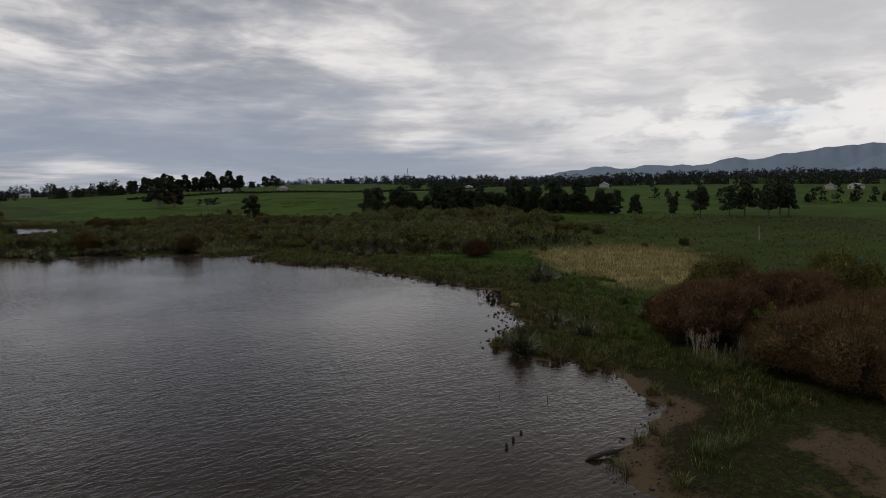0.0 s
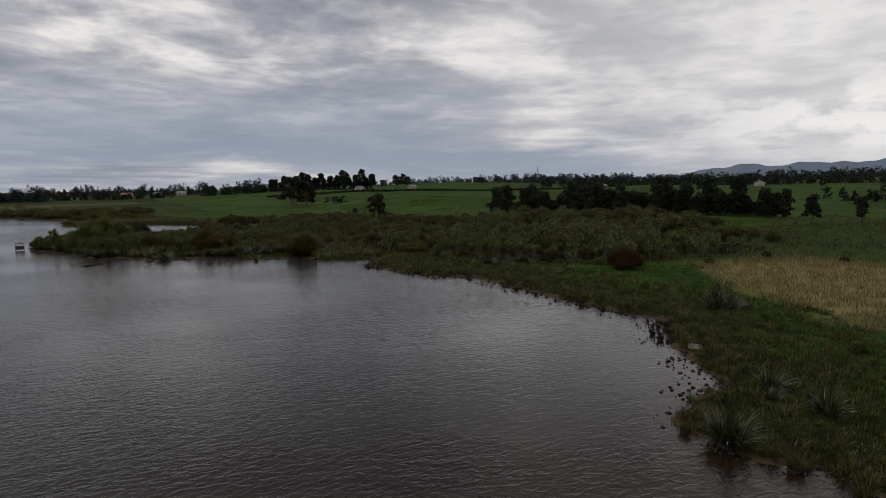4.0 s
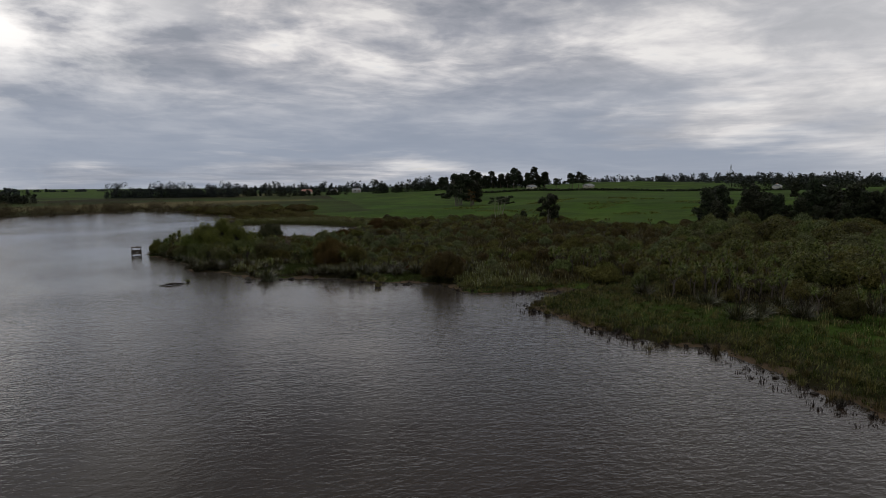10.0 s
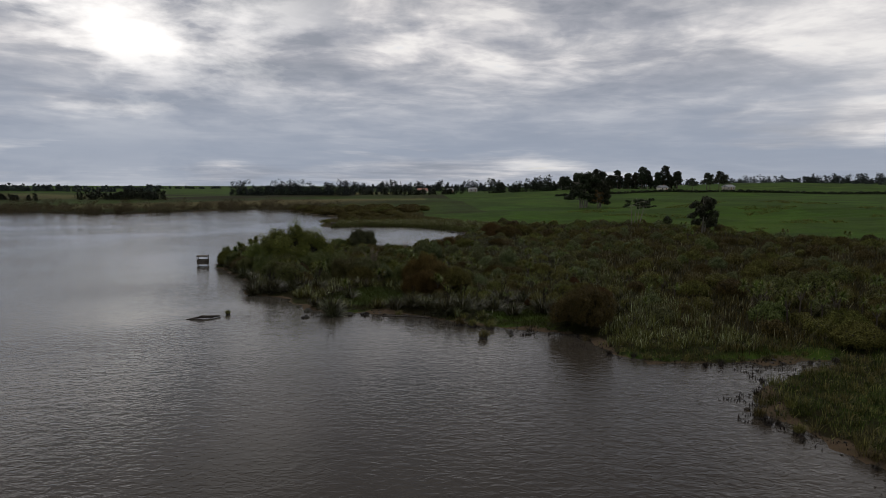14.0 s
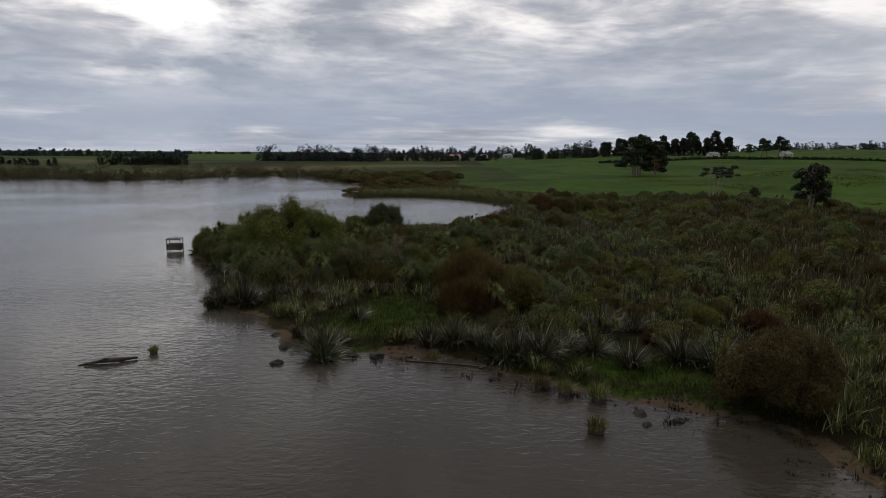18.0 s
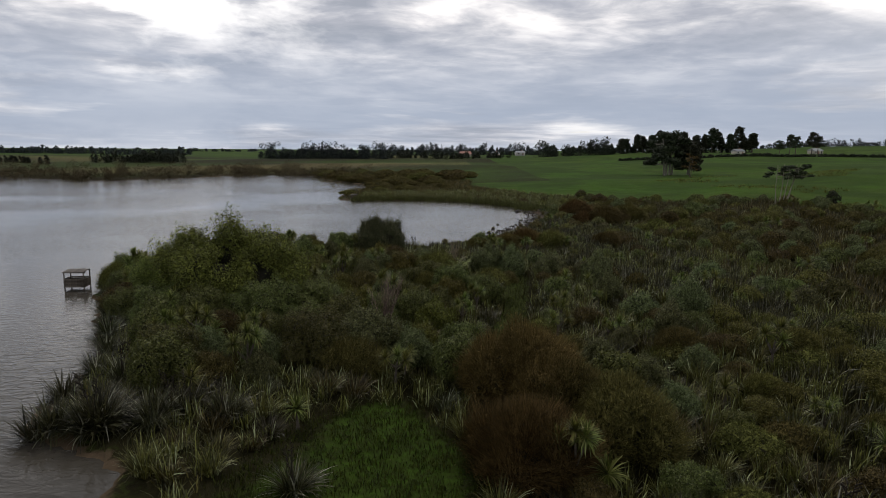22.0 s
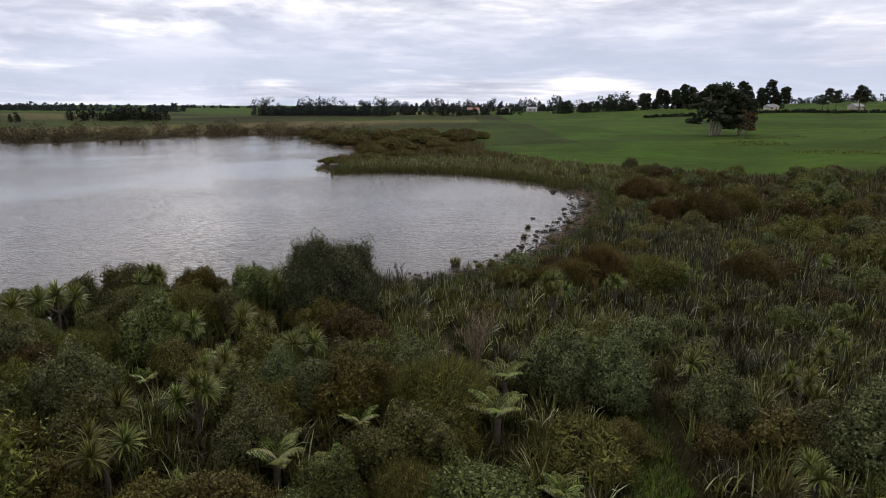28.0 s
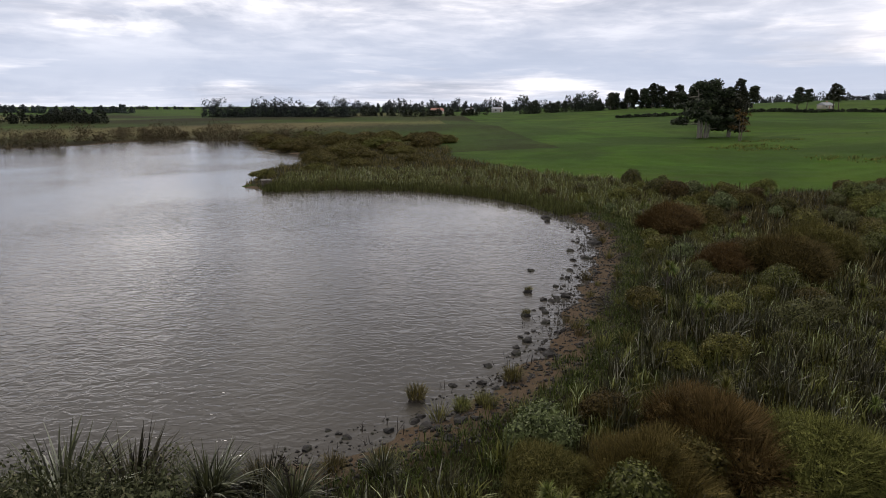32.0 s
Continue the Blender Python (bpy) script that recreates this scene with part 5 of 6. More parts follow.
FLAX_AT.sort(key=lambda p: (p[0] - 25) ** 2 + 0.35 * (p[1] - 168) ** 2)
for x, y in FLAX_AT[:235]:
    spawn(FLAX[int(U.integers(6))], x, y, U.uniform(0, 360), U.uniform(0.55, 0.92), group="flax swamp")


def blade_stuff(name, label, category, pts, n, seed, mat, height, width, spread=0.3, rise=(0.9, 1.5), bend=(0.2, 1.6), segs=3, sink=0.05, floor=-9.0):
    r = np.random.default_rng(seed)
    pts = np.array(pts)
    c = np.repeat(pts, n, 0)
    N = len(c)
    x, y = c[:, 0] + r.normal(0, spread, N), c[:, 1] + r.normal(0, spread, N)
    z = np.maximum(land_height(x, y, shore_distance(x, y)), floor)
    f = r.uniform(0, 1, N)
    h = np.repeat(r.uniform(height[0], height[1], len(pts)), n) * r.uniform(0.65, 1.2, N)
    V, F = blades(r, np.stack([x, y, z - sink], -1), r.uniform(0, 6.28, N), h, rise[1] - f * (rise[1] - rise[0]), bend[0] + f * f * (bend[1] - bend[0]), r.uniform(width[0], width[1], N), segs, 0.12, 0.3)
    return tagged(new(name, grid_mesh(name, V, F, mat, False)), label, category, kind="stuff")


near = lambda X, Y, D: marsh(X, Y, D) & (X < 56)
away = lambda X, Y, D: marsh(X, Y, D) & (X >= 52) & ~((X < 106) & (X > 62) & (Y < 138))
blade_stuff("flax_swamp", "wide swamp of low grey-green and brown flax", "flax", scatter(3600, (5, 124, 56, 300), near, 10), 30, 77, M_FLAX, (0.65, 1.2), (0.04, 0.07), 0.2, (0.85, 1.55), (0.2, 1.7))
blade_stuff("flax_swamp", "far flax and rush swamp running to the pasture", "flax", scatter(7400, (48, 110, 158, 345), away, 13), 10, 78, M_FLAX, (0.6, 1.25), (0.05, 0.1), 0.35, (1.0, 1.55), (0.1, 1.3), 2)
blade_stuff("flax_swamp", "thick flax clumps running together across the marsh", "flax", FLAX_AT[235:], 80, 76, M_FLAX_GREEN, (0.9, 1.5), (0.045, 0.065), 0.3, (1.0, 1.55), (0.15, 1.7))
blade_stuff("brown_rush", "brown and rusty rushes between the flax", "rush", scatter(1800, (5, 124, 119, 345), marsh, 14), 12, 79, M_RUSTGREEN, (0.45, 0.95), (0.03, 0.07), 0.35, (1.0, 1.5), (0.1, 0.8))
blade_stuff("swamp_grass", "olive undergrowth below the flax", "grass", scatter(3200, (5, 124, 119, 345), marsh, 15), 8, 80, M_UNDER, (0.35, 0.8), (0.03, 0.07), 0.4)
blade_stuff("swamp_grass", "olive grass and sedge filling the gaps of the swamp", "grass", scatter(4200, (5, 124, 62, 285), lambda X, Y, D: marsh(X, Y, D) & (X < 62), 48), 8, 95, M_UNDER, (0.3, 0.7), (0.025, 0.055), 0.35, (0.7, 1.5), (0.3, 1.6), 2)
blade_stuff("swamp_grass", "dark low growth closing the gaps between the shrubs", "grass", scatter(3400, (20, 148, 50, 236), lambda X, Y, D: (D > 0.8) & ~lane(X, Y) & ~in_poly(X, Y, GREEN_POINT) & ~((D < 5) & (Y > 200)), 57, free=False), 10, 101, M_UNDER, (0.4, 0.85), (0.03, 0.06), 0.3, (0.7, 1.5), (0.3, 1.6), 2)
# the points and spits across the bay
spits = lambda X, Y, D: (D > 0.3) & (D < 60) & (X < 48) & (X > -45) & (Y > 262) & in_poly(X, Y, WETLAND)
blade_stuff("spit_rush", "brown-green rushes on the low spits across the bay", "rush", scatter(2600, (-45, 262, 48, 420), spits, 16), 10, 81, M_TUSSOCK, (0.5, 1.0), (0.06, 0.14), 0.45, (1.0, 1.5), (0.1, 0.9))
reed_edge = lambda X, Y, D: (D > -0.6) & (D < 2.2) & (Y > 254) & (X > 4) & (X < 46)
blade_stuff("reed_belt", "fresh green reed belt along the bay's edge", "reeds", scatter(1500, (4, 254, 46, 281), reed_edge, 17), 12, 82, M_REED, (0.7, 1.15), (0.03, 0.06), 0.2, (1.2, 1.55), (0.05, 0.6), floor=-0.1)
for k, (x, y, s) in enumerate([(-4, 355, 2.2), (2.5, 378, 2.4), (9.6, 394, 2.4), (26, 379, 2.2), (5, 322, 1.8), (12, 328, 2.0), (-28, 408, 2.2), (-10, 364, 2.2), (16, 400, 2.4), (22, 340, 1.7), (9, 345, 2.2), (16, 360, 2.4), (-16, 380, 2.4), (-22, 395, 2.2), (30, 392, 2.0),
                               (4, 330, 1.8), (14, 310, 1.3), (8, 300, 1.2), (24, 318, 1.2), (1, 292, 1.0), (-6, 372, 2.0), (34, 372, 1.8), (0, 400, 2.2), (-12, 410, 2.2), (10, 372, 2.2), (20, 350, 1.8), (28, 360, 2.0)]):
    put(m_rust[1], x, y, s * 1.3, 1.2, 0.6, "rounded brown willow bush on the spit across the bay", "spit bushes")

# ---------------------------------------------------------------- grass banks and shore growth
def outside_wet(X, Y, D):
    return ~in_poly(X, Y, WETLAND)


strip = lambda X, Y, D: (D > np.where(Y < 25, 3.4, 0.6)) & (in_poly(X, Y, GREEN_STRIP) | ((wave(X, Y, 0.7, 2.0) > 0.2) & (D < 22) & (Y < 125) & (Y > 8) & outside_wet(X, Y, D)) | ((Y < 26) & (X > 30))) & (np.hypot((X - 33) / 9, (Y - 8.5) / 5.5) > 1.0)
blade_stuff("bank_grass", "rank green grass on the lake bank", "grass", scatter(5600, (24, 2, 90, 125), strip, 30), 9, 83, M_GRASS, (0.18, 0.42), (0.02, 0.05), 0.3, (0.9, 1.5), (0.3, 1.6), 2)
low_bank = lambda X, Y, D: (D > np.where(Y < 25, 3.0, 0.3)) & (D < 9) & (Y < 128) & (X > 22) & (np.hypot((X - 33) / 9, (Y - 8.5) / 5.5) > 1.05)
blade_stuff("bank_sedge", "yellow-brown sedge and grass near the water", "sedge", scatter(3000, (22, 8, 75, 128), low_bank, 31), 9, 84, M_TUSSOCK, (0.2, 0.55), (0.02, 0.045), 0.25, (0.8, 1.5), (0.4, 1.8), 2)
blade_stuff("bank_grass", "olive-green grass above the waterline", "grass", scatter(3000, (22, 8, 75, 128), lambda X, Y, D: low_bank(X, Y, D) & (D > 1.0), 49), 9, 96, M_GRASS, (0.2, 0.45), (0.02, 0.045), 0.25, (0.8, 1.5), (0.4, 1.8), 2)
clumpy = lambda X, Y, D: (D > np.where(Y < 25, 3.0, 0.2)) & (D < 16) & (Y < 126) & (X > 22) & (np.hypot((X - 33) / 9, (Y - 8.5) / 5.5) > 1.2)
blade_stuff("bank_tussock", "yellow-green tussocks dotted over the lake bank", "sedge", scatter(900, (22, 10, 80, 126), clumpy, 53), 46, 98, M_TUSSOCK, (0.35, 0.8), (0.018, 0.035), 0.17, (0.7, 1.5), (0.5, 1.9), 2)
blade_stuff("bank_tussock", "dark green tussocks dotted over the lake bank", "sedge", scatter(620, (22, 10, 80, 126), clumpy, 54), 46, 99, M_GRASS, (0.3, 0.7), (0.018, 0.035), 0.2, (0.7, 1.5), (0.5, 1.9), 2)
blade_stuff("dry_grass", "pale dry grass standing in a patch", "grass", scatter(2600, (62, 36, 114, 84), lambda X, Y, D: in_poly(X + 3 * wave(X, Y, 0.5, 1.0), Y + 3 * wave(X, Y, 0.45, 3.0), DRY_PATCH), 32), 9, 85, M_DRYGRASS, (0.4, 0.8), (0.025, 0.06), 0.35, (1.1, 1.5), (0.2, 1.2), 2)
blade_stuff("dry_grass", "pale dry grass among young cabbage trees", "grass", scatter(420, (62, 88, 90, 124), lambda X, Y, D: (X > 60) & (D > 8), 33), 8, 86, M_DRYGRASS, (0.3, 0.7), (0.02, 0.05), 0.35, (1.1, 1.5), (0.2, 1.2), 2)
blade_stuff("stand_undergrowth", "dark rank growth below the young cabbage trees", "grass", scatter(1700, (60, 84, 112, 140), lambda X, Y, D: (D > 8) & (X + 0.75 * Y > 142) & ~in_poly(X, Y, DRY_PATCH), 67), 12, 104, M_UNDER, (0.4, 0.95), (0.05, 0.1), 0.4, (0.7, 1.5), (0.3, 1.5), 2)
point_grass = lambda X, Y, D: (D > 0.5) & (in_poly(X, Y, GREEN_POINT) | in_poly(X, Y, SHORE_LAWN) | lane(X, Y) | ((Y > 130) & (Y < 142) & (X > 31) & (D < 5)))
blade_stuff("point_grass", "green grass on the low point", "grass", scatter(2600, (12, 130, 44, 190), point_grass, 34, free=False), 12, 87, M_GRASS, (0.15, 0.38), (0.02, 0.045), 0.25, (0.8, 1.5), (0.3, 1.6), 3)
blade_stuff("lane_grass", "short olive-yellow grass along the track through the flax", "grass", scatter(700, (27, 158, 35, 189), lambda X, Y, D: lane(X, Y), 55, free=False), 16, 100, M_YELLOW, (0.1, 0.28), (0.015, 0.03), 0.15, (0.8, 1.5), (0.3, 1.5), 2)
blade_stuff("lane_grass", "yellow-green grass along the edges of the track", "grass", scatter(1100, (27, 158, 35, 189), lambda X, Y, D: lane(X, Y), 65, free=False), 16, 102, M_REED, (0.12, 0.32), (0.015, 0.03), 0.25, (0.7, 1.5), (0.3, 1.5), 2)
beach = lambda X, Y, D: (D > 1.9 + 0.8 * wave(X, Y, 0.8, 3.0)) & (D < 9) & (Y > 200) & (Y < 262) & (X > 20)
blade_stuff("beach_grass", "green grass above the stony beach", "grass", scatter(3200, (20, 200, 54, 262), beach, 35, free=False), 10, 88, M_GRASS, (0.2, 0.45), (0.02, 0.045), 0.25, (0.8, 1.5), (0.3, 1.6), 2)
blade_stuff("beach_grass", "fresh yellow-green grass behind the stony beach", "grass", scatter(3200, (20, 200, 54, 262), beach, 66, free=False), 12, 103, M_REED, (0.2, 0.5), (0.02, 0.045), 0.25, (0.8, 1.5), (0.3, 1.6), 2)
weeds = lambda X, Y, D: (X > 84) & (Y > 28) & (Y < 135) & ~in_poly(X, Y, DRY_PATCH) & ~in_poly(X, Y, WETLAND)
blade_stuff("paddock_weed", "dark low weeds and rushes in rough pasture", "grass", scatter(3600, (84, 28, 215, 135), weeds, 36), 6, 89, M_BROAD, (0.25, 0.6), (0.08, 0.2), 0.35, (0.8, 1.5), (0.3, 1.4), 2)
rushes = lambda X, Y, D: (X > 85) & (Y > 225) & (Y < 350) & ~in_poly(X, Y, WETLAND) & (wave(X, Y, 0.16, 4.0) > 0.35)
blade_stuff("pasture_rush", "brown-green rush patches in the pasture", "rush", scatter(900, (60, 225, 190, 350), rushes, 37), 12, 90, M_RUSTGREEN, (0.3, 0.6), (0.06, 0.14), 0.5, (0.9, 1.5), (0.2, 1.0), 2)
stalks = lambda X, Y, D: (D < 0.4) & (D > -2.6) & (Y < 140) & (Y > 46) & (wave(X, Y, 0.5, 1.0) > -0.3)
blade_stuff("dead_stalk", "dark dead stalks standing in the shallows", "stalk", scatter(1100, (22, 14, 64, 140), stalks, 38), 10, 91, M_STALK, (0.12, 0.38), (0.04, 0.09), 0.15, (0.6, 1.5), (0.0, 1.2), 2, floor=-0.06)
stalks2 = lambda X, Y, D: (D < 0.4) & (D > -2.0) & (Y > 200) & (Y < 258) & (X > 22)
blade_stuff("dead_stalk", "dark dead stalks by the stony beach", "stalk", scatter(120, (22, 200, 46, 258), stalks2, 39), 4, 92, M_STALK, (0.3, 0.8), (0.02, 0.04), 0.2, (0.7, 1.5), (0.0, 0.9), 2, floor=-0.06)

for x, y in scatter(170, (20, 12, 60, 142), lambda X, Y, D: (D > -0.3) & (D < 2.6), 12, 0.9):
    spawn(TUFT[int(U.integers(3))], x, y, U.uniform(0, 360), U.uniform(0.6, 1.3), group="shore sedge")
for x, y in scatter(50, (16, 200, 52, 262), lambda X, Y, D: (D > -0.2) & (D < 5) & (X > 16), 40, 1.2):
    spawn(TUFT[int(U.integers(3))], x, y, U.uniform(0, 360), U.uniform(0.6, 1.3), group="bay sedge")
back_zone = lambda X, Y, D: (D > 14) & (X + 0.55 * Y > 148) & (X < 152) & (Y - 0.35 * X > 68) & (Y < 190) & (Y - X < 62)
for x, y in scatter(150, (78, 104, 152, 190), back_zone, 71, 2.2):
    spawn((m_broad + m_broad + m_olive + m_grey)[int(U.integers(7))], x, y, U.uniform(0, 360), U.uniform(0.9, 2.1), group="stand undergrowth", label="dark leafy shrub between the cabbage trees and the grove")
small_cabbage = [cabbage_spec(114, 2.6, 3, 0.62, 70), cabbage_spec(115, 3.2, 5, 0.6, 70), cabbage_spec(116, 2.2, 1, 0.7, 80)]
cab_zone = lambda X, Y, D: (D > 9) & (X > 60) & (X < 104) & (Y > 80) & (Y < 136) & (X + 0.75 * Y > 146) & (wave(X, Y, 0.2) > -0.7)
for x, y in scatter(210, (60, 80, 104, 136), cab_zone, 41, 1.6):
    spawn(small_cabbage[int(U.integers(3))], x, y, U.uniform(0, 360), U.uniform(0.75, 1.2), group="cabbage tree stand", label="young cabbage tree in a dense stand behind the bank")
for x, y in scatter(95, (66, 92, 130, 150), lambda X, Y, D: (D > 12) & (X > 66) & (X + 0.6 * Y > 138), 42, 2.2):
    spawn((m_olive + m_broad + m_broad)[int(U.integers(6))], x, y, U.uniform(0, 360), U.uniform(0.7, 1.4), group="stand undergrowth")
for k, (x, y, s) in enumerate([(71.9, 88.9, .8), (88.5, 87.7, .9), (88.4, 84.5, .8), (97.8, 89.9, .9), (99.9, 88.8, .8), (97, 83.2, .9), (96.7, 77.2, .7), (92.8, 92.5, 1.0), (115.2, 78.3, .9), (50.7, 24.6, 1.2), (49, 21.3, 1.0)]):
    spawn(small_cabbage[k % 3], x, y, 60 * k, s, group="cabbage tree stand")
for k, (x, y, s) in enumerate([(107, 69, .5), (102, 78, .55), (110, 90, .7), (96, 96, .6), (120, 95, .6), (90, 79, .5), (84, 92, .6), (116, 66, .7), (74, 97, .8), (78, 101, .9), (69, 107, .7), (68, 115, .8), (65, 119, .8), (58, 40, .4), (56, 34, .4)]):
    spawn((olive + broad)[k % 5], x, y, 60 * k, s, label="low dark shrub in rough grass")


def plume_mesh(seed, n=16):
    r = np.random.default_rng(seed)
    out = []
    for _ in range(n):
        a = r.uniform(0, 6.28)
        base = np.array([[0.15 * math.cos(a), 0.15 * math.sin(a), 0.6]])
        ln = r.uniform(1.3, 2.0)
        out.append(blades(r, base, np.array([a]), np.array([ln]), np.array([1.5 - r.uniform(0, 0.35)]), np.array([0.2]), np.array([0.02]), 4, 0.5))
        tip = out[-1][0][-2:].mean(0)
        ks = 12
        C = tip + np.stack([r.normal(0, 0.03, ks), r.normal(0, 0.03, ks), -np.linspace(0, 0.6, ks)], -1)
        out.append(cards(r, C, r.normal(size=(ks, 3)) * (1, 1, 0.3), 0.035, 4.0))
    V, F = merge(out)
    return grid_mesh("plume", V, F, M_PLUME, False)


PAMPAS = ("pampas_tussock", "pale feathery plumes above a grass tussock", "grass", [("plume", plume_mesh(170), "pale cream plumes"), ("blade_fan", tuft_mesh(171, 120, 1.3, 0.4, M_TUSSOCK, 0.02), "")])
spawn(PAMPAS, 41.0, 21.9, 0, 1.1)
spawn(PAMPAS, 41.8, 22.7, 120, 0.9)
spawn(PAMPAS, 44.4, 12.8, 90, 0.9)
spawn(PAMPAS, 40.9, 20.6, 200, 0.8)
REEDS = ("reed_clump", "short dense clump of blue-green rushes on bare earth", "rush", [("blade_fan", tuft_mesh(172, 160, 0.55, 0.55, M_GREYGREEN, 0.02, 0.5), "")])
for x, y, s in [(28.2, 14.8, 1.1), (29.4, 14.4, 1.0), (30.3, 14.2, .9), (24.6, 17.2, .8)]:
    spawn(REEDS, x, y, 30 * x, s)


for k, (x, y, s) in enumerate([(36.1, 34.0, 1.15), (44.8, 37.8, 0.85), (43.2, 33.3, 0.85), (52.4, 33.3, 0.9), (63.9, 55.5, 1.15), (65.8, 58.5, 1.1), (65.3, 106.4, 1.1), (63.7, 99.4, 1.15), (62.4, 113.7, 1.0), (77.0, 97.6, 0.9), (71.6, 103.4, 0.9)]):
    spawn(FLAX_TALL[k % 2], x, y, 70 * k, s, label="dark flax clump with seed stalks on the lake bank")
for k, (x, y, s) in enumerate([(50.3, 50.4, 1.2), (49.0, 47.5, 1.1), (52.7, 49.6, 1.2), (50.1, 45.7, 1.1), (36.4, 31.8, 1.2), (36.6, 30.5, 1.2), (36.5, 27.8, 1.5), (37.0, 26.7, 1.4), (55.0, 90.6, 1.4), (55.0, 79.6, 1.3), (50.8, 93.2, 1.5), (49.8, 111.0, 1.2), (57.8, 86.6, 1.1), (38.6, 24.6, 1.2), (34.6, 21.4, 1.1)]):
    spawn(TUFT[k % 3], x, y, 50 * k, s, label="rounded brown-green sedge tuft on the bank's edge", group="bank tufts")
spawn(dead, 50.2, 30.6, 40, 0.85, label="bare grey twiggy shrub in front of purple-brown bushes")
spawn(dead, 44.0, 20.5, 140, 0.7, label="bare grey twiggy shrub in front of purple-brown bushes")


# ---------------------------------------------------------------- stones, logs and posts
def rock_mesh(seed, flat=0.7):
    bm = bmesh.new()
    bmesh.ops.create_icosphere(bm, subdivisions=2, radius=0.5)
    r = np.random.default_rng(seed)
    k = r.normal(size=(7, 3))
    for v in bm.verts:
        d = np.array(v.co) * 2
        cut = 1.0
        for n in k:
            n1 = n / np.linalg.norm(n)
            cut = min(cut, 0.64 / max(0.3, float(d @ n1)))
        v.co = Vector(d * 0.5 * cut * (1 + 0.09 * r.normal()))
        v.co.z *= flat
    me = bpy.data.meshes.new("rock")
    bm.to_mesh(me)
    bm.free()
    me.materials.append(M_ROCK)
    return me


ROCKS = [("shore_rock", "dark wet boulder at the lake's edge", "rock", [("rock", rock_mesh(200 + k, 0.62 + 0.08 * k), "")]) for k in range(5)]
for k, (x, y, s) in enumerate([(34.4, 230.3, .7), (39.8, 252.8, 1.3), (41.6, 239.8, 1.6), (33.2, 224.8, .7), (32.4, 220, .7), (38.8, 236.8, .9), (39.3, 234.1, .9), (32.6, 214.1, .9), (34.8, 217.8, .8), (31.8, 215.9, .7), (26.5, 206.7, .8),
                               (26.2, 205.1, .7), (27.3, 205.6, .7), (35.5, 223.7, .8), (27.8, 206.8, .7), (29, 209.2, .7), (17.4, 142.4, 1.3), (17.8, 139.1, 1.0), (22, 140.5, .9), (23.4, 140.2, 1.0), (36.8, 131.9, .9), (36.7, 130.7, .6), (38.4, 131.1, .7), (30.1, 136.5, .5),
                               (39.5, 250.5, .7), (42.3, 241.5, 1.0), (16.2, 145, .7)]):
    spawn(ROCKS[k % 5], x, y, 67 * k, s, s * 0.08, z=max(0.03, ground_z(x, y)))
for k, (x, y) in enumerate(scatter(190, (22, 203, 46, 258), lambda X, Y, D: (D > -2.0) & (D < 1.6) & (X > 22), 43, 0.35, False)):
    spawn(ROCKS[k % 5], x, y, 67 * k, float(U.uniform(0.18, 0.6)), 0.03, z=max(0.0, ground_z(x, y)), group="beach stones", label="small dark stone on the muddy beach")
for k, (x, y) in enumerate(scatter(95, (22, 14, 60, 145), lambda X, Y, D: (D > -0.9) & (D < 0.9), 44, 0.7, False)):
    spawn(ROCKS[(k + 2) % 5], x, y, 67 * k, float(U.uniform(0.15, 0.5)), 0.03, z=max(0.0, ground_z(x, y)), group="bank stones", label="small dark clod at the water's edge")


def pebbles(label, pts, seed, mat, low, high):
    """Loose stones too many to count, each a small broken block."""
    r = np.random.default_rng(seed)
    pts = np.array(pts)
    n = len(pts)
    k = np.array([(1, 0, 0), (0.2, 1, 0), (-1, 0.1, 0), (0, -1, 0), (0.1, 0, 0.8), (0, 0, -0.6)])
    size = r.uniform(low, high, n)[:, None, None] * r.uniform(0.5, 1.2, (n, 6, 1))
    a = r.uniform(0, 6.28, n)
    V = k[None] * size
    V = np.stack([V[..., 0] * np.cos(a)[:, None] - V[..., 1] * np.sin(a)[:, None], V[..., 0] * np.sin(a)[:, None] + V[..., 1] * np.cos(a)[:, None], V[..., 2]], -1)
    z = np.maximum(land_height(pts[:, 0], pts[:, 1], shore_distance(pts[:, 0], pts[:, 1])), -0.02)
    V = (V + np.stack([pts[:, 0], pts[:, 1], z], -1)[:, None]).reshape(-1, 3)
    f = np.array([(0, 1, 4), (1, 2, 4), (2, 3, 4), (3, 0, 4), (1, 0, 5), (2, 1, 5), (3, 2, 5), (0, 3, 5)])
    F = (f[None] + 6 * np.arange(n)[:, None, None]).reshape(-1, 3)
    return tagged(new("pebble_litter", grid_mesh("pebble_litter", V, F, mat, False)), label, "pebbles", kind="stuff")


pebbles("dark pebbles and clods over the muddy beach", scatter(3600, (20, 200, 48, 262), lambda X, Y, D: (D > -1.6) & (D < 2.6) & (X > 20), 56, free=False), 57, M_ROCK, 0.03, 0.13)
pebbles("brown clods of earth over the muddy beach", scatter(2400, (20, 200, 48, 262), lambda X, Y, D: (D > -0.6) & (D < 3.2) & (X > 20), 58, free=False), 59, M_MUD, 0.04, 0.16)
pebbles("dark clods along the lake bank", scatter(4200, (20, 4, 66, 145), lambda X, Y, D: (D > -1.0) & (D < 1.2), 60, free=False), 61, M_ROCK, 0.03, 0.14)
pebbles("brown clods and small stones on bare earth", scatter(2600, (22, 0, 50, 22), lambda X, Y, D: (D > 0) & ((np.hypot((X - 33) / 9, (Y - 8.5) / 5.5) < 1.4) | (D < 4)), 62, free=False), 63, M_MUD, 0.02, 0.09)


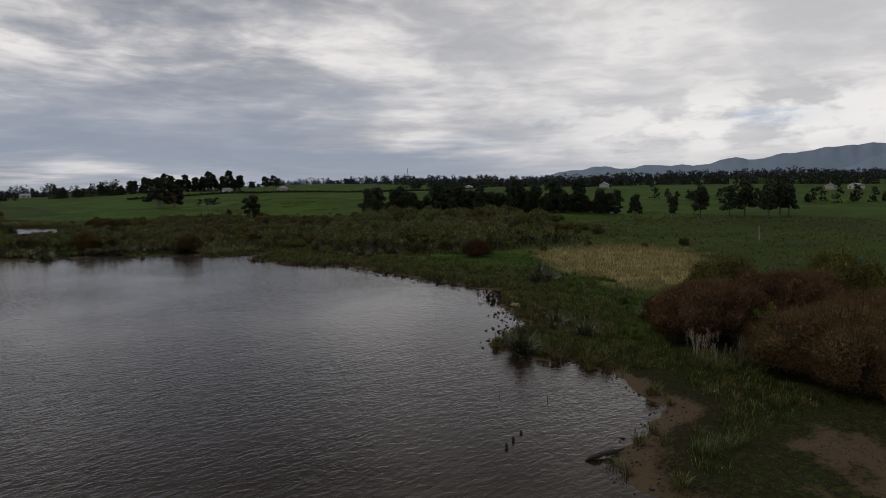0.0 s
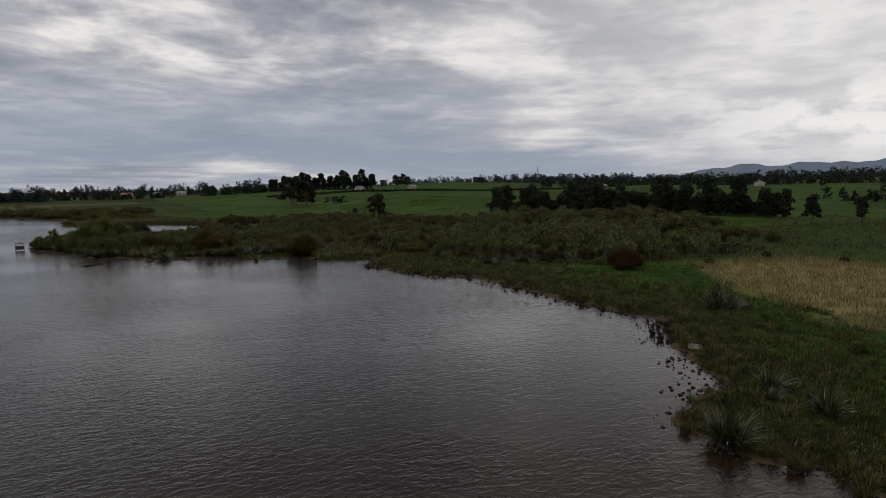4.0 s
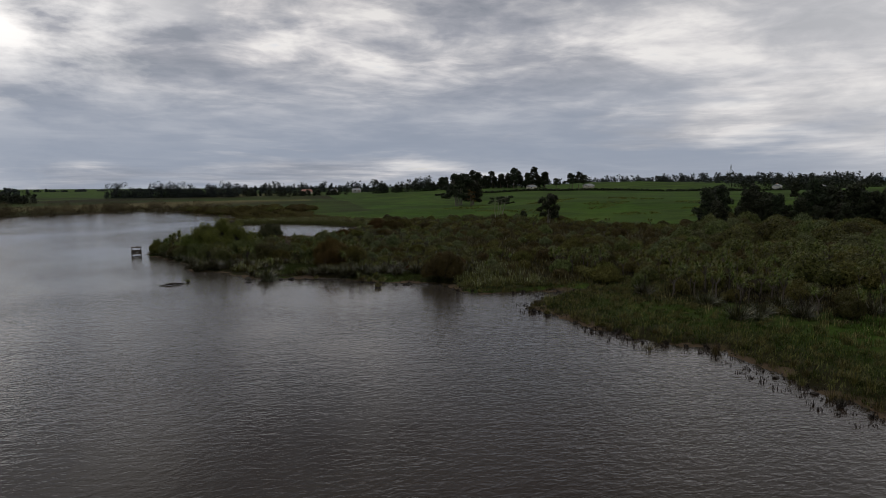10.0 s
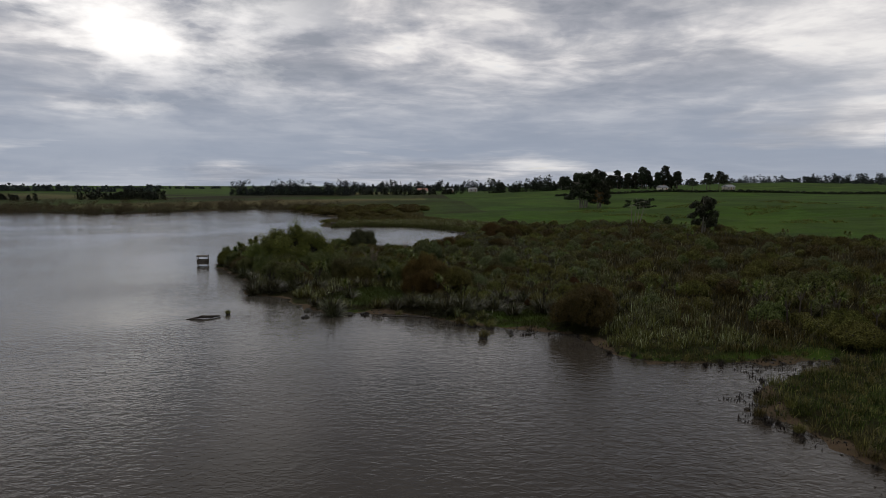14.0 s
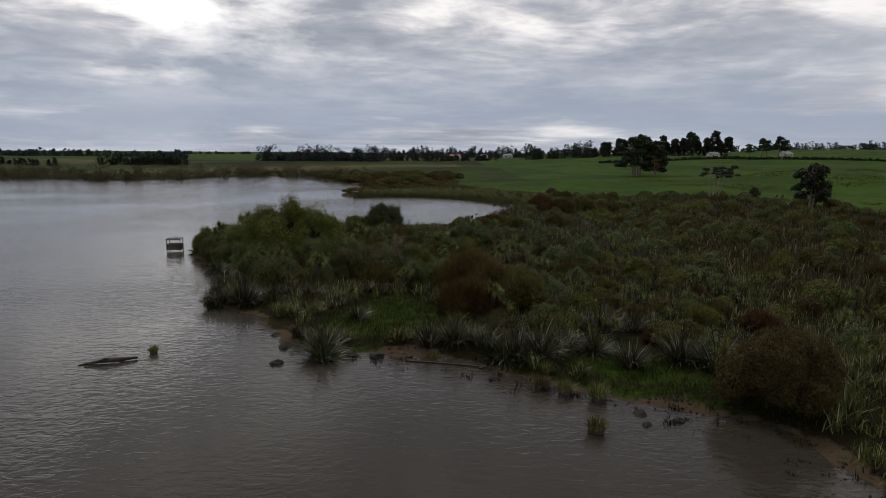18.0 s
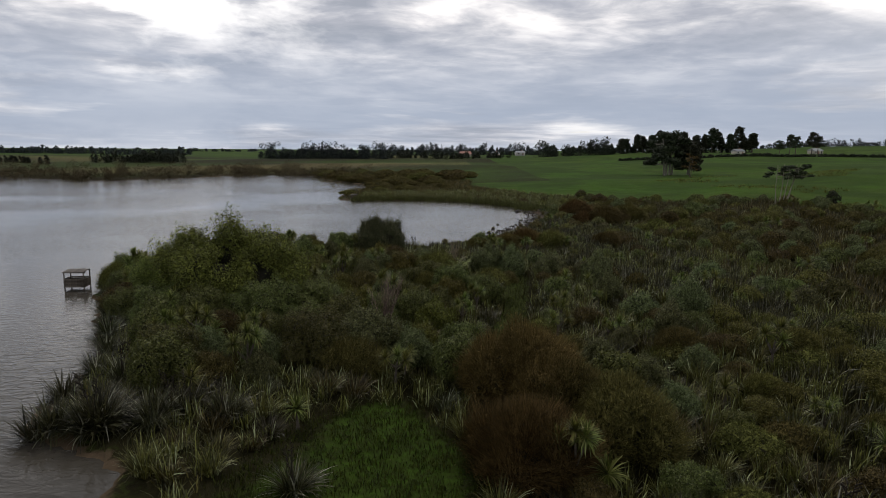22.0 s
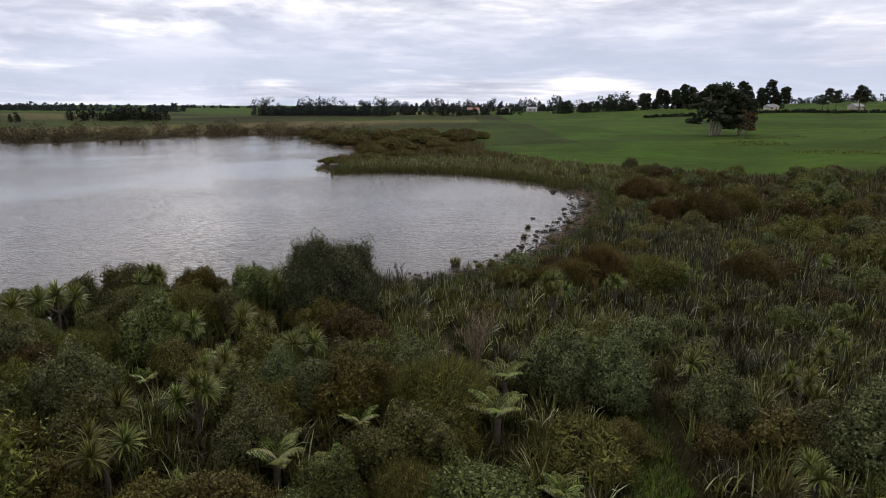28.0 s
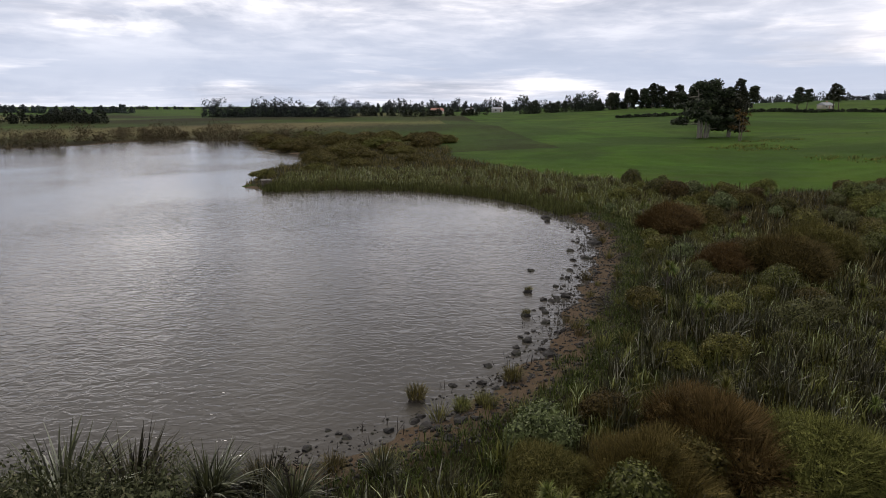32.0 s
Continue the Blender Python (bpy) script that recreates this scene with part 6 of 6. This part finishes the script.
def mound(x, y, s, tall=1.0):
    """A sedge-topped stump of peat standing in the water."""
    top = new("tufted_stump")
    me = MOUND_ROCK
    part("stump", me, top, "dark peat stump", pose(0, 0, 0.02) @ Matrix.Diagonal((0.85, 0.85, 0.6, 1)))
    part("tuft", MOUND_TUFT, top, "drooping yellow sedge", pose(0, 0, 0.14))
    top.matrix_basis = pose(x, y, 0.0, 0, 0, 40 * x) @ Matrix.Diagonal((s, s, s * tall, 1))
    return tagged(top, "peat stump with a cap of drooping sedge in the shallows", "stump")


CLOD = ("peat_clod", "dark lump of peat and roots in the shallows", "clod", [("clod", rock_mesh(212, 0.6), "")])
CLOD[3][0][1].materials.clear()
CLOD[3][0][1].materials.append(M_MUD)
for k, (x, y) in enumerate(scatter(170, (22, 14, 64, 142), lambda X, Y, D: (D > -1.0) & (D < 0.3) & (Y > 24) & (wave(X, Y, 0.45, 1.5) > -0.1), 50, 0.5, False)):
    spawn(CLOD, x, y, 67 * k, float(U.uniform(0.18, 0.6)), -0.03, z=0.0, group="peat clods")
for k, (x, y) in enumerate(scatter(60, (39.5, 39, 47, 47), lambda X, Y, D: (D > -2.6) & (D < 0.4), 70, 0.4, False)):
    spawn(CLOD, x, y, 67 * k, float(U.uniform(0.12, 0.42)), -0.02, z=0.0, group="peat clods")
MOUND_ROCK = rock_mesh(210, 0.95)
MOUND_ROCK.materials.clear()
MOUND_ROCK.materials.append(M_MUD)
MOUND_TUFT = tuft_mesh(211, 260, 0.58, 0.36, M_TUSSOCK, 0.024, 2.6)
for x, y, s in [(9.7, 141, 0.7), (26.1, 209.3, 1.0), (27.9, 208.2, .85), (28.8, 208.7, .85), (30.3, 211, 1.1), (32.4, 220.1, .6), (33.3, 224.9, .6), (32.6, 135.2, 1.1), (33.7, 134.5, 1.05), (35.2, 133.7, 1.2), (34.2, 129.9, 1.1), (45.6, 122.4, .8), (47.6, 110.4, .9), (48.4, 108, .8),
                (50.2, 103.3, .8), (51, 101.2, .8), (51.4, 50.6, 1.2), (50.0, 48.7, 1.25), (52.9, 52.2, 1.2), (49.0, 46.0, 1.0), (47.3, 43.4, 0.9), (36.2, 30.6, 1.0), (37.3, 28.2, 1.1), (36.4, 32.2, .9), (35.6, 36.2, .8), (21, 203.4, 1.1), (23.4, 203.9, 1.0), (25, 204.3, 1.0)]:
    mound(x, y, s)

STUB_TUFT = tuft_mesh(213, 90, 0.5, 0.3, M_STALK, 0.03, 1.0)


def stub(x, y, s, turn):
    """A rotten tussock stub of peat and dead stems."""
    top = new("rotten_tussock")
    part("stump", MOUND_ROCK, top, "dark peat stump", pose(0, 0, 0.02) @ Matrix.Diagonal((0.6, 0.6, 0.65, 1)))
    part("dead_tuft", STUB_TUFT, top, "dark dead stalks", pose(0, 0, 0.1))
    top.matrix_basis = pose(x, y, 0.0, 0, 0, turn) @ Matrix.Scale(s, 4)
    return tagged(top, "dark rotten tussock stub standing in the shallows", "stump", "rotten tussocks")


for k, (x, y) in enumerate(scatter(120, (40, 48, 64, 124), lambda X, Y, D: (D > -1.3) & (D < 0.4) & (wave(X, Y, 0.6, 2.2) > -0.4), 68, 0.5, False)):
    stub(x, y, float(U.uniform(0.35, 0.95)), 50.0 * k)


def log_thing(name, label, pts, radii, mat, sides=7):
    V, F = tube(pts, radii, sides)
    c = np.array(pts[0])
    ob = new(name, grid_mesh(name, V - c, F, mat))
    ob.location = c
    return tagged(ob, label, "log")


log_thing("floating_log", "dark sodden log lying in the shallow lake", [(6.4, 138.6, 0.0), (7.4, 138.9, 0.12), (8.3, 139.1, 0.16), (9.3, 139.8, 0.1)], [0.04, 0.1, 0.13, 0.07], M_MUD)
log_thing("floating_branch", "thin dark branch beside the sodden log", [(6.9, 138.3, 0.02), (7.8, 138.9, 0.3), (8.6, 139.9, 0.06)], [0.03, 0.06, 0.04], M_MUD)
log_thing("beach_log", "dark driftwood log at the tip of the mud spit", [(24.0, 18.45, 0.02), (24.25, 18.4, 0.1), (24.6, 18.2, 0.17), (25.0, 18.15, 0.18), (25.4, 17.9, 0.24), (25.7, 17.9, 0.2), (26.1, 17.7, 0.26)], [0.03, 0.11, 0.14, 0.10, 0.15, 0.09, 0.03], M_MUD)
log_thing("shore_plank", "long thin dark plank along the waterline", [(25.2, 139.6, 0.05), (28.0, 139.0, 0.06), (30.0, 138.4, 0.06)], [0.05, 0.05, 0.05], M_MUD, 4)
for k, (x, y, h) in enumerate([(27.8, 28, .3), (29.2, 25.3, .28), (22.3, 22, .2), (23.2, 22.4, .18), (24.2, 22.8, .12)]):
    V, F = tube([(0, 0, -0.5), (0.02, 0.01, h * 0.5), (0.05 * (k < 2), 0.03, h)], [0.025 + 0.06 * (k > 1), 0.022 + 0.06 * (k > 1), 0.015 + 0.06 * (k > 1)], 8)
    ob = new("water_post", grid_mesh("water_post", V, F, M_MUD))
    ob.location = (x, y, 0)
    tagged(ob, "short dark rotten post standing in the water", "post")


def pallet(x, y, turn, s=1.0):
    top = new("pallet")
    mats = grid_mesh("slat", *solid([(0, 0, 0, 1.15, 0.1, 0.022)]), M_PALEBARK, False)
    bear = grid_mesh("bearer", *solid([(0, 0, 0, 0.09, 1.0, 0.09)]), M_PALEBARK, False)
    for k in range(7):
        part("slat", mats, top, "", pose(0, -0.45 + 0.15 * k, 0.13, 0, 0, U.uniform(-1.5, 1.5)))
    for k in range(3):
        part("bearer", bear, top, "", pose(-0.5 + 0.5 * k, 0, 0.07))
    top.matrix_basis = pose(x, y, max(0.05, ground_z(x, y)), 4, -3, turn) @ Matrix.Scale(s, 4)
    return tagged(top, "broken pale wooden pallet stranded on the shore", "pallet")


pallet(49.3, 47.2, 35)


# ---------------------------------------------------------------- duck hide at the end of the point
def hide(x, y, turn, width=2.1, depth=1.6, height=2.0, scale=1.0, label=""):
    top = new("duck_hide")
    hw, hd = width / 2, depth / 2
    post = grid_mesh("post", *solid([(0, 0, 0, 0.1, 0.1, height + 0.8)]), M_WOOD, False)
    for sx in (-1, 1):
        for sy in (-1, 1):
            part("post", post, top, "", pose(sx * hw, sy * hd, (height - 0.8) / 2 + (0.08 if sy > 0 else -0.02)))
    long = grid_mesh("board", *solid([(0, 0, 0, width + 0.12, 0.025, 0.15)]), M_BARK, False)
    short = grid_mesh("board", *solid([(0, 0, 0, 0.025, depth, 0.15)]), M_BARK, False)
    for k in range(6):
        for sy in (-1, 1):
            part("board", long, top, "", pose(U.uniform(-0.02, 0.02), sy * (hd + 0.065), 0.35 + 0.165 * k, 0, U.uniform(-0.6, 0.6), 0))
        for sx in (-1, 1):
            part("board", short, top, "", pose(sx * (hw + 0.065), 0, 0.35 + 0.165 * k))
    part("floor_deck", grid_mesh("floor_deck", *solid([(0, 0, 0.28, width - 0.15, depth - 0.15, 0.05)]), M_MUD, False), top)
    slat = grid_mesh("roof_board", *solid([(0, 0, 0, 0.2, depth + 0.3, 0.025)]), M_WOOD, False)
    n = int((width + 0.4) / 0.21)
    for k in range(n):
        part("roof_board", slat, top, "", pose(-(width + 0.2) / 2 + 0.21 * k, 0, height + 0.06 + U.uniform(-0.008, 0.008), 2.5, 0, 0))
    for sy in (-1, 1):
        part("beam", grid_mesh("beam", *solid([(0, sy * hd, height - 0.02 + 0.03 * sy, width + 0.2, 0.07, 0.1)]), M_WOOD, False), top)
    out = []
    r = np.random.default_rng(220)
    for k in range(14):
        a = r.uniform(0, 6.28)
        b = np.array([hw * 0.5, hd, height * 0.8])
        out.append(tube([b, b + (0.4 * math.cos(a), 0.4 * math.sin(a), 0.4), b + (0.8 * math.cos(a + .4), 0.8 * math.sin(a + .4), r.uniform(0.5, 0.9))], [0.02, 0.013, 0.005], 4))
    part("brushwood", grid_mesh("brushwood", *merge(out), M_STALK), top, "dry branches tied on as cover")
    top.matrix_basis = pose(x, y, 0.0, 0, 0, turn) @ Matrix.Scale(scale, 4)
    return tagged(top, label or "weathered timber duck hide on posts standing in the lake", "hut")


hide(-5.3, 181.3, 6, scale=0.75)
hide(4.3, 278.4, 20, 1.2, 1.0, 1.3, 1.0, "small pale timber duck hide on the far headland")


# ---------------------------------------------------------------- farms and far buildings
def plain_paint(name, col, rough=0.6):
    return rough_surface(name, tuple(c * 0.85 for c in col), col, 1.5, rough, 0.1, 0.01)


M_WHITE = plain_paint("white_weatherboard", (0.62, 0.61, 0.58))
M_CREAM = plain_paint("cream_weatherboard", (0.60, 0.55, 0.46))
M_ROOF = plain_paint("grey_iron_roof", (0.26, 0.27, 0.29), 0.5)
M_REDROOF = plain_paint("rust_red_roof", (0.30, 0.13, 0.09), 0.6)
M_GLASS = plain_paint("dark_window_glass", (0.03, 0.035, 0.04), 0.15)


def house(x, y, turn, length=14.0, width=8.0, wall=2.8, pitch=2.2, wall_mat=None, roof_mat=None, label=""):
    top = new("farmhouse")
    wm, rm = wall_mat or M_WHITE, roof_mat or M_ROOF
    part("wall", grid_mesh("wall", *solid([(0, 0, wall / 2 - 0.4, length, width, wall + 0.8)]), wm, False), top)
    l, w, e = length / 2 + 0.5, width / 2 + 0.5, 0.15
    V = np.array([(-l, -w, wall), (l, -w, wall), (l, w, wall), (-l, w, wall), (-l * 0.86, 0, wall + pitch), (l * 0.86, 0, wall + pitch), (-l, -w, wall - e), (l, -w, wall - e), (l, w, wall - e), (-l, w, wall - e)], float)
    F = [(0, 1, 5, 4), (2, 3, 4, 5), (1, 2, 5, 5), (3, 0, 4, 4), (6, 7, 1, 0), (7, 8, 2, 1), (8, 9, 3, 2), (9, 6, 0, 3), (9, 8, 7, 6)]
    me = bpy.data.meshes.new("roof")
    me.from_pydata(V.tolist(), [], [tuple(dict.fromkeys(f)) for f in F])
    me.materials.append(rm)
    roof = part("roof", me, top)
    part("chimney", grid_mesh("chimney", *solid([(length * 0.2, 0.6, wall + pitch * 0.9, 0.8, 0.8, 1.8)]), M_REDROOF, False), roof)
    n = max(2, int(length / 3.2))
    for k in range(n):
        for sy in (-1, 1):
            xx = -length / 2 + length * (k + 0.5) / n
            if k == n // 2 and sy < 0:
                part("door", grid_mesh("door", *solid([(xx, -width / 2 - 0.03, 1.0, 0.95, 0.08, 2.05)]), M_REDROOF, False), top)
                continue
            win = part("window", grid_mesh("window", *solid([(xx, sy * (width / 2 + 0.03), 1.5, 1.7, 0.09, 1.25)]), M_WHITE, False), top)
            part("pane", grid_mesh("pane", *solid([(xx, sy * (width / 2 + 0.08), 1.5, 1.45, 0.03, 1.05)]), M_GLASS, False), win)
    top.matrix_basis = pose(x, y, ground_z(x, y), 0, 0, turn)
    return tagged(top, label or "white weatherboard farmhouse with a grey iron roof", "house")


house(404, 295, 30, 9, 6, 2.3, 1.5, M_CREAM)
house(499, 174, 20, 15, 7, 2.6, 1.8, M_CREAM, M_ROOF, "cream farmhouse among dark trees")
house(520, 165, 60, 9, 6, 2.6, 1.8, M_CREAM)
house(436, 482, 40, 17, 7, 2.6, 1.4, M_WHITE, M_ROOF, "long low white farm shed")
house(415, 505, 40, 10, 6, 2.6, 1.6, M_WHITE, M_ROOF, "low white farm building")
house(42, 765, 5, 11, 7, 2.8, 2.4, M_CREAM, M_REDROOF, "cream house with a rust-red roof")
house(72, 775, 25, 7, 5, 2.4, 2.0, M_CREAM)
house(98, 790, 10, 9, 6, 2.6, 1.6)
house(252, 640, 15, 8, 6, 2.5, 1.8, M_CREAM)
house(312, 640, 25, 10, 6, 2.6, 1.8, M_CREAM, M_ROOF, "low cream farmhouse by the skyline pines")


def lattice_mast(x, y, height=28.0):
    top = new("lattice_mast")
    def leg_at(z, k):
        w = 2.2 * (1 - z / height) + 0.3
        return np.array([(w, w), (-w, w), (-w, -w), (w, -w)][k] + (z,), float) * (1, 1, 1)
    m = plain_paint("galvanised_steel", (0.32, 0.33, 0.34), 0.4)
    for k in range(4):
        part("leg", grid_mesh("leg", *tube([leg_at(0, k), leg_at(height, k)], [0.22, 0.14], 5), m), top)
    for j in range(8):
        z0, z1 = height * j / 8, height * (j + 1) / 8
        for k in range(4):
            part("brace", grid_mesh("brace", *tube([leg_at(z0, k), leg_at(z1, (k + 1) % 4)], [0.1, 0.1], 4), m), top)
    top.matrix_basis = pose(x, y, ground_z(x, y) - 0.2)
    return tagged(top, "grey steel lattice mast on the skyline", "mast")


lattice_mast(803, 1074, 30)


def screen(x, y, turn):
    top = new("windbreak_screen")
    cloth = plain_paint("teal_shade_cloth", (0.02, 0.085, 0.075), 0.7)
    part("cloth", grid_mesh("cloth", *solid([(0, 0, 0.9, 5.0, 0.04, 0.8)]), cloth, False), top, "teal shade cloth")
    for k in range(4):
        part("post", grid_mesh("post", *solid([(-2.4 + 1.6 * k, 0.06, 0.6, 0.1, 0.1, 1.7)]), M_BARK, False), top)
    top.matrix_basis = pose(x, y, ground_z(x, y), 0, 0, turn)
    return tagged(top, "teal shade-cloth windbreak on dark posts", "screen")


screen(99, 32.2, -34)
V, F = tube([(0, 0, -0.2), (0.1, 0, 1.0), (0.05, 0.1, 2.2), (0.3, 0.1, 2.9)], [0.17, 0.14, 0.1, 0.04], 7)
snag = new("pale_snag", grid_mesh("pale_snag", V, F, M_PALEBARK))
snag.location = (132.2, 58.9, ground_z(132.2, 58.9))
tagged(snag, "bleached broken tree stump in rough pasture", "stump")
V, F = tube([(0, 0, -0.3), (0, 0, 4.5), (0, 0, 9.0)], [0.16, 0.13, 0.1], 8)
pole = new("power_pole", grid_mesh("power_pole", V, F, M_BARK))
pole.location = (196, 108, ground_z(196, 108))
tagged(pole, "tall bare wooden pole beside paddock trees", "pole")

understory = lambda X, Y, D: thicket(X, Y, D)
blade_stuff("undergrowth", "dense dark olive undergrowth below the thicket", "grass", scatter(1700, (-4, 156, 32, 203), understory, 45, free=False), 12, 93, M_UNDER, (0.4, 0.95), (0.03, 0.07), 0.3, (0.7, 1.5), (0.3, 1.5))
blade_stuff("low_fern", "low green fern and bramble below the thicket", "fern", scatter(1300, (-4, 156, 32, 203), understory, 46, free=False), 12, 94, M_BROAD, (0.5, 1.1), (0.05, 0.11), 0.35, (0.5, 1.4), (0.4, 1.6))
dirt = lambda X, Y, D: (D > 0.4) & (X > 22) & (Y < 20) & ((np.hypot((X - 33) / 9, (Y - 8.5) / 5.5) < 1.5) | (D < 4))
blade_stuff("bare_ground_grass", "sparse worn grass on brown earth", "grass", scatter(3200, (22, 0, 50, 20), dirt, 51, free=False), 6, 97, M_TUSSOCK, (0.05, 0.18), (0.012, 0.03), 0.2, (0.5, 1.5), (0.3, 1.6), 2)
for k, (x, y) in enumerate(scatter(90, (22, 4, 46, 22), dirt, 52, 0.4, False)):
    spawn(ROCKS[k % 5], x, y, 67 * k, float(U.uniform(0.06, 0.22)), 0.01, group="bank stones", label="small stone on worn brown earth")
